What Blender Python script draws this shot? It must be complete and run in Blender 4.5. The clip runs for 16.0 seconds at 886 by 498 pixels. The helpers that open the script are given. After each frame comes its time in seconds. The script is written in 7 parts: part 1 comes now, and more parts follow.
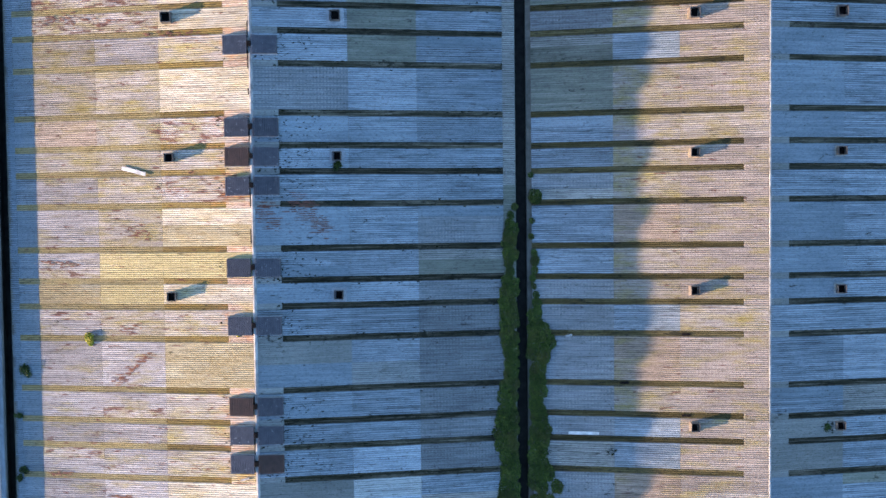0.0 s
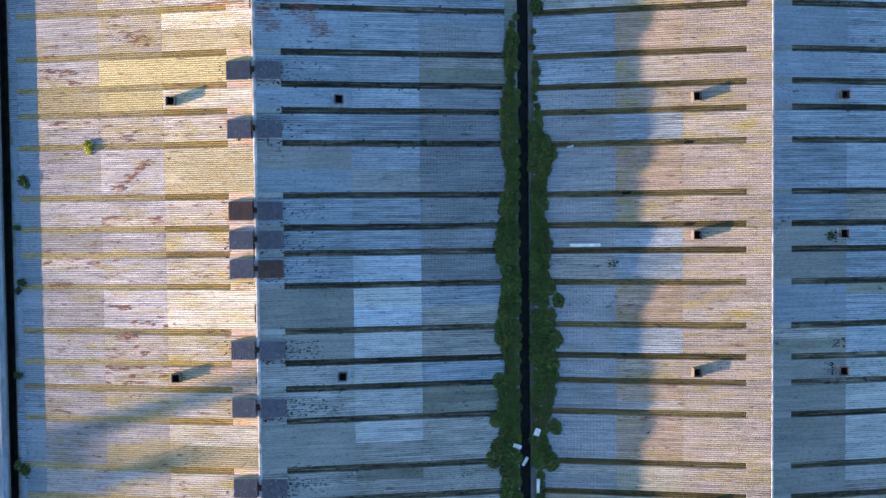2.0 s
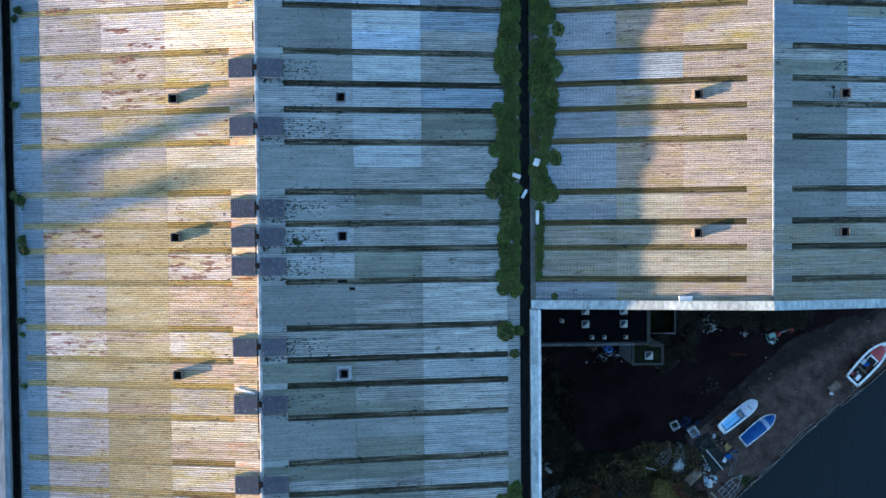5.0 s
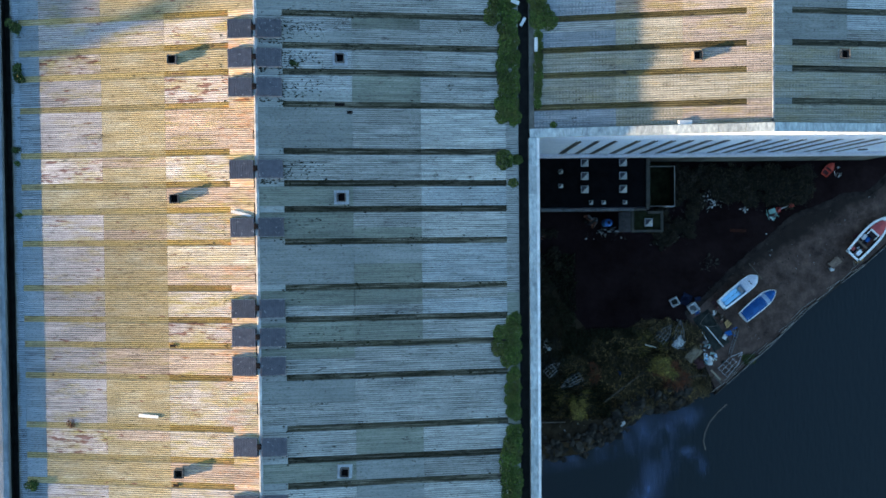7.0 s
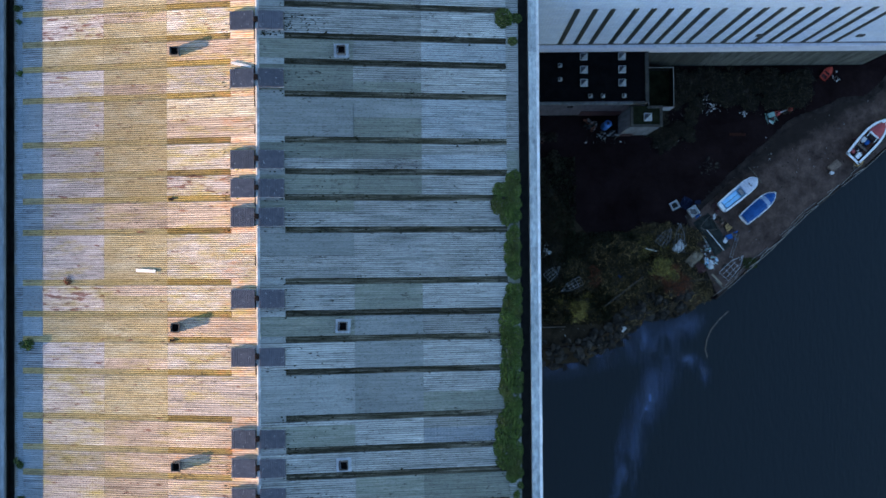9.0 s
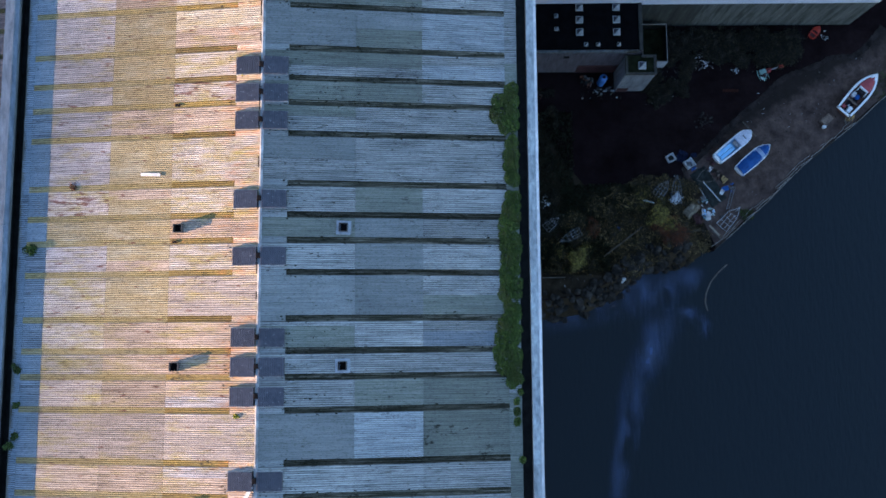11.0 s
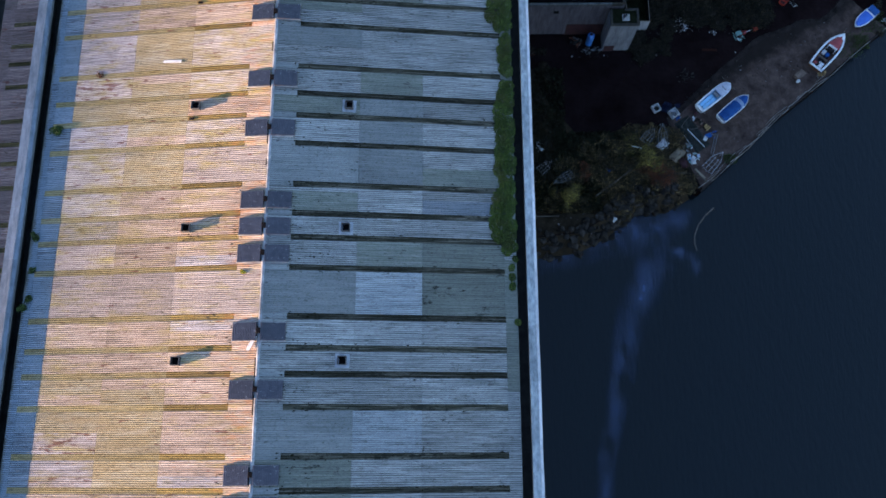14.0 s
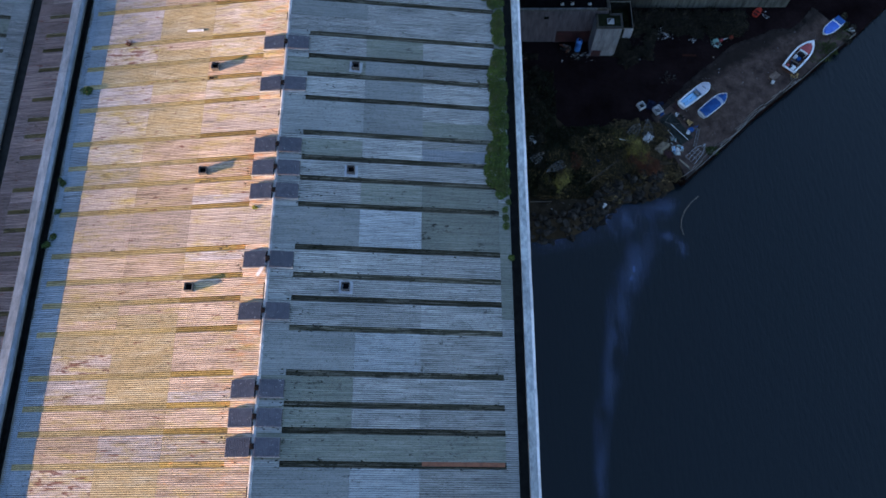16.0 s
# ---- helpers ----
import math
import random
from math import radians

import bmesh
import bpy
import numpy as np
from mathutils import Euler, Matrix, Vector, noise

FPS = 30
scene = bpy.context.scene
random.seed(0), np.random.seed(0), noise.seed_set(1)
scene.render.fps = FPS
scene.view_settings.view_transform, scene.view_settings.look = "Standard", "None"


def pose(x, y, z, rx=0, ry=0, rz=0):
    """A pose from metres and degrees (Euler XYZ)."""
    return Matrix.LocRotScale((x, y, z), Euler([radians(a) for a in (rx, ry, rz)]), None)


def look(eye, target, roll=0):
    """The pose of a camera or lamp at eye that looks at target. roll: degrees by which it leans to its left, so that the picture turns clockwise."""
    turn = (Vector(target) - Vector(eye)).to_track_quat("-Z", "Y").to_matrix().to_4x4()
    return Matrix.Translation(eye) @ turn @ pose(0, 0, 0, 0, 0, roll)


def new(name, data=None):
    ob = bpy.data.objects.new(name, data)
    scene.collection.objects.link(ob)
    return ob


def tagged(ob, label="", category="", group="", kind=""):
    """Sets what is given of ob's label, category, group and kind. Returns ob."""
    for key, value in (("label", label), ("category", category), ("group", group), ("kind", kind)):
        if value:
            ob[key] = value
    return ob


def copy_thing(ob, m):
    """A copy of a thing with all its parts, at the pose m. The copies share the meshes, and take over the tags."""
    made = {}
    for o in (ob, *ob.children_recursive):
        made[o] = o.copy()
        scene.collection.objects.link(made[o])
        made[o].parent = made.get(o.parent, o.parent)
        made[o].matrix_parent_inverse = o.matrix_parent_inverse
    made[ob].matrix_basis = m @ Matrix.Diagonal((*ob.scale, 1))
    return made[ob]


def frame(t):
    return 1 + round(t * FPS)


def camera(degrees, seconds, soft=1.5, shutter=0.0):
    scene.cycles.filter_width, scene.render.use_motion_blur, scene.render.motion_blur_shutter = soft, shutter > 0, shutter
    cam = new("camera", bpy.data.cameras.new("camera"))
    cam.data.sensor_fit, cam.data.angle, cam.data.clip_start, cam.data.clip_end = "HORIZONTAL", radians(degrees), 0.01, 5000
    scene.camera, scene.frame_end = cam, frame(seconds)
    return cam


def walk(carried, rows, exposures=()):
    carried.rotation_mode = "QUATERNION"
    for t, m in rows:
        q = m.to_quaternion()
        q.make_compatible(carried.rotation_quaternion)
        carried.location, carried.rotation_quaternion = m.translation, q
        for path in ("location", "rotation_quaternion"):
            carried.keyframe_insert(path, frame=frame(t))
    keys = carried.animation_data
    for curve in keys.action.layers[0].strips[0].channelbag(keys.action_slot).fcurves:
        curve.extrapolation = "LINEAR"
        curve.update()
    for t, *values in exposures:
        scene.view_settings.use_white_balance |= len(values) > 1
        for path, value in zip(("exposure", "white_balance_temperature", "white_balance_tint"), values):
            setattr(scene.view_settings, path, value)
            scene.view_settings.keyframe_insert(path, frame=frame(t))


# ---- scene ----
cam = camera(59.1, 16.0, soft=1.7)
METRES, EYE, TILT, LEAN, TURN = 150.0, 115.0, -91.8, 0.0, -0.65
ROWS = [
    (0.0, 0.0, 0.0, 0.0, 0.0, 0.0, -0.0),
    (0.5, -0.0003, 0.0009, -0.0325, -0.02, -0.16, -0.01),
    (1.0, -0.0, 0.002, -0.067, 0.03, -0.1, -0.03),
    (1.5, 0.0002, 0.003, -0.1012, 0.05, -0.04, -0.05),
    (2.0, 0.0007, 0.0038, -0.1361, 0.1, 0.12, -0.07),
    (2.5, 0.0008, 0.0048, -0.1688, 0.12, 0.08, -0.08),
    (3.0, 0.0011, 0.0055, -0.2024, 0.13, 0.16, -0.1),
    (3.5, 0.001, 0.006, -0.2356, 0.11, 0.35, -0.12),
    (4.0, 0.0015, 0.0068, -0.2671, 0.13, 0.27, -0.13),
    (4.5, 0.0021, 0.0075, -0.2991, 0.15, 0.25, -0.14),
    (5.0, 0.0025, 0.0082, -0.3308, 0.15, 0.21, -0.15),
    (7.5, 0.0045, 0.014, -0.4879, 0.14, 0.74, -0.14),
    (8.0, 0.0048, 0.0151, -0.5188, 0.15, 1.05, -0.16),
    (8.5, 0.0051, 0.0161, -0.5486, 0.17, 1.5, -0.16),
    (9.0, 0.0053, 0.0175, -0.5783, 0.17, 2.52, -0.21),
    (11.5, 0.0075, 0.0212, -0.7264, 0.28, 9.16, -0.3),
    (12.0, 0.0077, 0.022, -0.7558, 0.27, 10.57, -0.32),
    (12.5, 0.0075, 0.0224, -0.7846, 0.22, 11.87, -0.37),
    (13.0, 0.0084, 0.023, -0.8148, 0.25, 13.26, -0.4),
    (13.5, 0.0092, 0.0234, -0.845, 0.28, 14.64, -0.44),
    (14.0, 0.01, 0.024, -0.876, 0.28, 16.09, -0.46),
    (14.5, 0.0114, 0.0243, -0.9069, 0.31, 17.56, -0.51),
    (15.0, 0.0121, 0.0249, -0.9377, 0.31, 19.09, -0.51),
    (15.5, 0.0128, 0.0251, -0.9685, 0.32, 20.75, -0.54),
    (16.0, 0.0136, 0.0251, -0.9995, 0.34, 22.97, -0.57),
]
EXPOSURES = [(0, 2.96, 5795, 17), (3, 3.00, 5745, 14), (5, 3.13, 5710, 9), (7.4, 3.12, 6160, 7), (8.4, 3.06, 6165, 12), (9.0, 3.04, 6040, 17), (12.5, 2.93, 5955, 22), (16, 2.80, 6060, 25)]
walk(cam, [(t, pose(0, 0, EYE, TILT, LEAN, TURN) @ pose(METRES * x, METRES * y, METRES * z, 90 + pitch, roll, yaw)) for t, x, y, z, yaw, pitch, roll in ROWS], exposures=EXPOSURES)
# ---------------------------------------------------------------- world, sun
SUN_EL, SUN_AZ = 3.2, 16.0          # height of the sun; its light runs towards +x, turned this far towards +y
world = bpy.data.worlds.new("evening_sky")
scene.world = world
world.use_nodes = True
wn = world.node_tree.nodes
sky = wn.new("ShaderNodeTexSky")
sky.sky_type, sky.sun_disc = "NISHITA", False
sky.ozone_density, sky.dust_density = 2.0, 0.6
sky.sun_elevation, sky.sun_rotation = radians(SUN_EL), radians(270 - SUN_AZ)
world.node_tree.links.new(sky.outputs[0], wn["Background"].inputs[0])
wn["Background"].inputs[1].default_value = 0.15
sun = new("sun", bpy.data.lights.new("sun", "SUN"))
sun.data.energy, sun.data.angle, sun.data.color = 3.75, radians(0.42), (1.0, 0.66, 0.37)
_a, _e = radians(SUN_AZ), radians(SUN_EL)
sun.matrix_world = look((-100, -30, 60), Vector((-100, -30, 60)) + Vector((math.cos(_a) * math.cos(_e), math.sin(_a) * math.cos(_e), -math.sin(_e))))


# ---------------------------------------------------------------- materials
def shader(name, rough=0.8, metal=0.0, spec=0.5):
    m = bpy.data.materials.new(name)
    m.use_nodes = True
    b = m.node_tree.nodes["Principled BSDF"]
    b.inputs["Roughness"].default_value, b.inputs["Metallic"].default_value = rough, metal
    b.inputs["Specular IOR Level"].default_value = spec
    return m, m.node_tree.nodes, m.node_tree.links, b


def grain(m, scale, detail=4.0, rough=0.6, size=1.0):
    """Noise over the world's metres, stretched by scale. Gives the value."""
    n, l = m.node_tree.nodes, m.node_tree.links
    g, mp, t = n.new("ShaderNodeNewGeometry"), n.new("ShaderNodeMapping"), n.new("ShaderNodeTexNoise")
    mp.inputs["Scale"].default_value = scale
    t.inputs["Scale"].default_value, t.inputs["Detail"].default_value, t.inputs["Roughness"].default_value = size, detail, rough
    l.new(g.outputs["Position"], mp.inputs["Vector"])
    l.new(mp.outputs["Vector"], t.inputs["Vector"])
    return t.outputs["Fac"]


def ramp(m, fac, stops):
    n, l = m.node_tree.nodes, m.node_tree.links
    r = n.new("ShaderNodeValToRGB")
    e = r.color_ramp.elements
    while len(e) < len(stops):
        e.new(0.5)
    for k, (p, c) in enumerate(stops):
        e[k].position, e[k].color = p, (*(c if len(c) == 3 else c * 3), 1)
    l.new(fac, r.inputs[0])
    return r.outputs[0]


def mix(m, fac, a, b, how="MIX"):
    n, l = m.node_tree.nodes, m.node_tree.links
    x = n.new("ShaderNodeMix")
    x.data_type, x.blend_type = "RGBA", how
    for socket, v in ((x.inputs[0], fac), (x.inputs[6], a), (x.inputs[7], b)):
        if isinstance(v, (int, float)):
            socket.default_value = v
        elif isinstance(v, tuple):
            socket.default_value = (*v, 1)
        else:
            l.new(v, socket)
    return x.outputs[2]


def bumped(m, b, fac, strength, distance):
    n, l = m.node_tree.nodes, m.node_tree.links
    u = n.new("ShaderNodeBump")
    u.inputs["Strength"].default_value, u.inputs["Distance"].default_value = strength, distance
    l.new(fac, u.inputs["Height"])
    l.new(u.outputs[0], b.inputs["Normal"])


def random_tone(m, low, high):
    """A grey that differs from object to object."""
    n, l = m.node_tree.nodes, m.node_tree.links
    o, r = n.new("ShaderNodeObjectInfo"), n.new("ShaderNodeMapRange")
    r.inputs["To Min"].default_value, r.inputs["To Max"].default_value = low, high
    l.new(o.outputs["Random"], r.inputs["Value"])
    return r.outputs[0]


def plain(name, c1, c2, scale=(1, 1, 1), rough=0.8, metal=0.0, bump=0.3, vary=(0.85, 1.15), size=1.0, spec=0.5, fine=9.0):
    """Two colours by a coarse and a fine grain, with wear in the gloss."""
    m, n, l, b = shader(name, rough, metal, spec)
    coarse, small = grain(m, scale, 5, 0.65, size), grain(m, scale, 3, 0.6, size * fine)
    c = ramp(m, coarse, [(0.32, c1), (0.68, c2)])
    c = mix(m, 0.55, c, ramp(m, small, [(0.3, (0.45, 0.45, 0.45)), (0.7, (1.0, 1.0, 1.0))]), "MULTIPLY")
    c = mix(m, 1.0, c, random_tone(m, *vary), "MULTIPLY")
    l.new(c, b.inputs["Base Color"])
    if bump:
        bumped(m, b, small, bump, 0.02)
    return m


SHADED_SILT = {}


def sheeting(name, tones, lichen=0.0, rust=0.0, moss=0.3, dots=0.0, vary=(0.95, 1.05), gold=(0.33, 0.28, 0.09), spec=0.2, orange=0.0, furrow=0.6, lines=1.0, blotch=(0.55, 2.3, 1), silt=0.0, runoff=0.0):
    """Corrugated fibre cement that weathers along its waves: streaks down the slope, lichen, rust and moss."""
    m, n, l, b = shader(name, 0.85, 0.0, spec)
    streak = grain(m, (0.13, 4.6, 1.0), 3, 0.6)
    patch = grain(m, (0.16, 0.22, 0.2), 4, 0.6)
    speck = grain(m, (1.3, 3.8, 2.0), 4, 0.7)
    c = ramp(m, streak, [(0.33, tones[0]), (0.5, tones[1]), (0.68, tones[2])])
    c = mix(m, 0.5, c, ramp(m, patch, [(0.35, (0.62, 0.64, 0.66)), (0.65, (1.0, 1.0, 1.0))]), "MULTIPLY")
    if lichen:
        edge = 0.62 - 0.3 * lichen
        where = ramp(m, grain(m, (0.2, 0.85, 1), 5, 0.7), [(edge - 0.1, (0, 0, 0)), (edge + 0.14, (0.9, 0.9, 0.9))])
        c = mix(m, where, c, ramp(m, speck, [(0.3, tuple(v * 0.7 for v in gold)), (0.7, gold)]))
    if rust:
        where = ramp(m, grain(m, blotch, 4, 0.62), [(0.64 - 0.04 * rust, (0, 0, 0)), (0.70 - 0.04 * rust, (0.85, 0.85, 0.85))])
        c = mix(m, where, c, (0.11, 0.046, 0.038))
    dash = ramp(m, grain(m, (0.55, 4.6, 1), 3, 0.6), [(0.57, (1, 1, 1)), (0.72, (0.5, 0.48, 0.47))])
    c = mix(m, lines, c, dash, "MULTIPLY")
    pits = ramp(m, grain(m, (2.4, 6.5, 3), 2, 0.6), [(0.65, (1, 1, 1)), (0.72, (0.4, 0.4, 0.38))])
    c = mix(m, 1.0, c, pits, "MULTIPLY")
    c = mix(m, 1.0, c, ramp(m, grain(m, (3.0, 9.0, 3.0), 3, 0.7), [(0.34, (0.66, 0.65, 0.64)), (0.5, (1, 1, 1)), (0.66, (1.0, 1.0, 1.0))]), "MULTIPLY")
    if orange:
        where = ramp(m, grain(m, (1.1, 2.4, 1), 5, 0.7), [(0.66 - 0.12 * orange, (0, 0, 0)), (0.76 - 0.1 * orange, (0.7, 0.7, 0.7))])
        c = mix(m, where, c, (0.36, 0.17, 0.06))
    if runoff:                              # rust washed down from the steel ventilators at the ridge
        g, split_at = n.new("ShaderNodeNewGeometry"), n.new("ShaderNodeSeparateXYZ")
        reach = n.new("ShaderNodeMapRange")
        reach.inputs["From Min"].default_value, reach.inputs["From Max"].default_value = -25.0, -22.4
        l.new(g.outputs["Position"], split_at.inputs[0])
        l.new(split_at.outputs["X"], reach.inputs["Value"])
        reach.inputs["To Max"].default_value = 0.9 * runoff
        spot = ramp(m, grain(m, (0.5, 1.5, 1), 5, 0.7), [(0.5, (0, 0, 0)), (0.66, (0.8, 0.8, 0.8))])
        past = n.new("ShaderNodeMath")
        past.operation = "LESS_THAN"
        past.inputs[1].default_value = -19.6
        l.new(split_at.outputs["X"], past.inputs[0])
        where = mix(m, 1.0, mix(m, 1.0, spot, reach.outputs[0], "MULTIPLY"), past.outputs[0], "MULTIPLY")
        c = mix(m, where, c, (0.36, 0.155, 0.05))
    if moss:
        cluster = mix(m, 0.4, speck, grain(m, (0.3, 0.5, 0.3), 3, 0.6))
        where = ramp(m, cluster, [(0.635 - 0.12 * moss, (0, 0, 0)), (0.68 - 0.1 * moss, (0.9, 0.9, 0.9))])
        c = mix(m, where, c, (0.02, 0.021, 0.016))
    if dots:
        g, mp, cells = n.new("ShaderNodeNewGeometry"), n.new("ShaderNodeMapping"), n.new("ShaderNodeTexVoronoi")
        mp.inputs["Scale"].default_value = (2.9, 2.27, 0.0)
        cells.voronoi_dimensions, cells.inputs["Scale"].default_value, cells.inputs["Randomness"].default_value = "2D", 1.0, 0.12
        l.new(g.outputs["Position"], mp.inputs["Vector"])
        l.new(mp.outputs["Vector"], cells.inputs["Vector"])
        bolt = ramp(m, cells.outputs["Distance"], [(0.2, (dots, dots, dots)), (0.36, (0, 0, 0))])
        worn = ramp(m, grain(m, (0.35, 0.5, 1), 3, 0.6), [(0.38, (0.15, 0.15, 0.15)), (0.62, (1, 1, 1))])
        c = mix(m, mix(m, 1.0, bolt, worn, "MULTIPLY"), c, (0.66, 0.65, 0.65))
    c = mix(m, 1.0, c, random_tone(m, *vary), "MULTIPLY")
    own = n.new("ShaderNodeObjectInfo")
    c = mix(m, 1.0, c, own.outputs["Color"], "MULTIPLY")
    # patchy silt lying in the troughs
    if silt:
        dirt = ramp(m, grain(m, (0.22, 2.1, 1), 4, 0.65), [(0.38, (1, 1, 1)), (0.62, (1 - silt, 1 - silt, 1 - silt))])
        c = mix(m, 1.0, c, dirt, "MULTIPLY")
    l.new(c, b.inputs["Base Color"])
    bumped(m, b, speck, 0.25, 0.02)
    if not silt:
        # trough copy: all tones lowered as painted furrow shade, besides the silt
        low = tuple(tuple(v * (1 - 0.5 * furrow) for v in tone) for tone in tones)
        SHADED_SILT[name] = sheeting(name + "_shaded_silt", low, lichen, rust, moss, dots, vary, tuple(v * 0.6 for v in gold), spec, orange, furrow, lines, blotch, furrow, runoff)
    return m


def leafy(name, dark, light, vary=(0.7, 1.3), tint=None, mid=None):
    m, n, l, b = shader(name, 0.65, 0.0, 0.25)
    g = n.new("ShaderNodeNewGeometry")
    c = ramp(m, g.outputs["Random Per Island"], [(0.1, dark), (0.8, mid), (1.0, light)] if mid else [(0.1, dark), (0.9, light)])
    if tint:
        c = mix(m, ramp(m, grain(m, (0.45, 0.45, 0.45), 4, 0.65), [(0.48, (0, 0, 0)), (0.66, (0.75, 0.75, 0.75))]), c, tint)
    c = mix(m, 0.6, c, ramp(m, grain(m, (0.8, 0.8, 0.8), 3, 0.6), [(0.35, (0.5, 0.5, 0.5)), (0.65, (1, 1, 1))]), "MULTIPLY")
    c = mix(m, 1.0, c, random_tone(m, *vary), "MULTIPLY")
    l.new(c, b.inputs["Base Color"])
    return m


M_GREY = sheeting("fibre_cement_grey", ((0.19, 0.20, 0.198), (0.29, 0.30, 0.292), (0.40, 0.41, 0.40)), moss=0.25, furrow=0.7)
M_SLATE = sheeting("fibre_cement_dull", ((0.17, 0.185, 0.182), (0.21, 0.225, 0.222), (0.25, 0.265, 0.262)), moss=0.25, furrow=0.06, lines=0.12)
M_SKYGREY = sheeting("fibre_cement_blue_grey", ((0.158, 0.2, 0.24), (0.247, 0.303, 0.36), (0.350, 0.414, 0.49)), moss=0.2, furrow=0.7)
M_SKYNEW = sheeting("fibre_cement_blue_newer", ((0.245, 0.306, 0.365), (0.35, 0.418, 0.49), (0.455, 0.530, 0.62)), moss=0.12, furrow=0.55)
M_CREAM = sheeting("fibre_cement_cream", ((0.31, 0.285, 0.235), (0.46, 0.425, 0.355), (0.60, 0.56, 0.47)), lichen=0.2, rust=0.2, moss=0.12, orange=0.2, gold=(0.44, 0.37, 0.2), furrow=0.51)
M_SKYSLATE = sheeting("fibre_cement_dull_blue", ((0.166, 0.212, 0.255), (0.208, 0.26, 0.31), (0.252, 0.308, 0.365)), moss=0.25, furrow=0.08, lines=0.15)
M_MOSSY = sheeting("fibre_cement_mossy", ((0.135, 0.15, 0.125), (0.18, 0.195, 0.168), (0.235, 0.25, 0.222)), moss=0.4, furrow=0.2, lines=0.4)
M_BLOTCH = sheeting("fibre_cement_blotched", ((0.19, 0.205, 0.21), (0.28, 0.295, 0.30), (0.37, 0.385, 0.39)), moss=0.55, furrow=0.6)
M_NEW = sheeting("fibre_cement_newer", ((0.27, 0.30, 0.315), (0.37, 0.405, 0.42), (0.455, 0.485, 0.50)), moss=0.12, furrow=0.58)
M_PALE = sheeting("fibre_cement_pale", ((0.237, 0.214, 0.200), (0.355, 0.331, 0.310), (0.473, 0.441, 0.414)), lichen=0.32, rust=0.6, moss=0.12, furrow=0.54, runoff=0.7)
# greyer, bluer than pale: weaker sun on the outer west slope, by colour
M_LAV = sheeting("fibre_cement_dimmed_lavender", ((0.218, 0.208, 0.218), (0.326, 0.317, 0.332), (0.436, 0.421, 0.436)), lichen=0.06, rust=0.6, moss=0.12, furrow=0.54, runoff=0.7)
M_AMBER = sheeting("fibre_cement_amber_stained", ((0.245, 0.189, 0.152), (0.379, 0.302, 0.248), (0.490, 0.400, 0.335)), lichen=0.15, rust=0.4, moss=0.2, orange=0.6, furrow=0.54, runoff=0.7)
M_BUFF = sheeting("fibre_cement_buff", ((0.230, 0.186, 0.153), (0.355, 0.293, 0.242), (0.466, 0.391, 0.329)), lichen=0.1, rust=0.3, moss=0.15, orange=0.25, furrow=0.54, runoff=0.7)
M_RUSTY = sheeting("fibre_cement_rust_stained", ((0.260, 0.226, 0.220), (0.395, 0.367, 0.362), (0.531, 0.492, 0.486)), lichen=0.28, rust=2.6, moss=0.1, furrow=0.54, runoff=0.7)
M_GOLD = sheeting("fibre_cement_lichen", ((0.250, 0.235, 0.175), (0.343, 0.324, 0.244), (0.447, 0.425, 0.322)), lichen=0.7, rust=0.1, moss=0.2, gold=(0.33, 0.275, 0.155), furrow=0.48)
M_GOLDER = sheeting("fibre_cement_bright_lichen", ((0.26, 0.23, 0.15), (0.36, 0.32, 0.20), (0.46, 0.41, 0.27)), lichen=1.0, rust=0.2, moss=0.15, gold=(0.42, 0.367, 0.185), dots=0.12, furrow=0.48)
M_DOTS = sheeting("fibre_cement_dotted", ((0.20, 0.178, 0.164), (0.295, 0.26, 0.238), (0.375, 0.333, 0.305)), lichen=0.12, rust=0.15, moss=0.12, dots=0.13, furrow=0.4)
M_OLIVE = sheeting("fibre_cement_olive", ((0.16, 0.16, 0.132), (0.235, 0.232, 0.195), (0.315, 0.31, 0.265)), lichen=0.2, moss=0.25, dots=0.13, gold=(0.25, 0.22, 0.135), furrow=0.3)
M_RED = sheeting("fibre_cement_reddened", ((0.12, 0.095, 0.095), (0.18, 0.14, 0.14), (0.26, 0.205, 0.205)), rust=0.8, moss=0.2)
M_STRIP = sheeting("rooflight_grimy", ((0.025, 0.026, 0.017), (0.06, 0.058, 0.042), (0.18, 0.172, 0.14)), moss=0.9, vary=(0.7, 1.3), spec=0.05, furrow=0.54)
M_STRIPB = sheeting("rooflight_brown", ((0.040, 0.036, 0.018), (0.080, 0.070, 0.034), (0.145, 0.128, 0.07)), lichen=0.25, moss=0.7, gold=(0.11, 0.092, 0.04), vary=(0.7, 1.3), spec=0.05, furrow=0.51)
M_STRIPG = sheeting("rooflight_lichen", ((0.11, 0.09, 0.045), (0.19, 0.15, 0.075), (0.28, 0.22, 0.12)), lichen=0.7, rust=0.5, moss=0.55, gold=(0.27, 0.20, 0.06), vary=(0.75, 1.2), furrow=0.45, orange=0.3, runoff=1.0)
M_STRIPFAR = sheeting("rooflight_pale_lichen", ((0.16, 0.145, 0.09), (0.24, 0.215, 0.13), (0.34, 0.305, 0.19)), lichen=0.6, rust=0.2, moss=0.3, gold=(0.30, 0.245, 0.11), furrow=0.45)
M_GREYDOTS = sheeting("fibre_cement_grey_dotted", ((0.146, 0.165, 0.186), (0.2, 0.225, 0.25), (0.263, 0.292, 0.32)), moss=0.2, dots=0.14, furrow=0.3, lines=0.5)
M_CAP = plain("ridge_cap", (0.16, 0.165, 0.17), (0.52, 0.53, 0.54), (1.5, 0.8, 1), 0.7)
M_COPING = plain("coping", (0.165, 0.20, 0.22), (0.43, 0.49, 0.51), (1.6, 0.6, 1), 0.55, size=1.8)
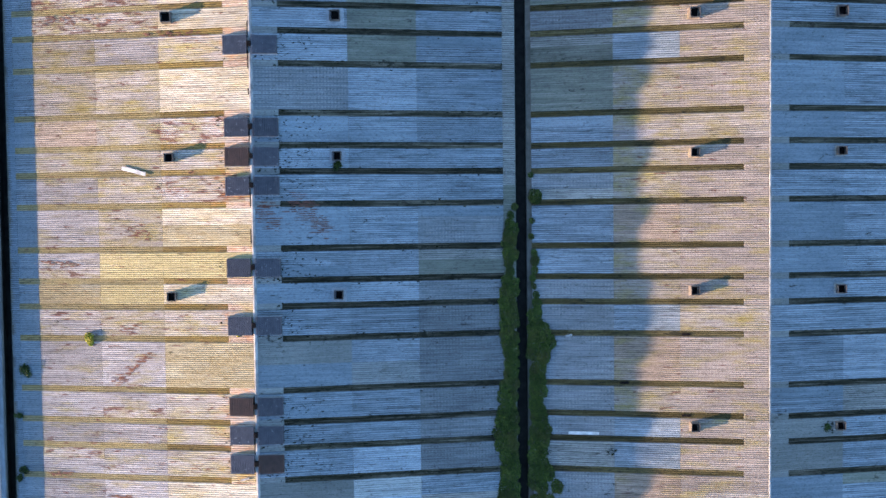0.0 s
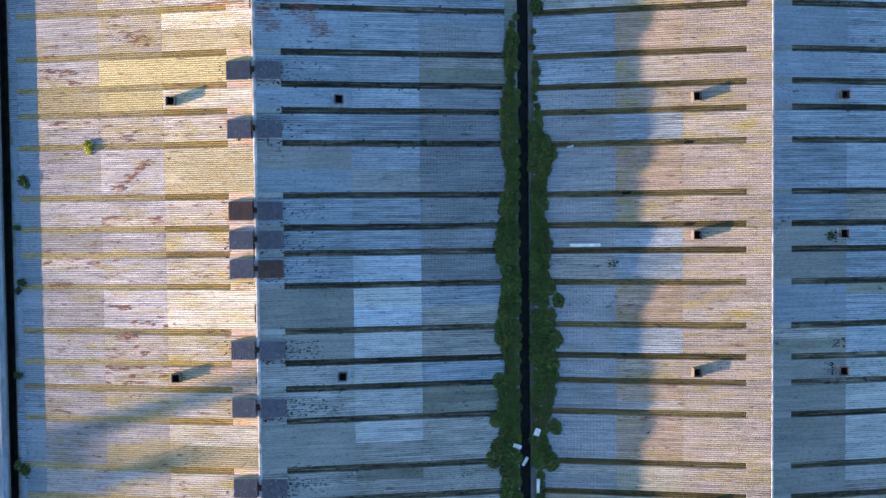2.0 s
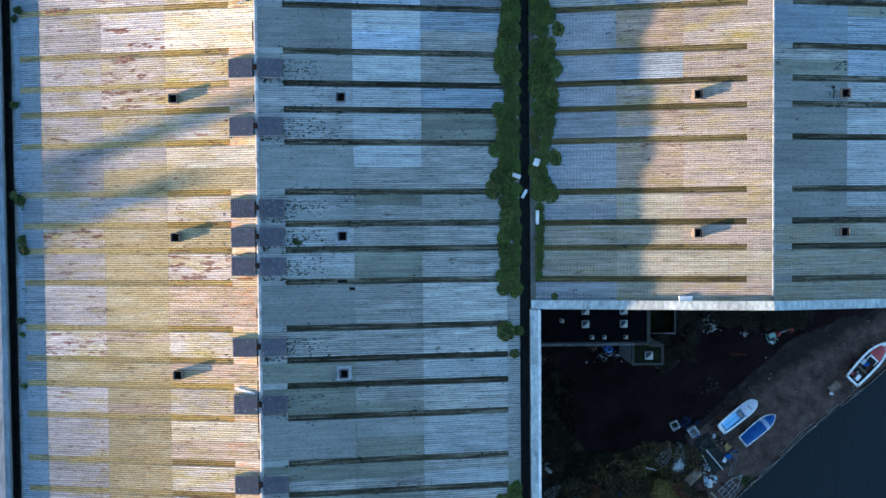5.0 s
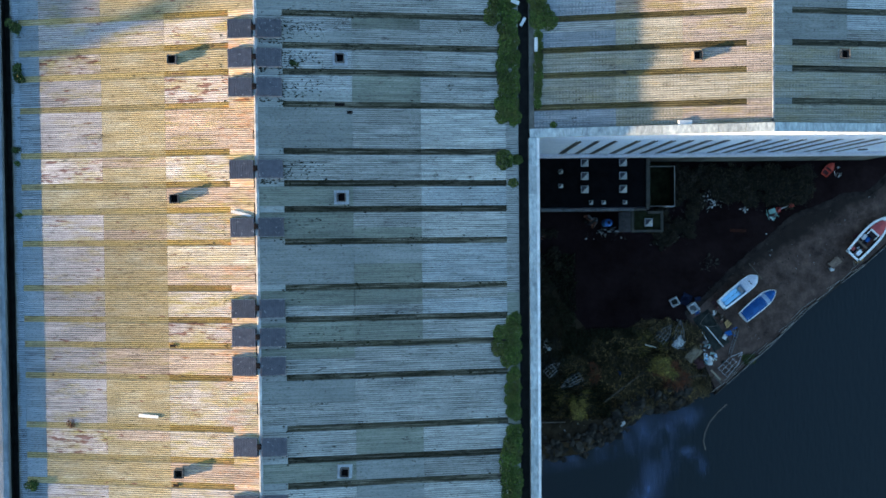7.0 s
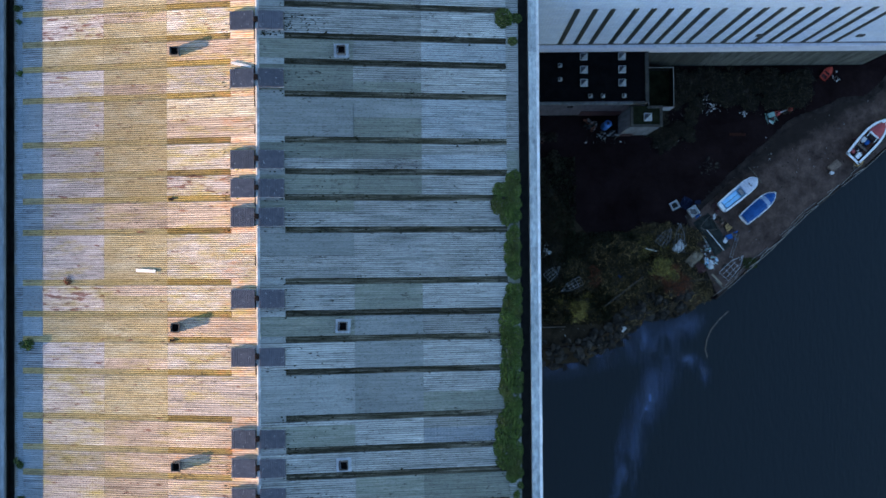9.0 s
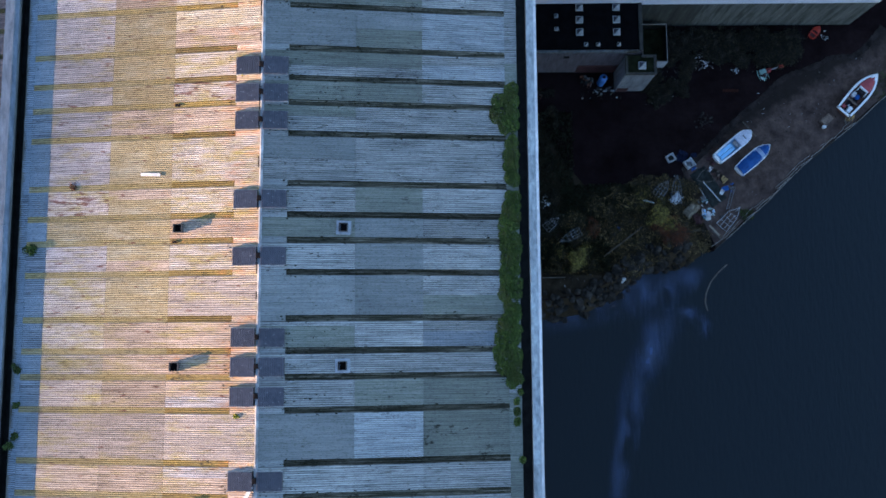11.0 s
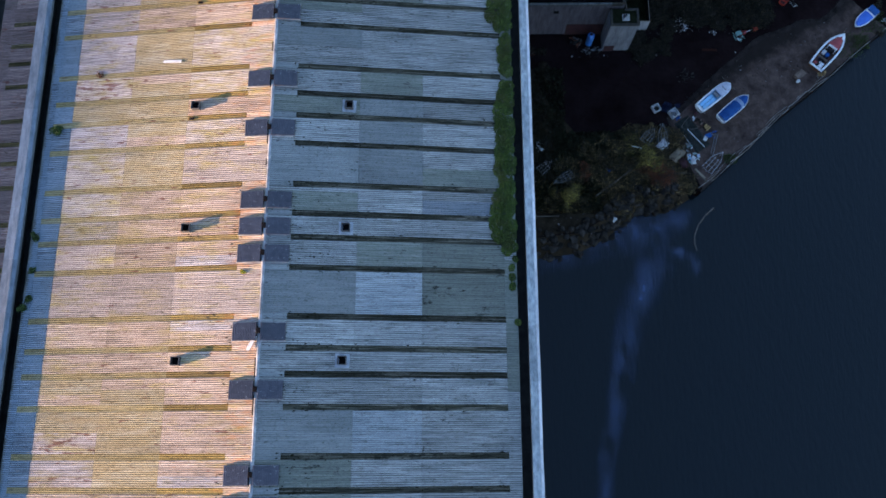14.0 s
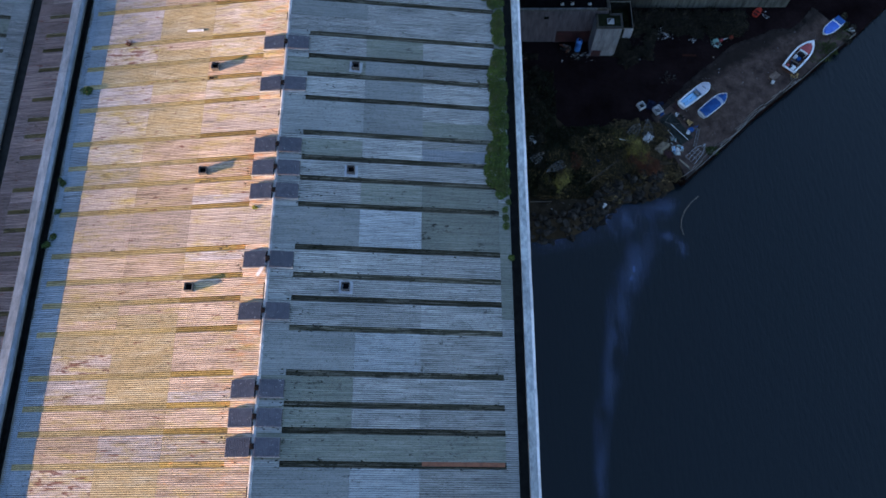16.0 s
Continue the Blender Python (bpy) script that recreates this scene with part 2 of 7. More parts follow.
M_LIP = plain("pale_coping_lip", (0.45, 0.47, 0.49), (0.74, 0.76, 0.78), (1.6, 0.8, 1), 0.5, size=1.8)
M_COPING2 = plain("coping_wet", (0.10, 0.125, 0.155), (0.24, 0.28, 0.33), (1.6, 0.35, 1), 0.45, size=1.4)
M_BLACK = plain("gutter_sludge", (0.006, 0.006, 0.006), (0.02, 0.02, 0.018), (1, 1, 1), 0.5, spec=0.08)
# near-black colour for the dark of holes and hollows
M_DARKIN = plain("hollow_dark", (0.006, 0.005, 0.006), (0.014, 0.012, 0.012), (2, 2, 2), 0.9, spec=0.08)


def droppings(m):
    """White flecks over a material."""
    b, l = m.node_tree.nodes["Principled BSDF"], m.node_tree.links
    was = b.inputs["Base Color"].links[0].from_socket
    where = ramp(m, grain(m, (3.2, 3.2, 3.2), 3, 0.75), [(0.635, (0, 0, 0)), (0.70, (0.7, 0.7, 0.7))])
    l.new(mix(m, where, was, (0.5, 0.5, 0.52)), b.inputs["Base Color"])
    return m


M_BOX = plain("ventilator_sheet", (0.058, 0.060, 0.080), (0.108, 0.110, 0.138), (2, 2, 2), 0.6, vary=(0.75, 1.15), bump=0.2)
droppings(M_BOX)
M_BOXRUST = plain("ventilator_sheet_rusty", (0.05, 0.032, 0.028), (0.11, 0.06, 0.05), (2, 2, 2), 0.8, vary=(0.8, 1.1))
M_VENT = plain("vent_cowl", (0.05, 0.047, 0.045), (0.11, 0.10, 0.10), (3, 3, 3), 0.7)
M_FLASH = plain("flashing", (0.22, 0.24, 0.26), (0.40, 0.42, 0.44), (1.5, 1.5, 1), 0.6)
M_APRON = plain("pale_flashing", (0.20, 0.23, 0.27), (0.40, 0.44, 0.50), (2.2, 2.2, 1), 0.6)
M_WALL = plain("render_wall", (0.16, 0.16, 0.16), (0.28, 0.28, 0.27), (0.3, 0.3, 0.6), 0.9)
M_CLAD = plain("pale_blue_white_cladding", (0.56, 0.64, 0.80), (0.70, 0.77, 0.88), (0.25, 0.25, 0.9), 0.55, bump=0.1, fine=5)
M_LEDGE = plain("painted_concrete_ledge", (0.60, 0.62, 0.76), (0.74, 0.76, 0.88), (0.5, 0.5, 1.2), 0.7, bump=0.1, fine=5)
M_CLADDARK = plain("cladding_light_strip", (0.025, 0.028, 0.025), (0.06, 0.062, 0.055), (0.5, 0.5, 0.8), 0.5)
M_CONC = plain("stained_concrete", (0.05, 0.05, 0.042), (0.14, 0.135, 0.12), (0.5, 0.5, 0.9), 0.9)
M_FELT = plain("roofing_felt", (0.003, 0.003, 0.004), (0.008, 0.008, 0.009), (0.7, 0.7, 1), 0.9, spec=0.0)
# algae-stained plinth, darkened further for the shade of the narrow court
M_PLINTHSHADE = plain("shaded_algae_concrete", (0.004, 0.0055, 0.0045), (0.040, 0.044, 0.038), (1.6, 1.6, 0.16), 0.9, fine=4.0)
M_PLINTH = plain("algae_streaked_concrete", (0.014, 0.017, 0.015), (0.14, 0.15, 0.137), (1.6, 1.6, 0.16), 0.9, fine=4.0)
M_EDGEDARK = plain("mossy_concrete_edge", (0.012, 0.012, 0.010), (0.055, 0.053, 0.045), (1.5, 1.5, 1.5), 0.8, fine=4.0)
M_EDGE = plain("weathered_concrete_edge", (0.03, 0.033, 0.036), (0.15, 0.16, 0.175), (1.5, 1.5, 1.5), 0.7, fine=4.0)
M_FENCE = plain("dark_mesh_fence", (0.010, 0.012, 0.010), (0.024, 0.026, 0.022), (2, 2, 2), 0.9, spec=0.08)
# dark copy of the skylight glazing, for panes turned away from the light
M_PANESHADE = plain("shaded_side_glazing", (0.02, 0.024, 0.03), (0.07, 0.08, 0.10), (1.2, 1.2, 1.2), 0.25)
M_SKYL = plain("skylight_glazing", (0.15, 0.165, 0.17), (0.32, 0.34, 0.35), (1.2, 1.2, 1.2), 0.3)
M_SHED = plain("shed_cladding", (0.13, 0.14, 0.165), (0.32, 0.34, 0.38), (1.6, 1.6, 0.3), 0.7)
M_SHEDWALL = plain("soot_darkened_cladding", (0.045, 0.042, 0.054), (0.125, 0.117, 0.145), (1.6, 1.6, 0.3), 0.7)
M_SHEDRED = plain("red_oxide_paint", (0.025, 0.007, 0.010), (0.06, 0.014, 0.018), (1, 1, 1), 0.8)
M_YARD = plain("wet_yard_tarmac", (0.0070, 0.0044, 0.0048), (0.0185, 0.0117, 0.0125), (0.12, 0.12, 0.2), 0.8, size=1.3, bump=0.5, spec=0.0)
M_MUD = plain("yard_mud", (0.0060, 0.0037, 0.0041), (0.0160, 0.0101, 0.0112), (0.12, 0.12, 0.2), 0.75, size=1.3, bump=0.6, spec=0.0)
M_SLAB = plain("quay_concrete", (0.031, 0.0212, 0.0188), (0.110, 0.0755, 0.0635), (0.45, 0.4, 0.3), 0.85, bump=0.8, size=1.2, fine=6.0, spec=0.08)
M_FRINGE = plain("muddied_concrete", (0.008, 0.0066, 0.0066), (0.040, 0.031, 0.028), (0.6, 0.6, 0.3), 0.85, bump=0.6, size=1.2, spec=0.04)


def muddied(m, mud, start, inward, wide):
    """Mud trodden in from one edge of a paving, thinning out unevenly over the given width."""
    n, l, b = m.node_tree.nodes, m.node_tree.links, m.node_tree.nodes["Principled BSDF"]
    was = b.inputs["Base Color"].links[0].from_socket
    g, off, dot = n.new("ShaderNodeNewGeometry"), n.new("ShaderNodeVectorMath"), n.new("ShaderNodeVectorMath")
    off.operation, dot.operation = "SUBTRACT", "DOT_PRODUCT"
    off.inputs[1].default_value, dot.inputs[1].default_value = (*start, 0), (inward[0] / wide, inward[1] / wide, 0)
    l.new(g.outputs["Position"], off.inputs[0])
    l.new(off.outputs[0], dot.inputs[0])
    blur = mix(m, 0.62, dot.outputs["Value"], grain(m, (0.45, 0.45, 0.45), 6, 0.7))
    where = ramp(m, blur, [(0.30, (0.9, 0.9, 0.9)), (0.55, (0, 0, 0))])
    l.new(mix(m, where, was, mud), b.inputs["Base Color"])


muddied(M_SLAB, (0.014, 0.011, 0.010), (44.3, -73.9), (0.51, -0.86), 2.6)
M_SOIL = plain("brown_scrub_soil", (0.012, 0.009, 0.006), (0.048, 0.036, 0.023), (0.4, 0.4, 0.4), 0.95, bump=0.8, spec=0.08)
M_ROCK = plain("shore_rock", (0.006, 0.0055, 0.005), (0.05, 0.045, 0.040), (1, 1, 1), 0.85, vary=(0.5, 1.6), bump=0.8, spec=0.08)
M_TIMBER = plain("weathered_timber", (0.07, 0.06, 0.05), (0.15, 0.13, 0.11), (1.5, 1.5, 1.5), 0.85)
M_POLE = plain("bleached_pole", (0.13, 0.122, 0.115), (0.36, 0.34, 0.32), (1.2, 1.2, 1.2), 0.8)
M_TABLE = plain("brown_stained_timber", (0.10, 0.068, 0.05), (0.21, 0.15, 0.115), (1.5, 1.5, 1.5), 0.85)
M_DARKWOOD = plain("wet_dark_timber", (0.016, 0.014, 0.013), (0.05, 0.045, 0.04), (1.5, 1.5, 1.5), 0.85, spec=0.1)
M_STEEL = plain("galvanised_steel", (0.16, 0.17, 0.18), (0.30, 0.31, 0.32), (2, 2, 2), 0.45, 0.6)
M_GALV = plain("bright_galvanised_tube", (0.28, 0.29, 0.32), (0.5, 0.51, 0.54), (2, 2, 2), 0.5, 0.1)
M_TYRE = plain("tyre_rubber", (0.012, 0.012, 0.012), (0.03, 0.03, 0.03), (3, 3, 3), 0.8)
M_WHITE = plain("white_gelcoat", (0.76, 0.78, 0.80), (0.86, 0.87, 0.88), (1, 1, 1), 0.3, bump=0.05, vary=(0.95, 1.05), fine=4)
M_HAZE = plain("hazed_screen", (0.14, 0.21, 0.33), (0.24, 0.32, 0.46), (1, 1, 1), 0.35, bump=0.05)
M_GELDULL = plain("dulled_gelcoat", (0.42, 0.45, 0.54), (0.56, 0.58, 0.66), (1, 1, 1), 0.45, bump=0.05, vary=(0.95, 1.05), fine=4)
M_LINER = plain("pale_blue_liner", (0.20, 0.50, 0.82), (0.32, 0.64, 0.90), (1.4, 1.4, 1), 0.5, bump=0.1)
M_BLUE = plain("blue_cover", (0.009, 0.056, 0.2), (0.02, 0.105, 0.34), (1.4, 1.4, 1), 0.7, bump=0.4, spec=0.15)
M_BLUEDARK = plain("navy_tarpaulin", (0.004, 0.007, 0.022), (0.009, 0.016, 0.045), (1.4, 1.4, 1), 0.7, bump=0.4, spec=0.1)
M_BRIGHT = plain("bright_blue_cover", (0.015, 0.10, 0.50), (0.03, 0.17, 0.72), (1.4, 1.4, 1), 0.55, bump=0.4)
M_RDECK = plain("red_deck_paint", (0.26, 0.028, 0.035), (0.40, 0.05, 0.055), (1.5, 1.5, 1), 0.6)
M_DARK = plain("dark_lining", (0.012, 0.011, 0.014), (0.035, 0.03, 0.035), (2, 2, 2), 0.7, spec=0.08)
M_OXIDE = plain("antifouling_red", (0.12, 0.04, 0.02), (0.22, 0.08, 0.04), (1.5, 1.5, 1.5), 0.7)
M_HULLRED = plain("dull_antifouling", (0.05, 0.02, 0.012), (0.11, 0.04, 0.022), (1.5, 1.5, 1.5), 0.8)
M_SCALE = plain("rust_scale", (0.085, 0.033, 0.026), (0.21, 0.092, 0.066), (2, 2, 2), 0.9)
M_RUSTDARK = plain("dark_rusted_steel", (0.018, 0.007, 0.005), (0.04, 0.014, 0.010), (2, 2, 2), 0.8, spec=0.05)
M_ORANGE = plain("orange_paint", (0.34, 0.022, 0.010), (0.52, 0.042, 0.016), (2, 2, 2), 0.6)
M_TAN = plain("tan_tarpaulin", (0.16, 0.13, 0.09), (0.28, 0.23, 0.17), (1.6, 1.6, 1), 0.8, bump=0.6)
M_YELLOW = plain("ochre_board", (0.25, 0.15, 0.05), (0.40, 0.25, 0.09), (2, 2, 2), 0.7)
M_TEAL = plain("sea_green_plastic", (0.15, 0.30, 0.28), (0.25, 0.45, 0.40), (2, 2, 2), 0.5)
M_PLASTIC = plain("white_plastic", (0.42, 0.44, 0.46), (0.68, 0.70, 0.72), (2, 2, 2), 0.5, bump=0.1)
M_TANK = plain("blue_plastic", (0.03, 0.13, 0.42), (0.05, 0.2, 0.55), (1.5, 1.5, 1.5), 0.4, bump=0.05)
M_NET = plain("dark_netting", (0.012, 0.0145, 0.014), (0.042, 0.049, 0.046), (1.5, 1.5, 1.5), 0.9, bump=0.6, spec=0.08)
M_MOSSFLOOR = plain("dark_moss", (0.006, 0.008, 0.004), (0.02, 0.024, 0.012), (1, 1, 1), 0.9, spec=0.05)
M_BARK = plain("bark", (0.03, 0.025, 0.02), (0.07, 0.06, 0.045), (3, 3, 3), 0.95)
L_WEED = leafy("roof_weed_leaves", (0.012, 0.028, 0.005), (0.06, 0.1, 0.018))
L_LIME = leafy("lime_green_leaves", (0.17, 0.17, 0.010), (0.52, 0.47, 0.035))
L_GREEN = leafy("gutter_leaves", (0.013, 0.038, 0.005), (0.105, 0.155, 0.026), (0.8, 1.2), (0.080, 0.082, 0.022))
L_DARK = leafy("shrub_leaves", (0.0025, 0.0024, 0.0016), (0.115, 0.100, 0.05), mid=(0.0090, 0.0075, 0.0036))
L_YELLOW = leafy("yellowing_leaves", (0.025, 0.022, 0.007), (0.55, 0.47, 0.10), mid=(0.175, 0.148, 0.030))
L_RUST = leafy("russet_leaves", (0.018, 0.009, 0.005), (0.22, 0.066, 0.027))
L_DEAD = leafy("dry_bracken", (0.011, 0.0085, 0.004), (0.48, 0.33, 0.13), mid=(0.072, 0.053, 0.021))
L_GRASS = leafy("rank_grass", (0.006, 0.009, 0.004), (0.018, 0.025, 0.009))

M_LITTER, _n, _l, _b = shader("litter_mix", 0.8, 0.0, 0.1)
_g = _n.new("ShaderNodeNewGeometry")
_l.new(ramp(M_LITTER, _g.outputs["Random Per Island"], [(0.0, (0.01, 0.01, 0.01)), (0.6, (0.03, 0.027, 0.024)), (0.8, (0.08, 0.075, 0.07)), (0.93, (0.2, 0.205, 0.215)), (1.0, (0.5, 0.5, 0.52))]), _b.inputs["Base Color"])
m_water, wnn, wl, wb = shader("harbour_water", 0.06, 0.0, 0.5)
wb.inputs["Base Color"].default_value = (0.0052, 0.0092, 0.0118, 1)
wb.inputs["IOR"].default_value = 1.33
ripple = grain(m_water, (0.9, 0.25, 1), 5, 0.6, 1.8)
bumped(m_water, wb, ripple, 0.4, 0.16)

m_slick, sn, sl, sb = shader("water_film", 0.3, 0.0, 0.5)
sb.inputs["Base Color"].default_value = (0.046, 0.075, 0.155, 1)
fade = ramp(m_slick, grain(m_slick, (0.42, 0.2, 1), 9, 0.68), [(0.38, (0, 0, 0)), (0.64, (0.9, 0.9, 0.9))])
sheet_uv = sn.new("ShaderNodeUVMap")
sheet_uv.uv_map = "across"
parts_uv = sn.new("ShaderNodeSeparateXYZ")
sl.new(sheet_uv.outputs[0], parts_uv.inputs[0])
hump = [(0.0, (0, 0, 0)), (0.5, (1, 1, 1)), (1.0, (0, 0, 0))]
fade = mix(m_slick, 1.0, fade, ramp(m_slick, parts_uv.outputs["X"], hump), "MULTIPLY")
fade = mix(m_slick, 1.0, fade, ramp(m_slick, parts_uv.outputs["Y"], [(0.0, (0, 0, 0)), (0.2, (1, 1, 1)), (0.8, (0.8, 0.8, 0.8)), (1.0, (0, 0, 0))]), "MULTIPLY")
sl.new(fade, sb.inputs["Alpha"])


# ---------------------------------------------------------------- building blocks
def part(name, bm, material, parent=None, label=""):
    """Links a bmesh as one mesh object under a thing or a part."""
    me = bpy.data.meshes.new(name)
    bm.to_mesh(me)
    bm.free()
    me.materials.append(material)
    ob = new(name, me)
    if parent is not None:
        ob.parent = parent
    return tagged(ob, label)


def piece(name, me, parent, where):
    ob = new(name, me)
    ob.parent, ob.location = parent, where
    return ob


def thing(name, label, category, m=None, group="", kind=""):
    ob = tagged(new(name), label, category, group, kind)
    ob.empty_display_size = 0.3
    if m is not None:
        ob.matrix_world = m
    return ob


def box(bm, x0, y0, z0, x1, y1, z1, bevel=0.0):
    vs = [bm.verts.new(p) for p in ((x0, y0, z0), (x1, y0, z0), (x1, y1, z0), (x0, y1, z0), (x0, y0, z1), (x1, y0, z1), (x1, y1, z1), (x0, y1, z1))]
    fs = [bm.faces.new([vs[k] for k in f]) for f in ((3, 2, 1, 0), (4, 5, 6, 7), (0, 1, 5, 4), (1, 2, 6, 5), (2, 3, 7, 6), (3, 0, 4, 7))]
    if bevel:
        bmesh.ops.bevel(bm, geom=list({e for f in fs for e in f.edges}), offset=bevel, segments=1, affect="EDGES")
    return bm


def boxed(*a, **k):
    return box(bmesh.new(), *a, **k)


def prism(points, z0, z1):
    """An upright prism over a polygon given anticlockwise."""
    bm = bmesh.new()
    low, top = [bm.verts.new((x, y, z0)) for x, y in points], [bm.verts.new((x, y, z1)) for x, y in points]
    bm.faces.new(top)
    bm.faces.new(low[::-1])
    for k in range(len(points)):
        j = (k + 1) % len(points)
        bm.faces.new((low[k], low[j], top[j], top[k]))
    bmesh.ops.triangulate(bm, faces=[f for f in bm.faces if len(f.verts) > 4])
    return bm


def section(profile, y0, y1):
    """A profile of (x, z), anticlockwise seen from -y, drawn out along y."""
    bm = bmesh.new()
    a, b = [bm.verts.new((x, y0, z)) for x, z in profile], [bm.verts.new((x, y1, z)) for x, z in profile]
    bm.faces.new(a)
    bm.faces.new(b[::-1])
    for k in range(len(profile)):
        j = (k + 1) % len(profile)
        bm.faces.new((a[j], a[k], b[k], b[j]))
    bmesh.ops.recalc_face_normals(bm, faces=bm.faces[:])
    return bm


def tube(bm, p, q, r, n=6):
    p, q = Vector(p), Vector(q)
    t = (q - p).to_track_quat("Z", "Y").to_matrix()
    rings = [[bm.verts.new(c + t @ Vector((r * math.cos(2 * math.pi * k / n), r * math.sin(2 * math.pi * k / n), 0))) for k in range(n)] for c in (p, q)]
    for k in range(n):
        bm.faces.new((rings[0][k], rings[0][(k + 1) % n], rings[1][(k + 1) % n], rings[1][k]))
    bm.faces.new(rings[0][::-1])
    bm.faces.new(rings[1])
    return bm


def tubes(pairs, r):
    bm = bmesh.new()
    for p, q in pairs:
        tube(bm, p, q, r)
    return bm


WAVE, DEPTH = 0.22, 0.034
sheets = {}


def wave_sheet(run, drop, width, material, thick=0.02):
    """Mesh data of a corrugated sheet: run metres along x, falling by drop, width along y with its waves. Shared between alike sheets."""
    key = (round(run, 3), round(drop, 3), round(width, 3), material.name)
    if key not in sheets:
        ys, zs, k = [], [], 0
        count = max(1, round(width / WAVE))
        step = width / count
        for k in range(count):
            for part_of, z in ((0.0, 0.0), (0.18, DEPTH), (0.5, DEPTH), (0.68, 0.0)):
                ys.append((k + part_of) * step)
                zs.append(z)
        ys.append(width)
        zs.append(0.0)
        n = len(ys)
        verts = [(0, y, z) for y, z in zip(ys, zs)] + [(run, y, z - drop) for y, z in zip(ys, zs)]
        verts += [(run, y, z - drop - thick) for y, z in zip(ys, zs)] + [(0, y, z - thick) for y, z in zip(ys, zs)]
        faces = []
        for k in range(n - 1):
            faces += [(k, n + k, n + k + 1, k + 1), (n + k, 2 * n + k, 2 * n + k + 1, n + k + 1), (3 * n + k, k, k + 1, 3 * n + k + 1)]
        if run < 0:
            faces = [f[::-1] for f in faces]
        me = bpy.data.meshes.new("roof_sheet")
        me.from_pydata(verts, [], faces)
        me.materials.append(material)
        me.materials.append(SHADED_SILT[material.name])
        # trough faces take the copy with shade and silt in its colour
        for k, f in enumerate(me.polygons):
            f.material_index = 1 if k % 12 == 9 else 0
        sheets[key] = me
    return sheets[key]


# ---------------------------------------------------------------- ground and water
water = tagged(part("water", boxed(-2500, -2500, -3.6, 2500, 2500, -2.2), m_water), "dark blue rippled harbour water", "water", kind="structure")
QUAY = [(39.6, -93.1), (43.1, -90.0), (47.7, -86.0), (53.0, -80.8), (61.7, -74.0), (67.5, -68.9), (73.0, -64.6)]
SHORE = [(8.0, -101.2), (14.5, -100.2), (20.5, -99.6), (24.5, -97.2), (27.0, -95.2), (30.0, -93.4), (34.0, -93.2), (37.0, -91.8)]
land = [(-2400, 2400), (-2400, -2400), (8.0, -2400), *SHORE, *QUAY, (110, -30), (400, 230), (2400, 1900), (2400, 2400)]
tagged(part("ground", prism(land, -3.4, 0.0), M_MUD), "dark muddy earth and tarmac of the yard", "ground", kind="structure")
bank = bmesh.new()
OUT = [(8.0, -104.6), (14.5, -103.6), (20.5, -102.8), (25.2, -100.4), (27.6, -98.2), (30.2, -96.3), (34.3, -96.4), (38.6, -93.9)]
tops, feet = [bank.verts.new((x, y, 0.004)) for x, y in SHORE], [bank.verts.new((x, y, -2.6)) for x, y in OUT]
for k in range(len(SHORE) - 1):
    bank.faces.new((feet[k], feet[k + 1], tops[k + 1], tops[k]))
tagged(part("shore_bank", bank, M_SOIL), "sloping earth bank down to the water", "bank", kind="structure")
scrub = [(11.0, -80.0), (11.0, -101.0), (14.5, -100.0), (20.5, -99.4), (24.5, -97.0), (27.0, -95.0), (30.0, -93.2), (34.0, -93.0), (37.0, -91.6), (39.0, -91.4), (38.6, -88.0), (34.8, -82.6), (30.5, -81.6), (26.0, -83.2), (21.0, -83.6), (17.0, -79.0), (14.0, -73.0), (11.0, -71.0)]
tagged(part("scrub_ground", prism(scrub, -0.3, 0.03), M_SOIL), "brown overgrown earth of the waste ground", "ground", kind="structure")
slab = [(39.8, -92.6), (37.5, -87.2), (35.6, -81.4), (39.5, -78.1), (42.6, -74.9), (45.1, -72.7), (47.5, -70.8), (48.8, -69.6), (50.1, -68.3), (51.9, -67.0), (55.3, -65.8), (57.2, -65.1), (58.3, -64.3), (60.8, -63.9), (62.1, -64.1), (63.8, -62.8), (65.1, -61.4), (66.7, -59.4), (67.6, -60.1), (68.6, -61.4), (72.2, -64.9), (67.3, -68.6), (61.5, -73.7), (52.8, -80.5), (47.5, -85.7), (42.9, -89.7)]


def ragged(points, broken, seed, step=0.5, off=0.14):
    """The polygon with its broken stretch of edges crumbled."""
    r, out = random.Random(seed), []
    for k, (x, y) in enumerate(points):
        nx, ny = points[(k + 1) % len(points)]
        out.append((x, y))
        n = int(math.hypot(nx - x, ny - y) / step) if broken[0] <= k < broken[1] else 0
        out += [(x + (nx - x) * (j + 1) / (n + 1) + r.uniform(-off, off), y + (ny - y) * (j + 1) / (n + 1) + r.uniform(-off, off)) for j in range(n)]
    return out


yard_edge = [(28.5, -81.5), (27.0, -76.0), (30.5, -71.5), (34.0, -69.8), (39.0, -67.4), (46.0, -66.6), (53.5, -64.2), (55.5, -59.6), (61.0, -59.4), (66.5, -60.0), (69.8, -60.8), (61.0, -65.2), (52.0, -68.5), (44.0, -76.0), (38.0, -80.5), (35.0, -82.0)]
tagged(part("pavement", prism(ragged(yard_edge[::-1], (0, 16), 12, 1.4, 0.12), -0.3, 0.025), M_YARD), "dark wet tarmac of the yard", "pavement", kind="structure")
fringe = [(x - 0.5, y + 0.7) if 2 <= k < 20 else (x, y) for k, (x, y) in enumerate(slab)]
tagged(part("pavement", prism(ragged(fringe, (2, 19), 9, 0.5, 0.09), -0.4, 0.05), M_FRINGE), "mud-covered margin of the quay slab", "pavement", kind="structure")
slab = ragged(slab, (2, 19), 8, 0.6, 0.06)
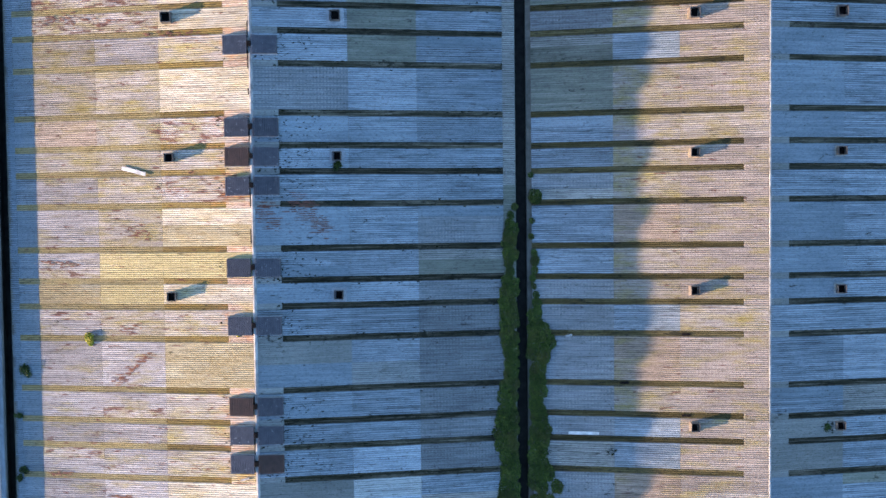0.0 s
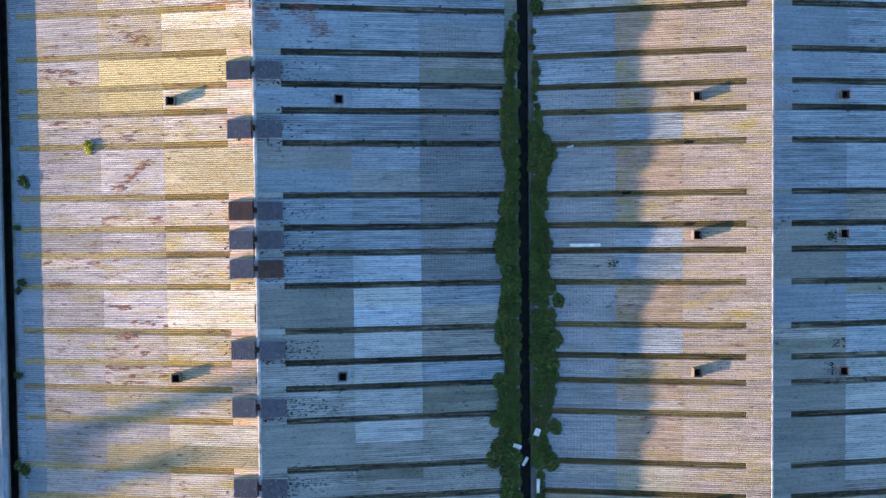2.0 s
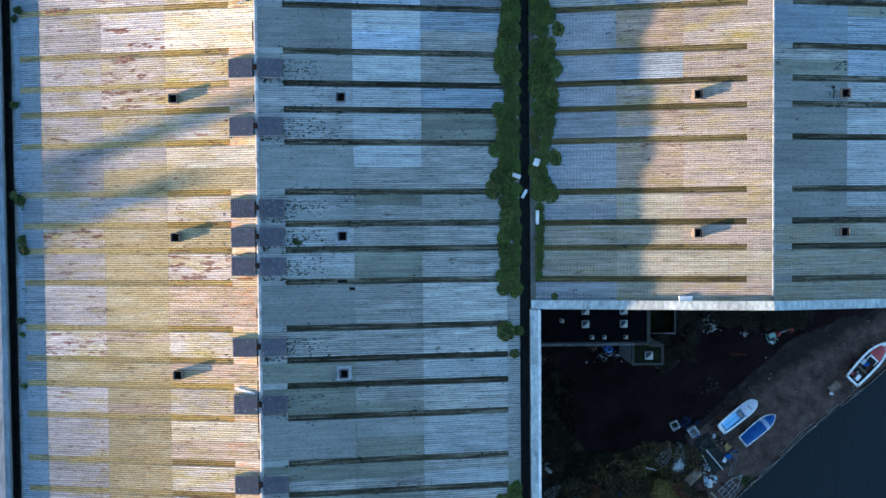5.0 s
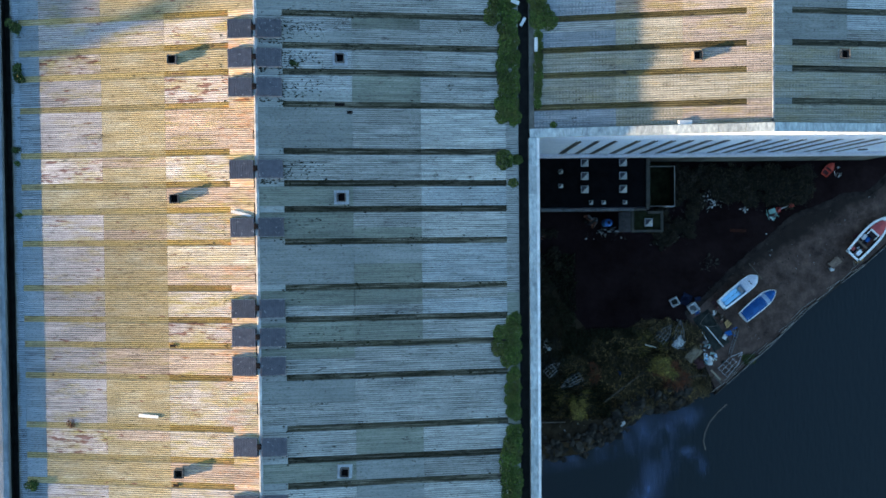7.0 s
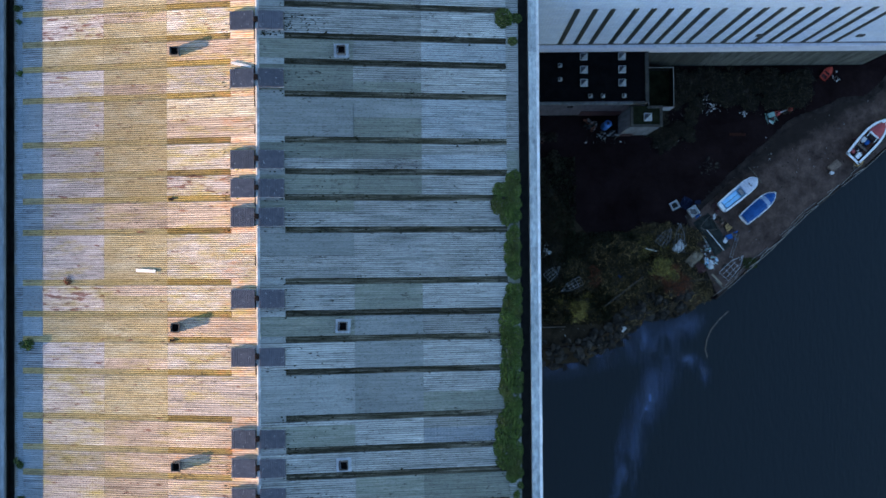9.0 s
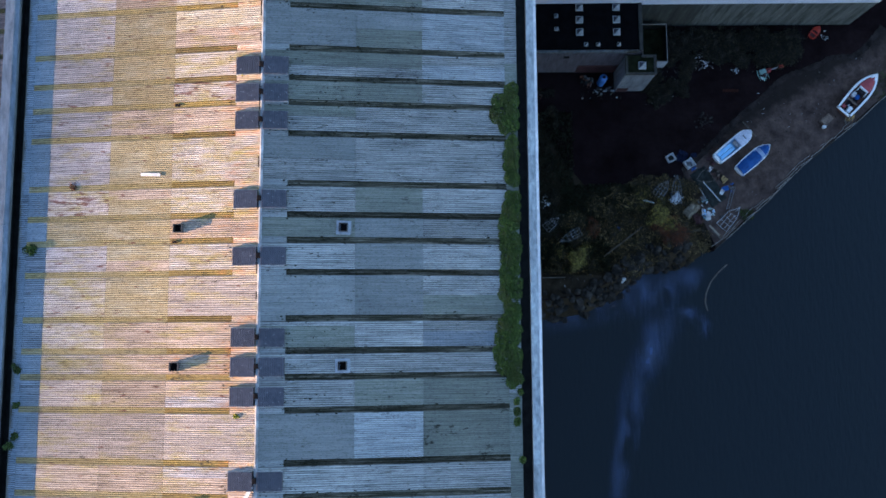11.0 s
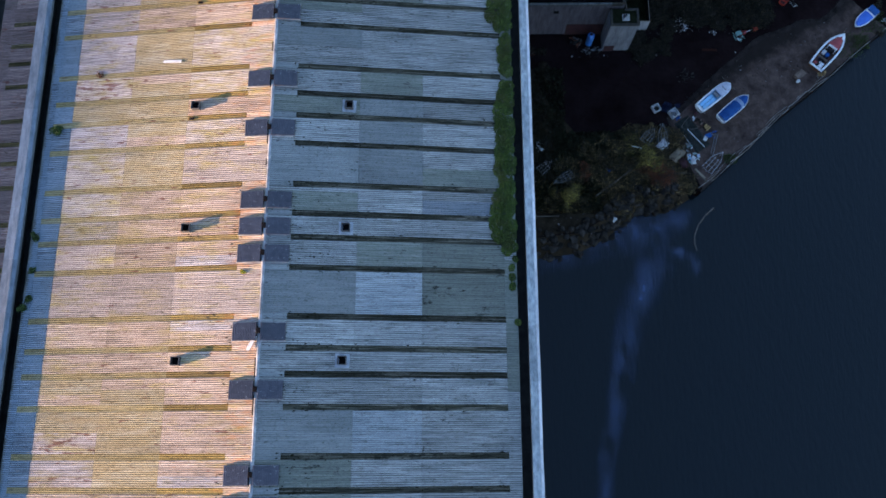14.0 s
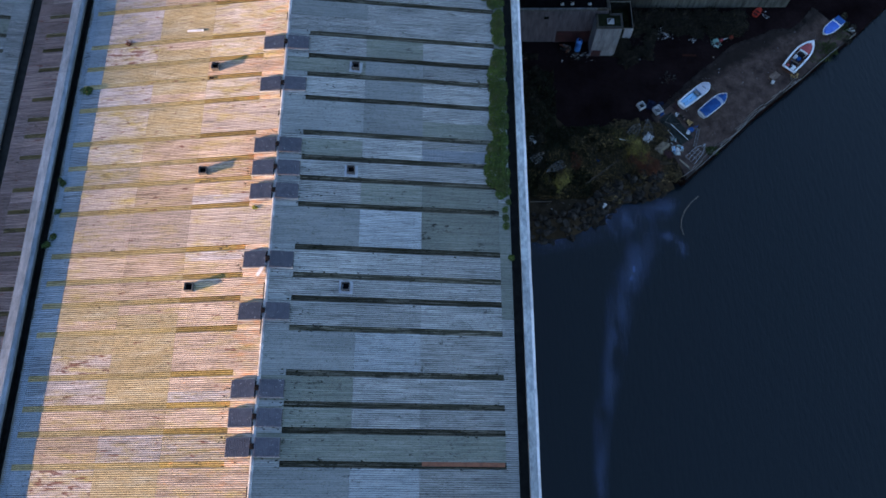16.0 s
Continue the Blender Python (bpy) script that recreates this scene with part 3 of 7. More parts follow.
tagged(part("pavement", prism(slab, -0.4, 0.10), M_SLAB), "worn brown concrete slab of the quay", "pavement", kind="structure")


def ribbon(name, line, label):
    """A film on the water along a line of (x, y, half width), that thins out to its sides and ends."""
    bm = bmesh.new()
    uv = bm.loops.layers.uv.new("across")
    rows = []
    for k, (x, y, w) in enumerate(line):
        ax, ay = line[max(k - 1, 0)][:2]
        bx, by = line[min(k + 1, len(line) - 1)][:2]
        side = Vector((by - ay, ax - bx, 0)).normalized() * w
        rows.append([(bm.verts.new(Vector((x, y, -2.17)) + side * v), v, k / (len(line) - 1)) for v in (-1, -0.5, 0, 0.5, 1)])
    for a, b in zip(rows, rows[1:]):
        for j in range(4):
            corners = (a[j], a[j + 1], b[j + 1], b[j])
            f = bm.faces.new([c[0] for c in corners])
            for loop, c in zip(f.loops, corners):
                loop[uv].uv = (0.5 + 0.5 * c[1], c[2])
    return tagged(part(name, bm, m_slick), label, "film", kind="structure")


ribbon("oil_film", [(12, -104.2, 1.6), (18, -102.8, 2.6), (24, -100.6, 3.2), (28.5, -99.5, 3.8), (33, -98.4, 3.4), (36.5, -96.8, 2.4), (39.5, -95.8, 0.8)], "pale bluish film drifting off the shore")
ribbon("oil_film", [(34.5, -96.5, 1.6), (33.2, -101, 3.0), (31.6, -106, 3.4), (29.0, -110.5, 3.0), (27.3, -115, 2.6), (26.4, -120, 2.2), (25.0, -126, 1.9), (23.4, -132, 1.6), (22.7, -138, 1.4), (22.4, -145, 1.2), (21.8, -154, 0.8)], "long pale film trailing over the water")
ribbon("oil_film", [(34.5, -101.5, 0.6), (36.5, -102.2, 1.4), (38.3, -104.0, 1.5), (39.0, -106.2, 0.8)], "faint pale film on the water")


# long hill out of view to the west, added to dim the low sun
hill = bmesh.new()
rows = []
for k in range(181):
    along = (k - 90) * 10.0
    crest = 73.0 - 0.009 * along + 1.0 * math.exp(-((along - 68) / 26) ** 2) - 0.7 * math.exp(-((along + 18) / 32) ** 2) - 2.1 * min(max((along - 90) / 40, 0), 1) + 0.6 * noise.noise(Vector((along / 70.0, 3.0, 0)))
    row = []
    for back, share in ((-260, 0.0), (-120, 0.62), (0, 1.0), (140, 0.6), (300, 0.0)):
        d = 800 + back
        row.append(hill.verts.new((-d * math.cos(_a) + along * math.sin(_a), -d * math.sin(_a) - along * math.cos(_a), -0.5 + (crest + 0.5) * share)))
    rows.append(row)
for a, b in zip(rows, rows[1:]):
    for j in range(4):
        hill.faces.new((a[j], a[j + 1], b[j + 1], b[j]))
bmesh.ops.recalc_face_normals(hill, faces=hill.faces[:])
tagged(part("backdrop_hill", hill, L_GRASS), "long unseen hill added to dim the low sun", "hill", kind="structure")


# ---------------------------------------------------------------- the halls
BAY, FIRST = 14.42, -7.25 + 2 * 14.42      # bay length; middle of the first bay
STRIPS = (4.70, 1.375, -1.325, -4.705)      # rooflight strips from each bay's middle
UNEVEN = {0: -0.12, 1: -0.16, 2: 0.27, 3: -0.12, 4: 0.16, 6: 0.17, 7: 0.41, 8: 0.06, 9: 0.28, 11: 0.1}   # how far each bay's strips lie off, in the long hall
UNEVEN2 = {1: -0.2, 2: 0.16, 3: -0.17, 4: 0.28, 5: -0.1}                     # and in the shorter one
HALF = 0.33                                 # half a strip's width
LAP = 0.03                                 # dark joint between two rows of sheets
rng = random.Random(7)
# what single replaced sheets look like amid the others
ODD = {M_GREY: M_MOSSY, M_SLATE: M_GREY, M_SKYGREY: M_SKYSLATE, M_SKYSLATE: M_SKYGREY, M_MOSSY: M_GREY, M_NEW: M_GREY, M_PALE: M_LAV, M_LAV: M_RUSTY, M_GOLD: M_BUFF, M_GOLDER: M_GOLD, M_AMBER: M_BUFF, M_BUFF: M_LAV, M_CREAM: M_PALE, M_SKYNEW: M_SKYGREY, M_RUSTY: M_PALE, M_DOTS: M_PALE, M_OLIVE: M_OLIVE, M_RED: M_RED, M_BLOTCH: M_SLATE, M_GREYDOTS: M_GREY}


def bay(k):
    return FIRST - BAY * k


def bands(north, south, off):
    """Stretches of y between the rooflight strips, and the strips."""
    lines = [bay(k) + s + off.get(k, 0) for k in range(-2, 14) for s in STRIPS]
    lines = [y for y in lines if south + 0.6 < y < north - 0.6]
    edges, out = [north, *lines, south], []
    for k in range(len(edges) - 1):
        top, low = edges[k] - (HALF if k else 0), edges[k + 1] + (HALF if k < len(lines) else 0)
        out.append((top, low))
    return out, lines


def split(spans):
    """Takes single replaced sheets out of some of the stretches."""
    out = []
    for top, low in [half for top, low in spans for half in (((top, (top + low) / 2), ((top + low) / 2, low)) if top - low > 4 else ((top, low),))]:
        if rng.random() < 0.26 and top - low > 2.6:
            cut = low + rng.choice((0.0, 1.1, top - low - 1.1))
            out += [(a, b) for a, b in ((top, cut + 1.1), (cut + 1.1, cut), (cut, low)) if a - b > 0.2]
        else:
            out.append((top, low))
    return out


def slope(hall, ridge, z, fall, way, cols, strip_cols, north, south, choose, strip_material, ridge_material=M_SLATE, off={}, thick=0.3, ridge_tint=1.0, far_strip=None):
    """One roof slope: a deck under it, rows of sheets at the distances cols from the ridge, and the strips."""
    end = cols[-1]
    deck = section([(ridge, z - 0.2), (ridge + way * end, z - 0.2 - fall * end), (ridge + way * end, z - 0.2 - thick - fall * end), (ridge, z - 0.2 - thick)], south, north)
    deck = part("roof_slope", deck, M_SLATE, hall)
    stretches, lines = bands(north, south, off)
    first, last = strip_cols
    for c in range(len(cols) - 1):
        a, b = cols[c], cols[c + 1]
        whole = b > last + 0.01
        spans = stretches if not whole else [(north - n * BAY / 2, max(south, north - (n + 1) * BAY / 2)) for n in range(99) if north - n * BAY / 2 > south + 0.3]
        for top, low in spans if whole else split(spans):
            m, tint = choose(c, (top + low) / 2, rng)
            odd = top - low < 1.3 and not whole
            if odd:
                m, tint = ODD.get(m, M_GREY), tint * rng.uniform(0.92, 1.12)
            me = wave_sheet(way * (b - a - LAP), fall * (b - a - LAP), top - low, m)
            ob = piece("roof_sheet", me, deck, (ridge + way * a, low, z - fall * a + 0.03 - 0.02 * c + (0.006 if odd else 0)))
            tint *= rng.uniform(0.97, 1.03)
            ob.color = (tint, tint, tint, 1)
    for y in lines:
        me = wave_sheet(way * (first - cols[0] - 0.03), fall * (first - cols[0] - 0.03), 2 * HALF - 0.04, ridge_material)
        ob = piece("ridge_sheet", me, deck, (ridge + way * cols[0], y - HALF + 0.02, z - fall * cols[0] + 0.012))
        tint = rng.uniform(0.9, 1.15) * ridge_tint
        ob.color = (tint, tint, tint, 1)
        runs = [(first, last, strip_material)] if far_strip is None else [(first, cols[1], strip_material), (cols[1], last, far_strip)]
        for a, b, m in runs:
            me = wave_sheet(way * (b - a), fall * (b - a), 2 * HALF, m)
            ob = piece("rooflight_strip", me, deck, (ridge + way * a, y - HALF, z - fall * a - 0.035))
            tint = rng.uniform(0.85, 1.18)
            ob.color = (tint, tint, tint, 1)
    return deck


KINDS = {"G": M_GREY, "S": M_SLATE, "N": M_NEW, "M": M_MOSSY, "B": M_BLOTCH, "D": M_GREYDOTS, "P": M_PALE, "L": M_LAV, "U": M_RUSTY,
         "C": M_CREAM, "H": M_GOLD, "Y": M_GOLDER, "A": M_AMBER, "F": M_BUFF, "T": M_DOTS, "O": M_OLIVE}
BLUER = {M_GREY: M_SKYGREY, M_SLATE: M_SKYSLATE, M_BLOTCH: M_SKYGREY, M_NEW: M_SKYNEW}
# How each slope is sheeted, column by column from the ridge: the kinds of sheet from north to south, four stretches
# to a bay (three between its strips, then the broad one to the next bay); with how much paler or darker than its
# kind it is; a broad stretch of two kinds has them with a stroke between.
EAST_ROOF = (
    "G G  G-2 N-2 N-1 D2  G2 N N1 G/S2  G-1 S2 G S  G G-1 B1 S-3  B1 B3 B2 S1  B B3 B3 S-2  G M M-3 S-1  M-1 M G S-1/G-1  G2 M1 G4 S3  G2 G3 G1 S  G5 G2 G S1  M M2 M S  G G",
    "M M  M2 M1 M N-2  G1 G G2 G2  N-5 N-2 G-3 N-5  G-1 G N1 N2  N3 N N N2/G-1  G-2 G G G-1  G1 G-2 G-1 S/M  M-2 M G-1 G  G S1 S1 S-1  G3 G1 G2 N  G4 G1 N-2 N-2  G2 G2 M2 N-2  G G",
    "M M  G G-2 G-3 G-1  G-2 G G G1/D1  M-1 D-1 D-3 D-3  D-3 D-1 D-3 G  G-1 G1 G-2 G1  G G G2 G5  G4 N-2 G3 N-3  N-2 G1 G G  G2 G-2 G2 G1/M1  D-1 G M-1 M-2  G2 G2 G2 G  G G-2 M G-2  M M")
# first column is raised in paleness to paint the sun's glow near the ridge
WEST_ROOF = (
    "C1 C1  C1 C1 U3 C3  U4 P3 U2 C4/Y5  Y4 C2 P4 H4  P4 P4 P4 C5  P4 F2 P2 C1/H1  P3 H1 U2 A2/F2  P4 A2 P2 C/F1  P2 U1 F4 P3  P3 A1 P2 T3  F2 A1 F2 T3  F2 F3 F1 F1  F3 F3 P-1 F1  F1 F1",
    "U U  U U P-1 P1  P P P2 P1/Y2  Y3 Y1 P1 L3  L1 L1 L2 L4  U-1 U P L-1/H-1  P H-1 H1 H1  H1 H H-1 H-2  H-1 H-2 F-1 H1  H1 H1 H2 H2  F1 F F-1 T-1  F F H H  H2 F P-2 H2  H H",
    "U U  U U-2 U-4 P-3  F P L-3 L  L1 H1 L L-1  L1 L-2 L1 L-1  L L L-2 L-4  L1 U-2 L-2 L1  L3 H2 L3 L  L-2 L-2 L-2 L1  L2 H1 L1 P3  P3 P-1 T3 T1  F3 F1 H H/U  L F A-2 U  H H")
NEXT_WEST = (
    "T T  T T T T  T T T T  T T T T  T T T T  T T T T2  T T O2 T  T T",
    "G G  G P-1 G P-2  P-1 P-1 P-1 F-2  P-1 P-2 G F-2  P-2 G G F-2  G P-2 F-2 F-2  O2 O2 O2 O  O O",
    "M M  M-2 D-2 M-4 M  G G-2 D2 G  G2 D2 D D2  D D2 D D2  D2 D2 D D2  D O O D  O O")
NEXT_EAST = (
    "G G  G G S S  S S G S-2  S S G G-2  G-2 S S-2 S-2  M1 S S-1 S-2  S-2 O O O  O O",
    "G G  D G G G  G G G2 G  G2 G2 G N-2  G G2 G G2  N-2 N N N  N-2 O O O  O O",
    "G")


def sheeted(plan, blue=-999.0, edge=M_GREY):
    """Gives a function that looks up the kind and paleness of the sheet at y in column c; bluish ones north of blue."""
    columns = [row.split() for row in plan]

    def choose(c, y, r):
        k = round((FIRST - y) / BAY)
        s = y - bay(k)
        step = 2 + 4 * k + (-1 if s > 4.4 else 0 if s > 1.3 else 1 if s > -1.3 else 2 if s > -4.5 else 3)
        # west eaves: the shadow's blue and darkness are put into the sheet colour
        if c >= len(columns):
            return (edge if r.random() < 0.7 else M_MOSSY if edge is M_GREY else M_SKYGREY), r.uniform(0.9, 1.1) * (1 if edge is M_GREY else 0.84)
        mark = columns[c][min(max(step, 0), len(columns[c]) - 1)].split("/")
        mark = mark[-1 if abs(s) < BAY / 2 and s > 0 or s < -BAY / 2 else 0]
        m = KINDS[mark[0]]
        if y > blue + r.uniform(-16, 16):
            m = BLUER.get(m, m)
        return m, 2 ** (0.1 * int(mark[1:] or 0))
    return choose


N_END, S_END = 33.0, -158.0
RX, RZ, FALL = -19.6, 34.5, 0.13
hall = thing("factory_hall", "long hall with a weathered corrugated fibre cement roof", "building")
slope(hall, RX, RZ, FALL, 1, (0.12, 9.88, 17.0, 26.1, 27.45), (2.82, 26.1), N_END, S_END, sheeted(EAST_ROOF, -25), M_STRIP, M_SLATE, UNEVEN, ridge_tint=1.25)
# ridge_tint brightens the ridge sheets for the sun's glow there
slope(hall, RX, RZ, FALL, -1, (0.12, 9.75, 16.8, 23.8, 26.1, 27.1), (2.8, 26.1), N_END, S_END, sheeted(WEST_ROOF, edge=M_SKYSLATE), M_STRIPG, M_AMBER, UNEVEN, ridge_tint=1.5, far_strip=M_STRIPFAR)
# ridge capping in lengths
bm = section([(-0.1, -0.08), (0.3, -0.1), (0.29, -0.02), (0.05, 0.03), (-0.09, 0.0)], -3.58, 0)
cap = part("ridge_cap", bm, M_CAP, hall, "pale ridge capping")
cap.location = (RX, N_END, RZ + 0.1)
# black strips laid on in place of the dark of open gaps
rot = part("ridge_gap", section([(-0.24, -0.07), (-0.11, -0.07), (-0.11, -0.01), (-0.23, -0.03)], -2.3, 0), M_DARKIN, hall, "black strips standing in for gaps along the ridge")
rot.location = (RX, N_END - 0.6, RZ + 0.1)
for k in range(1, 53):
    if rng.random() < 0.55 and N_END - 3.605 * k - 3.6 > S_END:
        ob = piece("ridge_gap", rot.data, hall, (RX, N_END - 3.605 * k - rng.uniform(0, 1.2), RZ + 0.1))
        ob.scale.y = rng.uniform(0.25, 1.0)
for k in range(1, 53):
    y = N_END - 3.605 * k
    if y - 3.58 > S_END - 0.5:
        piece("ridge_cap", cap.data, hall, (RX, y, RZ + 0.1 + rng.uniform(-0.012, 0.012)))
# box gutters along both eaves, parapets and outer walls
ez = RZ - FALL * 27.75
part("valley_gutter", section([(7.75, ez - 1.2), (9.05, ez - 1.2), (9.05, ez - 0.9), (8.95, ez - 0.9), (8.95, ez - 0.85), (7.85, ez - 0.85), (7.85, ez - 0.35), (7.75, ez - 0.35)], S_END, N_END), M_BLACK, hall, "black silted box gutter")
part("valley_gutter", section([(-47.75, ez - 1.2), (-46.6, ez - 1.2), (-46.6, ez - 0.3), (-46.7, ez - 0.3), (-46.7, ez - 0.8), (-47.65, ez - 0.8), (-47.65, ez - 0.3), (-47.75, ez - 0.3)], S_END, N_END), M_BLACK, hall, "black silted box gutter")
part("wall", boxed(8.95, S_END, 0, 9.85, -58.6, 31.15), M_WALL, hall)
part("wall", boxed(-48.9, S_END, 0, -47.8, N_END, 31.35), M_WALL, hall)
part("wall", section([(-47.8, 0), (8.9, 0), (8.9, 30.3), (RX, 34.1), (-47.8, 30.4)], S_END - 0.3, S_END), M_WALL, hall)
part("wall", section([(-47.8, 0), (8.9, 0), (8.9, 30.3), (RX, 34.1), (-47.8, 30.4)], N_END, N_END + 0.3), M_WALL, hall)
coping = boxed(-0.58, -2.994, 0, 0.5, 0, 0.22, bevel=0.012)
coping = part("coping", coping, M_COPING, hall, "pale coping slabs of the parapet")
coping.location = (9.5, -58.6, 31.16)
lip = part("coping_lip", boxed(0.24, -2.994, 0.22, 0.52, 0, 0.27, bevel=0.01), M_LIP, hall, "pale raised lip of the coping")
lip.location = (9.5, -58.6, 31.16)
for k in range(1, 34):
    piece("coping_lip", lip.data, hall, (9.5 + rng.uniform(-0.02, 0.02), -58.6 - 3.0 * k, 31.16))
for k in range(1, 34):
    piece("coping", coping.data, hall, (9.5 + rng.uniform(-0.015, 0.015), -58.6 - 3.0 * k, 31.16 + rng.uniform(-0.01, 0.01)))
cop2 = section([(-0.78, 0), (0.78, 0), (0.78, 0.18), (0.42, 0.24), (0.36, 0.34), (0.28, 0.34), (0.24, 0.24), (-0.78, 0.16)], -5.98, 0)
cop2 = part("coping", cop2, M_COPING2, hall, "wide blue-grey metal coping of the parapet")
cop2.location = (-48.3, N_END, 31.36)
for k in range(1, 32):
    piece("coping", cop2.data, hall, (-48.3 + rng.uniform(-0.015, 0.015), N_END - 6.0 * k, 31.36))
# concrete margin beside the western gutter
slabs = part("eaves_slab", boxed(0, -1.18, -0.12, 0.85, 0, 0.0, bevel=0.01), M_CONC, hall, "mossy concrete eaves slabs")
slabs.location = (-46.66, N_END, 30.98)
for k in range(1, 159):
    piece("eaves_slab", slabs.data, hall, (-46.66, N_END - 1.2 * k, 30.98 + rng.uniform(-0.015, 0.015)))

# second hall, shorter, side by side with the first
R2, Z2, F2 = 33.85, 34.0, 0.135
END2 = -57.7
hall2 = thing("factory_hall", "shorter hall with a corrugated roof and white gable", "building")
slope(hall2, R2, Z2, F2, -1, (0.1, 8.95, 15.75, 24.3), (2.55, 24.3), N_END, END2, sheeted(NEXT_WEST), M_STRIPB, M_DOTS, UNEVEN2)
slope(hall2, R2, Z2, F2, 1, (0.1, 8.25, 15.0, 22.0, 27.6), (2.15, 22.0), N_END, END2, sheeted(NEXT_EAST, -24), M_STRIP, M_SLATE, UNEVEN2)
for k in range(26):
    y = N_END - 3.605 * k
    if y - 3.58 > END2 - 0.6:
        piece("ridge_cap", cap.data, hall2, (R2, y, Z2 + 0.07 + rng.uniform(-0.012, 0.012))).scale = (0.55, 1.0, 0.5)
part("valley_wall", boxed(9.05, END2, 28.5, 9.3, N_END, 30.62), M_CONC, hall2)
part("eaves_slab", boxed(9.3, END2, 30.3, 9.62, N_END, 30.66), M_CONC, hall2)
part("wall", section([(9.0, 27), (61.5, 27), (61.5, 30.3), (R2, 33.7), (9.0, 30.3)], N_END, N_END + 0.3), M_WALL, hall2)
part("wall", boxed(61.2, END2, 0, 61.5, N_END, 30.2), M_WALL, hall2)
# gable: concrete foot, ledge, ribbed white cladding with dark light strips
GY = -58.5
gable = section([(10.0, 11.9), (61.5, 11.9), (61.5, 30.5), (R2, 34.15), (10.0, 30.9)], GY + 0.06, END2)
gable = part("gable_wall", gable, M_CLAD, hall2, "white sheet-clad gable wall")
ribs = []
x = 10.1
while x < 61.4:
    top = 34.1 - (0.136 if x < R2 else 0.1315) * abs(x - R2)
    ribs.append((x, top))
    x += 0.4
rib_bm = bmesh.new()
for x, top in ribs:
    box(rib_bm, x, GY, 11.92, x + 0.16, GY + 0.07, top)
part("cladding_ribs", rib_bm, M_CLAD, gable)["kind"] = "stuff"
strip = boxed(-0.3, GY - 0.03, 12.0, 0.3, GY + 0.08, 26.4)
strip = part("light_strip", strip, M_CLADDARK, gable, "dark translucent light strips")
strip.location = (15.15, 0, 0)
at = 15.15
for step in (2.05, 2.0, 2.65, 2.0, 2.0, 2.05, 2.05, 2.05, 2.73, 1.95, 1.95, 2.05, 2.05, 2.03, 2.45, 1.98, 2.2):     # sheets between one light strip and the next
    at += step
    piece("light_strip", strip.data, gable, (at, 0, 0))
# shallow recess; most of its darkness is in the colour, as painted shade
part("shadow_gap", boxed(10.0, GY + 0.12, 11.0, 61.5, END2, 11.9), M_CLADDARK, hall2, "recess under the cladding, coloured dark for its shade")
for x, z in ((40.2, 15.5), (53.3, 15.0)):
    bm = boxed(x - 0.45, GY - 0.14, z - 0.45, x + 0.45, GY + 0.02, z + 0.45, bevel=0.04)
    part("wall_vent", bm, M_VENT, gable, "small dark wall vent")
part("ledge", boxed(10.0, GY - 0.25, 8.3, 61.5, END2, 11.0, bevel=0.05), M_LEDGE, hall2, "pale concrete ledge band")
# western length carries the outbuilding's shade in its colour
part("plinth", boxed(10.0, GY - 0.1, 0, 37.0, END2, 8.3), M_PLINTHSHADE, hall2, "algae-stained concrete plinth with shade in its colour")
part("plinth", boxed(37.0, GY - 0.1, 0, 61.5, END2, 8.3), M_PLINTH, hall2, "streaked concrete plinth")
for side, (xa, za, xb, zb) in enumerate(((9.05, 30.75, R2, 34.2), (R2, 34.2, 61.6, 30.45))):
    for k in range(9):
        u0, u1 = k / 9 + 0.0006, (k + 1) / 9 - 0.0006
        bm = bmesh.new()
        box(bm, xa + (xb - xa) * u0, -58.55, 0, xa + (xb - xa) * u1, -57.6, 0.3)
        for v in bm.verts:
            v.co.z += za + (zb - za) * (v.co.x - xa) / (xb - xa)
        part("coping", bm, M_COPING, hall2)
part("vent_hatch", boxed(24.4, -57.7, 32.6, 25.8, -57.1, 33.15, bevel=0.03), M_PLASTIC, hall2, "white hatch at the gable")

# lower hall to the west
R0, Z0, G0 = -91.0, 22.3, -62.3
hall0 = thing("factory_hall", "lower hall with a reddened corrugated roof", "building")


def tone_low(c, y, r):
    return (M_SLATE if r.random() < 0.4 else M_GREY), r.uniform(0.85, 1.15)


def tone_low_red(c, y, r):
    return M_RED, r.uniform(0.8, 1.25)


slope(hall0, R0, Z0, 0.13, 1, (0.1, 14.0, 21.0, 25.6, 28.0), (14.0, 25.6), N_END, S_END, tone_low, M_STRIP)
slope(hall0, -49.2, 20.2, 0.13, -1, (0.1, 6.0, 10.3, 12.2), (6.0, 10.3), N_END, S_END, tone_low_red, M_STRIPB)
part("valley_gutter", boxed(-63.0, S_END, 17.2, -61.4, N_END, 18.1), M_BLACK, hall0, "black silted gutter")
part("roof_slope", section([(R0, Z0), (R0 - 30, 18.4), (R0 - 30, 18.0), (R0, Z0 - 0.4)], S_END, N_END), M_SLATE, hall0)
part("wall", boxed(-121, S_END, 0, -49.2, S_END + 0.4, 18.0), M_WALL, hall0)
part("wall", boxed(-121, N_END - 0.4, 0, -49.2, N_END, 18.0), M_WALL, hall0)
part("wall", boxed(-121, S_END, 0, -120.6, N_END, 18.2), M_WALL, hall0)


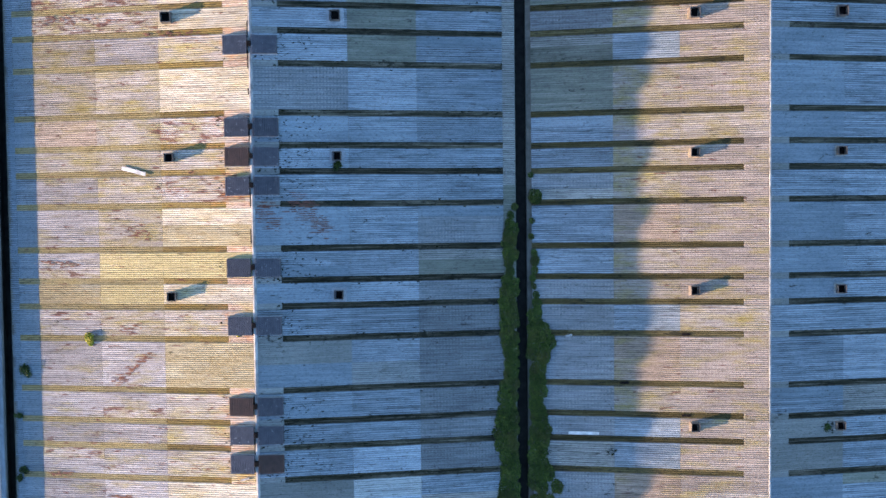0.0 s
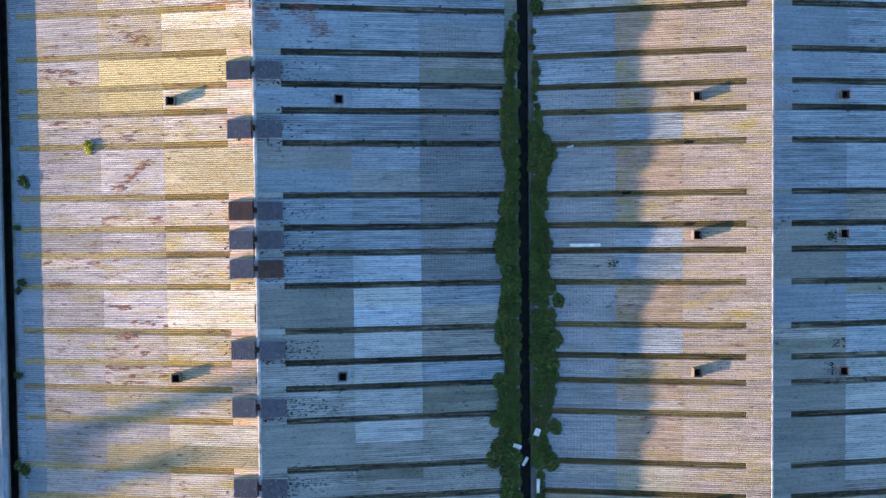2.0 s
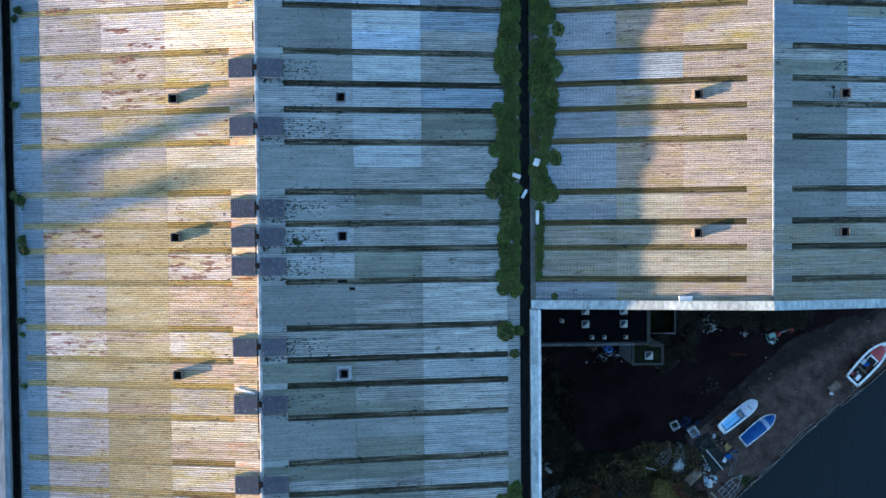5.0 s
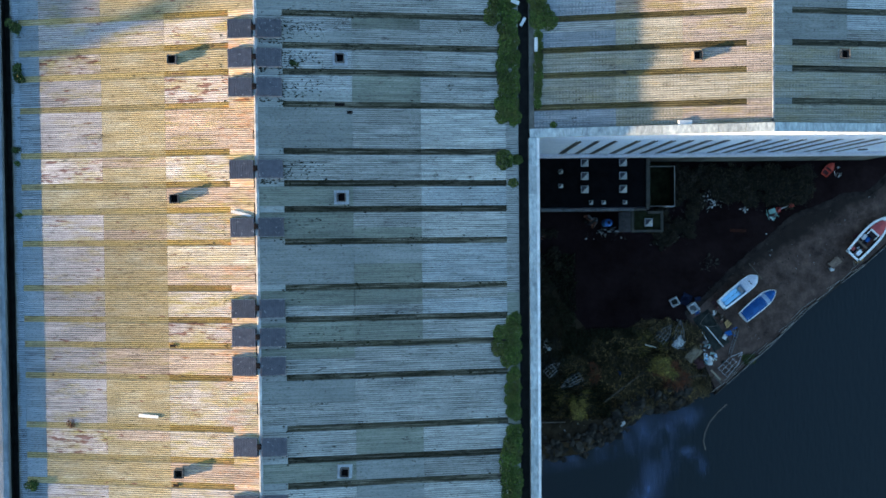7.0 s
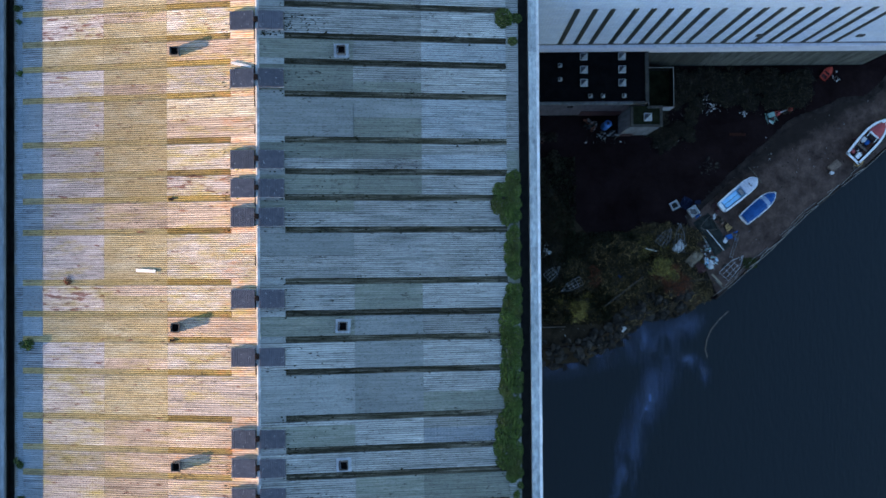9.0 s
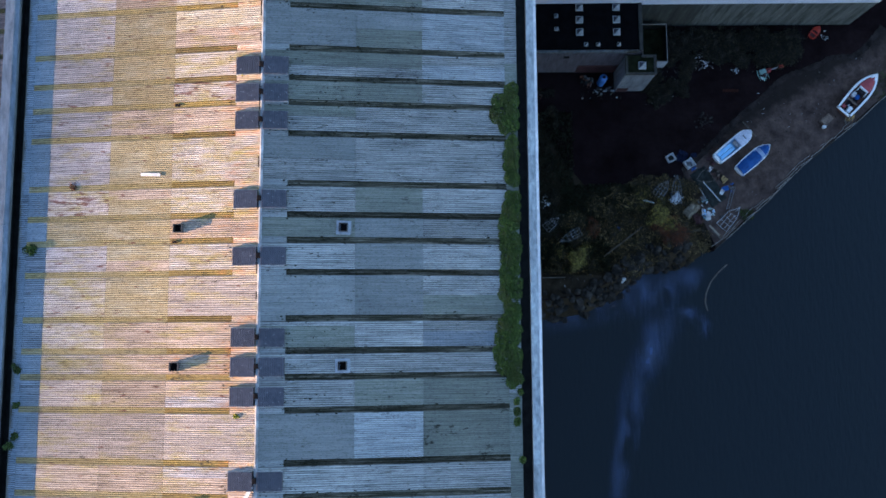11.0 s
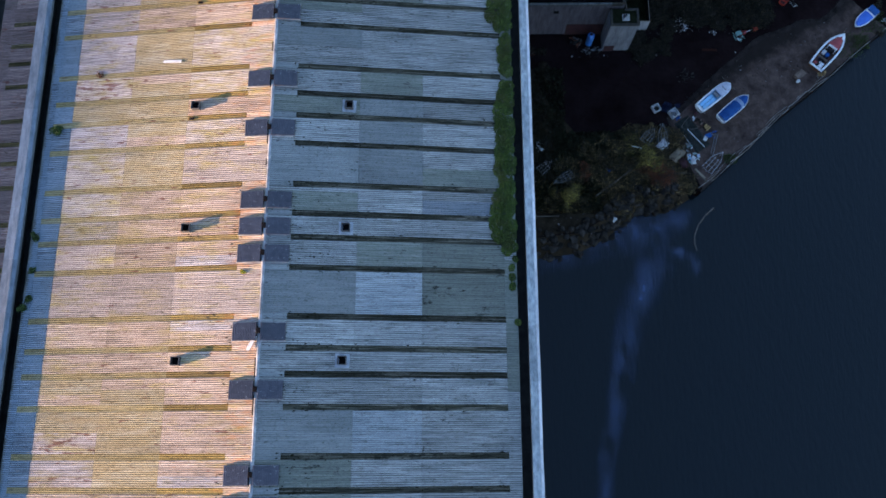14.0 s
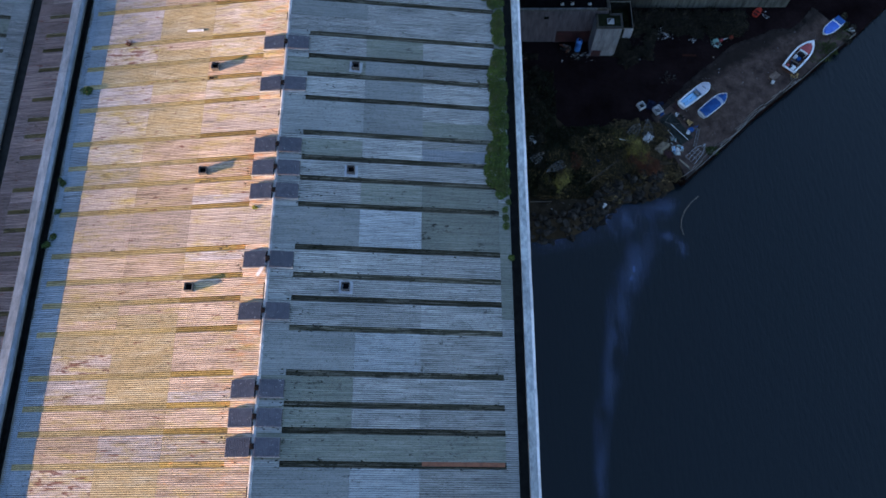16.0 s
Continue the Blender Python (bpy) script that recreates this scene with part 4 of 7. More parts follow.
# ---------------------------------------------------------------- ridge ventilators and roof vents
def ridge_ventilator(material, side):
    """A low ribbed ventilator cover, standing on one side of the ridge."""
    v = thing("ridge_ventilator", "dark ribbed sheet-metal ventilator beside the roof ridge", "ventilator", group="ridge ventilators")
    w, h = 0.93, 0.17
    near = 0.22
    prof = [(near, -0.4), (2.78, -0.75), (2.78, h - 0.3), (near, h + 0.03)]
    part("body", section([(side * x, z) for x, z in prof], -w, w), material, v)
    bm = bmesh.new()
    for k in range(14):
        x = near + 0.03 + k * 0.182
        z = h + 0.03 - 0.129 * (x - near)
        xa, xb = sorted((side * x, side * (x + 0.1)))
        box(bm, xa, -w - 0.03, z - 0.03, xb, w + 0.03, z + 0.05)
    part("cover_ribs", bm, material, v)
    if side > 0:
        part("throat", boxed(-0.21, -0.2, -0.2, 0.21, 0.35, 0.3, bevel=0.03), M_DARKIN, v, "dark throat across the ridge")
    for y in (-w - 0.05, w):
        xa, xb = sorted((side * 0.2, side * 2.82))
        part("apron", boxed(xa, y, -0.42, xb, y + 0.05, -0.1), M_FLASH, v, "grey lead apron")
    return v


proto = {(s, m): ridge_ventilator(m, s) for s in (-1, 1) for m in (M_BOX, M_BOXRUST)}
used = set()


def stand(side, material, y):
    m = pose(RX, y, RZ + 0.1, 0, 0, rng.uniform(-0.6, 0.6))
    if (side, material) in used:
        return copy_thing(proto[side, material], m)
    used.add((side, material))
    proto[side, material].matrix_world = m
    return proto[side, material]


for k in range(-1, 13):
    for s in ((3.0, 0.0, -3.0) if k % 2 else (3.0, -3.0)):
        y = bay(k) + s
        if S_END + 2 < y < N_END - 2:
            rusty = (k, s) in ((1, 0.0), (3, 3.0))
            stand(-1, M_BOXRUST if rusty else M_BOX, y)
            stand(1, M_BOXRUST if (k, s) == (3, -3.0) else M_BOX, y)


def roof_vent():
    """A square upstand vent, open at the top."""
    v = thing("roof_vent", "square dark metal roof vent, open at the top", "vent", group="roof vents")
    bm = bmesh.new()
    for a in ((-0.6, -0.6, 0.6, -0.55), (-0.6, 0.55, 0.6, 0.6), (-0.6, -0.55, -0.55, 0.55), (0.55, -0.55, 0.6, 0.55)):
        box(bm, a[0], a[1], -0.2, a[2], a[3], 0.62)
    part("upstand", bm, M_VENT, v)
    bm = bmesh.new()
    for a in ((-0.63, -0.63, 0.63, -0.545), (-0.63, 0.545, 0.63, 0.63), (-0.63, -0.545, -0.545, 0.545), (0.545, -0.545, 0.63, 0.545)):
        box(bm, a[0], a[1], 0.62, a[2], a[3], 0.70)
    part("rim", bm, M_VENT, v)
    part("damper", boxed(-0.55, -0.55, 0.1, 0.55, 0.55, 0.16), M_DARKIN, v, "dark inside")
    return v


def flash_of(v, fall, wide):
    bm = boxed(-wide, -wide * 0.95, 0, wide, wide * 0.95, 0.03)
    for p in bm.verts:
        p.co.z += -fall * p.co.x + 0.07
    part("flashing", bm, M_APRON if wide > 1 else M_GREY if wide > 0.75 else M_AMBER, v, "pale lead flashing round the vent" if wide > 1 else "")


vents = {}
for key, fall, wide in (("w", -FALL, 0.85), ("e", FALL, 1.04), ("w2", -F2, 0.74), ("e2", F2, 0.8)):
    vents[key] = roof_vent()
    if key != "w":
        flash_of(vents[key], fall, wide)
placed = set()
for k in range(-1, 13):
    for key, x in (("w", RX - 8.72), ("e", RX + 8.68), ("w2", R2 - 7.55), ("e2", R2 + 7.75)):
        if key in "we" and k in (3, 7, 11) or "2" in key and (k > 5) or not S_END + 2 < bay(k) < N_END - 2:
            continue
        z = RZ - FALL * 8.7 if key in "we" else Z2 - F2 * 7.65
        m = pose(x, bay(k) + 0.05, z, 0, 0, rng.uniform(-2, 2)) @ Matrix.Diagonal((0.86, 0.86, 1, 1))
        if key in placed:
            copy_thing(vents[key], m)
        else:
            placed.add(key)
            vents[key].matrix_world = m


# two unseen stacks far to the west, placed for their shadows across the long roof
# unseen building, made up to cast broad shade on the lower west slope
boiler_house = thing("boiler_house", "tall unseen brick block added to shade the long roof", "building")
part("wall", boxed(-249.0, -107.4, 0, -243.0, -101.4, 43.6), M_OXIDE, boiler_house)
part("roof", boxed(-249.3, -107.7, 43.6, -242.7, -101.1, 44.3, bevel=0.1), M_CONC, boiler_house)
for x, y, r, top in ((-251.0, -102.6, 1.05, 48.4), (-251.0, -108.6, 1.0, 46.8)):
    stack = thing("factory_chimney", "tall round brick chimney stack out of view, placed for its shadow", "chimney", pose(x, y, 0))
    bm = bmesh.new()
    bmesh.ops.create_cone(bm, cap_ends=True, segments=24, radius1=r * 1.35, radius2=r, depth=top - 1.0, matrix=Matrix.Translation((0, 0, top / 2 - 0.5)))
    part("shaft", bm, M_OXIDE, stack)
    bm = bmesh.new()
    bmesh.ops.create_cone(bm, cap_ends=True, segments=24, radius1=r * 1.12, radius2=r * 1.12, depth=1.0, matrix=Matrix.Translation((0, 0, top - 0.5)))
    part("collar", bm, M_CONC, stack)


# ---------------------------------------------------------------- plants
def crown(seed, count, size, tall, lobes=5, ragged=False, mat=False):
    """Leaves over a lumpy, broken mound of radius 1, each a small folded blade."""
    r = random.Random(seed)
    heads = [(r.uniform(0, 0.62), r.uniform(0, 2 * math.pi), r.uniform(0.32, 0.55)) for _ in range(lobes)] + [(0, 0, 0.6)]
    if ragged:
        heads = [(r.random() ** 0.5 * 0.85, r.uniform(0, 2 * math.pi), r.uniform(0.16, 0.4)) for _ in range(16)]
    verts, faces = [], []
    for _ in range(count):
        d, a, rad = r.choice(heads)
        p = Vector((r.gauss(0, 1), r.gauss(0, 1), abs(r.gauss(0, 1)) + 0.05)).normalized() * rad * (r.uniform(0.1, 1.5) if ragged else r.uniform(0.45, 1.08) ** 0.6)
        c = Vector((d * math.cos(a) + p.x, d * math.sin(a) + p.y, p.z * tall / 0.6))
        t = Euler((r.uniform(-0.9, 0.9), r.uniform(-0.9, 0.9), r.uniform(0, 6.28))).to_matrix()
        if mat:
            a, d = r.uniform(0, 2 * math.pi), math.sqrt(r.random())
            rim = 0.95 + 0.22 * noise.noise(Vector((2.0 * math.cos(a), 2.0 * math.sin(a), seed * 1.7)))
            c = Vector((d * rim * math.cos(a), d * rim * math.sin(a), 0))
            c.z = tall * (1 - d ** 4) * (0.5 + 0.8 * noise.noise(Vector((c.x * 3.0, c.y * 3.0, seed)))) * r.uniform(0.7, 1.0) + 0.04
        s = size * r.uniform(0.6, 1.4)
        k = len(verts)
        for q in ((-0.5, 0, 0), (0, -0.26, 0.06), (0.55, 0, -0.05), (0, 0.26, 0.06)):
            verts.append(c + t @ Vector(q) * s)
        faces += [(k, k + 1, k + 2), (k, k + 2, k + 3)]
    me = bpy.data.meshes.new("crown")
    me.from_pydata(verts, [], faces)
    return me


def bush_kind(name, label, category, material, count, size, tall, variants, group, seed, ragged=False, mat=False):
    out = []
    for v in range(variants):
        me = crown(seed + v, count, size, tall, 5, ragged, mat)
        me.materials.append(material)
        r = random.Random(seed + 50 + v)
        stems = bmesh.new()
        for _ in range(5):
            a, d = r.uniform(0, 6.28), r.uniform(0.2, 0.6)
            tube(stems, (0, 0, -0.08), (d * math.cos(a), d * math.sin(a), tall * r.uniform(0.4, 0.8)), 0.035, 5)
        sm = bpy.data.meshes.new("stem")
        stems.to_mesh(sm)
        stems.free()
        sm.materials.append(M_BARK)
        out.append((name, label, category, group, me, sm))
    return out


def plant(kind, x, y, z, r, long=1.0):
    name, label, category, group, me, sm = rng.choice(kind)
    b = thing(name, label, category, pose(x, y, z) @ Matrix.Diagonal((r, r * long, r, 1)) @ pose(0, 0, 0, 0, 0, rng.uniform(0, 360)) @ Matrix.Diagonal((1, rng.uniform(0.85, 1.15), rng.uniform(0.8, 1.1), 1)), group)
    c, s = new("crown", me), new("stem", sm)
    c.parent = s.parent = b
    return b


GUTTER = bush_kind("bush", "leafy green bush growing out of the roof gutter", "bush", L_GREEN, 1300, 0.16, 0.8, 6, "gutter bushes", 11, False, True)
LIME = bush_kind("weed", "low yellow-green weed cushion on the roof sheets", "weed", L_LIME, 700, 0.2, 0.65, 2, "roof weeds", 35)
TUFT = bush_kind("weed", "small green weed clump rooted in the roof edge", "weed", L_WEED, 420, 0.24, 0.5, 3, "roof weeds", 31)
SHRUB = bush_kind("shrub", "dark leafless-looking shrub on the waste ground", "shrub", L_DARK, 1700, 0.12, 0.95, 4, "dark shrubs", 41, True)
GOLDEN = bush_kind("shrub", "shrub with yellowing autumn leaves", "shrub", L_YELLOW, 520, 0.085, 1.0, 3, "yellow shrubs", 51, True)
RUSSET = bush_kind("shrub", "low russet autumn shrub", "shrub", L_RUST, 1100, 0.11, 0.6, 3, "russet shrubs", 61, True)
DEAD = bush_kind("shrub", "low dry brown scrub", "shrub", L_DEAD, 1200, 0.11, 0.5, 4, "dry scrub", 71, True)


def reach_at(rows, y):
    for (ya, ra), (yb, rb) in zip(rows, rows[1:]):
        if yb <= y <= ya:
            return ra + (rb - ra) * (ya - y) / (ya - yb)
    return 0.0


EAST = [(1.8, 0.5), (0.8, 1.2), (-0.7, 1.6), (-2.4, 1.9), (-5.1, 1.35), (-6.2, 1.9), (-8.2, 2.3), (-9.8, 2.0), (-11.4, 2.1), (-13.4, 1.8), (-14.9, 1.6), (-17.2, 1.8), (-17.8, 2.6), (-19.4, 2.2), (-22.1, 2.9), (-24.0, 2.7), (-25.9, 2.0), (-29.1, 2.4), (-31.8, 3.0), (-33.8, 2.3), (-34.6, 1.9), (-36.5, 1.9), (-37.6, 3.6), (-39.1, 2.1), (-41.1, 3.6), (-43.2, 2.3), (-44.7, 3.8), (-45.9, 3.9), (-47.1, 2.2), (-48.0, 2.2), (-51.3, 2.7), (-53.2, 2.3), (-54.6, 2.8), (-56.6, 2.7), (-57.2, 0)]
NEXT = [(-3.2, 1.1), (-4.7, 1.5), (-5.6, 0.5), (-6.0, 1.05), (-6.8, 1.0), (-7.4, 0.35), (-7.7, 1.3), (-8.9, 1.55), (-11.0, 1.7), (-12.5, 3.2), (-15.0, 2.1), (-17.0, 2.0), (-17.9, 2.4), (-18.8, 1.5), (-21.1, 2.1), (-22.5, 2.5), (-25.6, 2.0), (-28.6, 3.7), (-31.0, 2.4), (-32.8, 3.6), (-34.4, 2.3), (-36.0, 3.7), (-37.6, 2.5), (-38.8, 3.1), (-40.5, 1.9), (-42.3, 3.4), (-44.0, 1.7), (-46.2, 3.1), (-47.6, 1.5), (-52.0, 1.5), (-55.0, 1.3), (-55.4, 0)]
LATE = [(-78.3, 1.7), (-80.2, 3.8), (-81.9, 2.9), (-83.2, 1.1), (-83.7, 0), (-84.2, 1.7), (-86.2, 2.0), (-88.9, 1.7), (-89.3, 0), (-89.8, 1.7), (-93.5, 2.5), (-97.5, 2.3), (-101.2, 2.6), (-102.7, 1.7), (-104.0, 2.8), (-106.6, 3.4), (-109.6, 2.7), (-110.6, 0.6), (-110.9, 0), (-111.4, 1.1), (-114.3, 1.1), (-114.8, 0)]
for rows, way, edge in ((EAST, -1, 8.0), (LATE, -1, 7.98), (NEXT, 1, 9.08)):
    y = rows[0][0]
    while y > rows[-1][0]:
        w = reach_at(rows, y) - 0.04
        if w > 0.3:
            r = min(max(w * 0.38, 0.4), 0.85) * rng.uniform(0.85, 1.1)
            x = edge + way * max(w - r * 0.9, r * 0.85)
            z = RZ - FALL * (x - RX) if way < 0 else Z2 - F2 * (R2 - x)
            plant(GUTTER, x, y, z + 0.02, r, 1.25)
            if w > 1.5:
                x = edge + way * rng.uniform(0.6, 0.75)
                z = RZ - FALL * (x - RX) if way < 0 else Z2 - F2 * (R2 - x)
                plant(GUTTER, x, y + rng.uniform(-0.3, 0.3), z, rng.uniform(0.6, 0.75), 1.5)
            if w > 2.6:
                x = edge + way * rng.uniform(1.2, 1.45)
                z = RZ - FALL * (x - RX) if way < 0 else Z2 - F2 * (R2 - x)
                plant(GUTTER, x, y + rng.uniform(-0.2, 0.2), z, rng.uniform(0.65, 0.8), 1.4)
        y -= rng.uniform(0.7, 0.95) * (0.9 + 0.25 * w)
for x, y, r in ((9.9, 2.9, 0.85), (9.5, 5.2, 0.35), (6.3, -60.9, 1.15), (7.7, -60.9, 0.6), (7.2, -63.4, 0.55), (9.6, 0.3, 0.35), (9.5, -1.4, 0.4), (7.8, -118.2, 0.4), (11.6, -57.2, 0.4)):
    plant(GUTTER, x, y, (RZ - FALL * (x - RX) if x < 9 else Z2 - F2 * (R2 - x)) + 0.02, r)
for x, y, r in ((-45.2, -15.2, 0.6), (-46.0, -20.1, 0.4), (-45.7, -26.1, 0.4), (-46.0, -46.2, 0.75), (-45.6, -51.7, 0.7), (-45.9, -50.6, 0.5), (-46.3, -36.1, 0.5), (-46.2, -59.4, 0.4), (-46.1, -26.9, 0.4), (-45.1, -95.5, 0.6), (-46.0, -108.4, 0.5), (-46.1, -60.8, 0.35), (-46.0, -66.4, 0.35), (-46.0, -115.4, 0.4), (-46.5, -116.4, 0.45), (-45.9, -112.2, 0.4), (-15.7, -51.0, 0.4), (-11.0, 6.3, 0.45)):
    plant(TUFT, x, y, RZ - FALL * abs(x - RX) + 0.06, r * 1.5)

plant(RUSSET, -40.5, -88.8, RZ - FALL * 20.9, 0.5)
plant(TUFT, 40.2, -21.8, Z2 - F2 * 6.3, 0.55)
for x, y, r in ((-37.8, -11.7, 0.72), (-21.75, -77.1, 0.42), (-21.8, -80.1, 0.45), (-21.3, -11.1, 0.4), (-21.7, -113.2, 0.35), (-21.9, -50.0, 0.4)):
    plant(LIME, x, y, RZ - FALL * abs(x - RX) + 0.04, r)

# waste ground: dark shrubs under the gable, scrub by the shore
r2 = random.Random(5)
for _ in range(80):
    plant(SHRUB, r2.uniform(33.6, 53.0), r2.uniform(-64.4, -60.2), 0.02, r2.uniform(0.9, 1.8))
for _ in range(26):
    plant(SHRUB, r2.uniform(29.8, 36.5), r2.uniform(-71.2, -65.6), 0.02, r2.uniform(0.7, 1.4))
for _ in range(16):
    plant(SHRUB, r2.uniform(13.2, 16.5), r2.uniform(-90, -67), 0.04, r2.uniform(0.7, 1.3))
for _ in range(60):
    plant(DEAD, r2.uniform(16, 30), r2.uniform(-95.5, -85), 0.04, r2.uniform(0.8, 1.6))
for _ in range(70):
    plant(DEAD, r2.uniform(24, 37), r2.uniform(-92.5, -82.5), 0.04, r2.uniform(0.8, 1.7))
for _ in range(6):
    plant(GOLDEN, r2.gauss(31.6, 1.3), r2.gauss(-87.7, 1.1), 0.4, r2.uniform(0.7, 1.1))
for _ in range(7):
    plant(GOLDEN, r2.gauss(29.4, 1.2), r2.gauss(-84.6, 0.9), 0.2, r2.uniform(0.6, 1.0))
for _ in range(5):
    plant(GOLDEN, r2.gauss(19.2, 0.8), r2.gauss(-93.4, 0.8), 0.2, r2.uniform(0.7, 1.1))
for _ in range(22):
    plant(RUSSET, r2.gauss(33.6, 1.2), r2.gauss(-90.4, 0.7), 0.2, r2.uniform(0.8, 1.4))
for _ in range(5):
    plant(RUSSET, r2.gauss(21.6, 0.8), r2.gauss(-89.3, 0.7), 0.1, r2.uniform(0.6, 1.1))
for _ in range(10):
    plant(DEAD, r2.uniform(36.5, 39.2), r2.uniform(-93.2, -90.2), 0.0, r2.uniform(0.5, 0.9))
for _ in range(7):
    plant(SHRUB, r2.uniform(68, 74), r2.uniform(-66.5, -59), 0.1, r2.uniform(0.5, 1.0))


for _ in range(16):
    u = r2.uniform(3.5, len(SHORE) - 1.2)
    n, w = int(u), r2.uniform(0.05, 0.6)
    (ax, ay), (bx, by) = [(P[n][0] + (P[n + 1][0] - P[n][0]) * (u - n), P[n][1] + (P[n + 1][1] - P[n][1]) * (u - n)) for P in (SHORE, OUT)]
    plant(DEAD, ax + (bx - ax) * w, ay + (by - ay) * w, -2.6 * w, r2.uniform(0.5, 0.9))


def sapling(x, y, tall, reach, seed):
    """A slender young tree: tapered trunk, thin limbs, and yellowing leaves in loose clumps."""
    r = random.Random(seed)
    t = thing("tree", "slender young tree with sparse yellow autumn leaves", "tree", pose(x, y, 0.02, 0, 0, r.uniform(0, 360)), "young trees")
    bm, p = bmesh.new(), Vector((0, 0, -0.1))
    spine = [p]
    for k in range(5):
        q = Vector((r.uniform(-0.12, 0.12) * k, r.uniform(-0.12, 0.12) * k, tall * (k + 1) / 5.4))
        tube(bm, p, q, 0.06 - 0.01 * k, 6)
        p = q
        spine.append(q)
    part("trunk", bm, M_BARK, t)
    verts, faces = [], []
    for k in range(13):
        h = r.uniform(0.3, 1.0)
        a, d = r.uniform(0, 6.28), reach * (1.15 - h * 0.75) * r.uniform(0.3, 1.0)
        root = spine[min(int(h * 5), 4)]
        tip = Vector((root.x + d * math.cos(a), root.y + d * math.sin(a), tall * h + 0.2))
        part("limb", tubes([(root, tip)], 0.018), M_BARK, t)
        for _ in range(48):
            u = r.uniform(0.35, 1.1)
            c = root.lerp(tip, u) + Vector((r.gauss(0, 1), r.gauss(0, 1), r.gauss(0, 1))) * 0.2 * reach
            m = Euler((r.uniform(-0.8, 0.8), r.uniform(-0.8, 0.8), r.uniform(0, 6.28))).to_matrix()
            n, s = len(verts), r.uniform(0.09, 0.19)
            verts += [c + m @ Vector(v) * s for v in ((-0.5, 0, 0), (0, -0.3, 0.06), (0.55, 0, -0.05), (0, 0.3, 0.06))]
            faces += [(n, n + 1, n + 2), (n, n + 2, n + 3)]
    me = bpy.data.meshes.new("crown")
    me.from_pydata(verts, [], faces)
    me.materials.append(L_YELLOW)
    new("crown", me).parent = t


for k, (x, y, tall, reach) in enumerate(((18.9, -94.9, 5.2, 1.3), (19.6, -93.9, 4.2, 1.0), (18.4, -94.0, 3.6, 0.9), (31.0, -88.9, 5.2, 1.5), (32.2, -89.3, 4.4, 1.3), (30.4, -87.5, 4.6, 1.2), (31.7, -87.8, 3.8, 1.2))):
    sapling(x, y, tall, reach, 300 + k)


def blades(name, count, spread, material, label, size, seed):
    """Countless blades of grass over the given rectangles, as one object."""
    r = random.Random(seed)
    verts, faces = [], []
    for _ in range(count):
        x0, y0, x1, y1 = r.choice(spread)
        c = Vector((r.uniform(x0, x1), r.uniform(y0, y1), 0.03))
        a, h = r.uniform(0, 6.28), size * r.uniform(0.5, 1.3)
        side, lean = Vector((math.cos(a), math.sin(a), 0)) * h * 0.12, Vector((r.uniform(-1, 1), r.uniform(-1, 1), 1.1)) * h * 0.7
        k = len(verts)
        verts += [c - side, c + side, c + lean]
        faces.append((k, k + 1, k + 2))
    me = bpy.data.meshes.new(name)
    me.from_pydata(verts, [], faces)
    me.materials.append(material)
    return tagged(new(name, me), label, "grass", kind="stuff")


blades("grass", 26000, [(11.5, -95, 19, -72), (17, -92, 30, -83), (12, -96, 24, -92)], L_GRASS, "dark rank grass over the waste ground", 0.55, 3)
blades("dry_grass", 16000, [(13, -96.5, 26, -91), (22, -94.5, 33, -86), (30, -92, 38, -84)], L_DEAD, "dry straw-coloured grass near the shore", 0.5, 4)
blades("kerb_weeds", 3000, [(64, -70.5, 68, -66), (43.5, -88.5, 45.5, -87), (66.6, -68.8, 69.0, -66.4), (68, -66, 72, -62)], L_WEED, "weeds along the quay edge", 0.4, 6)

# rocks down the bank
rock_meshes = []
for k in range(6):
    r = random.Random(90 + k)
    bm = bmesh.new()
    bmesh.ops.create_icosphere(bm, subdivisions=1, radius=1.0)
    for v in bm.verts:
        v.co *= 1 + r.uniform(-0.4, 0.3)
        v.co.z *= 0.62
    me = bpy.data.meshes.new("rock")
    bm.to_mesh(me)
    bm.free()
    me.materials.append(M_ROCK)
    rock_meshes.append(me)
rocks = thing("rock_bank", "bank of dark tumbled shore rocks at the waterline", "rocks")
for k in range(300):
    u = r2.uniform(0, len(SHORE) - 1.3)
    n = int(u)
    w = r2.uniform(-0.45, 1.05)
    a, b = [Vector((P[n][0] + (P[n + 1][0] - P[n][0]) * (u - n), P[n][1] + (P[n + 1][1] - P[n][1]) * (u - n))) for P in (SHORE, OUT)]
    p = a.lerp(b, w)
    ob = piece("rock", r2.choice(rock_meshes), rocks, (p.x, p.y, 0.0 - 2.6 * max(w, 0) + 0.12))
    s = r2.uniform(0.25, 0.95) * (0.6 + 0.4 * r2.random())
    ob.scale = (s, s * r2.uniform(0.7, 1.2), s)
    ob.rotation_euler = (r2.uniform(-0.4, 0.4), r2.uniform(-0.4, 0.4), r2.uniform(0, 6.28))


# ---------------------------------------------------------------- outbuilding
shed = thing("outbuilding", "low outbuilding with black felt roof against the gable", "building")
part("wall", boxed(10.4, -65.75, 0.0, 27.3, -65.45, 8.7), M_SHEDWALL, shed, "grey ribbed sheet wall")
bm = bmesh.new()
x = 10.5
while x < 26.9:
    box(bm, x, -65.81, 3.2, x + 0.12, -65.74, 8.6)
    x += 0.42
part("wall_ribs", bm, M_SHEDWALL, shed)["kind"] = "stuff"
part("wall_base", boxed(19.5, -65.85, 0.0, 25.4, -65.75, 3.0), M_SHEDRED, shed, "dark red painted lower wall")
part("wall", boxed(27.3, -65.75, 0.0, 27.6, -58.8, 8.7), M_SHEDWALL, shed)
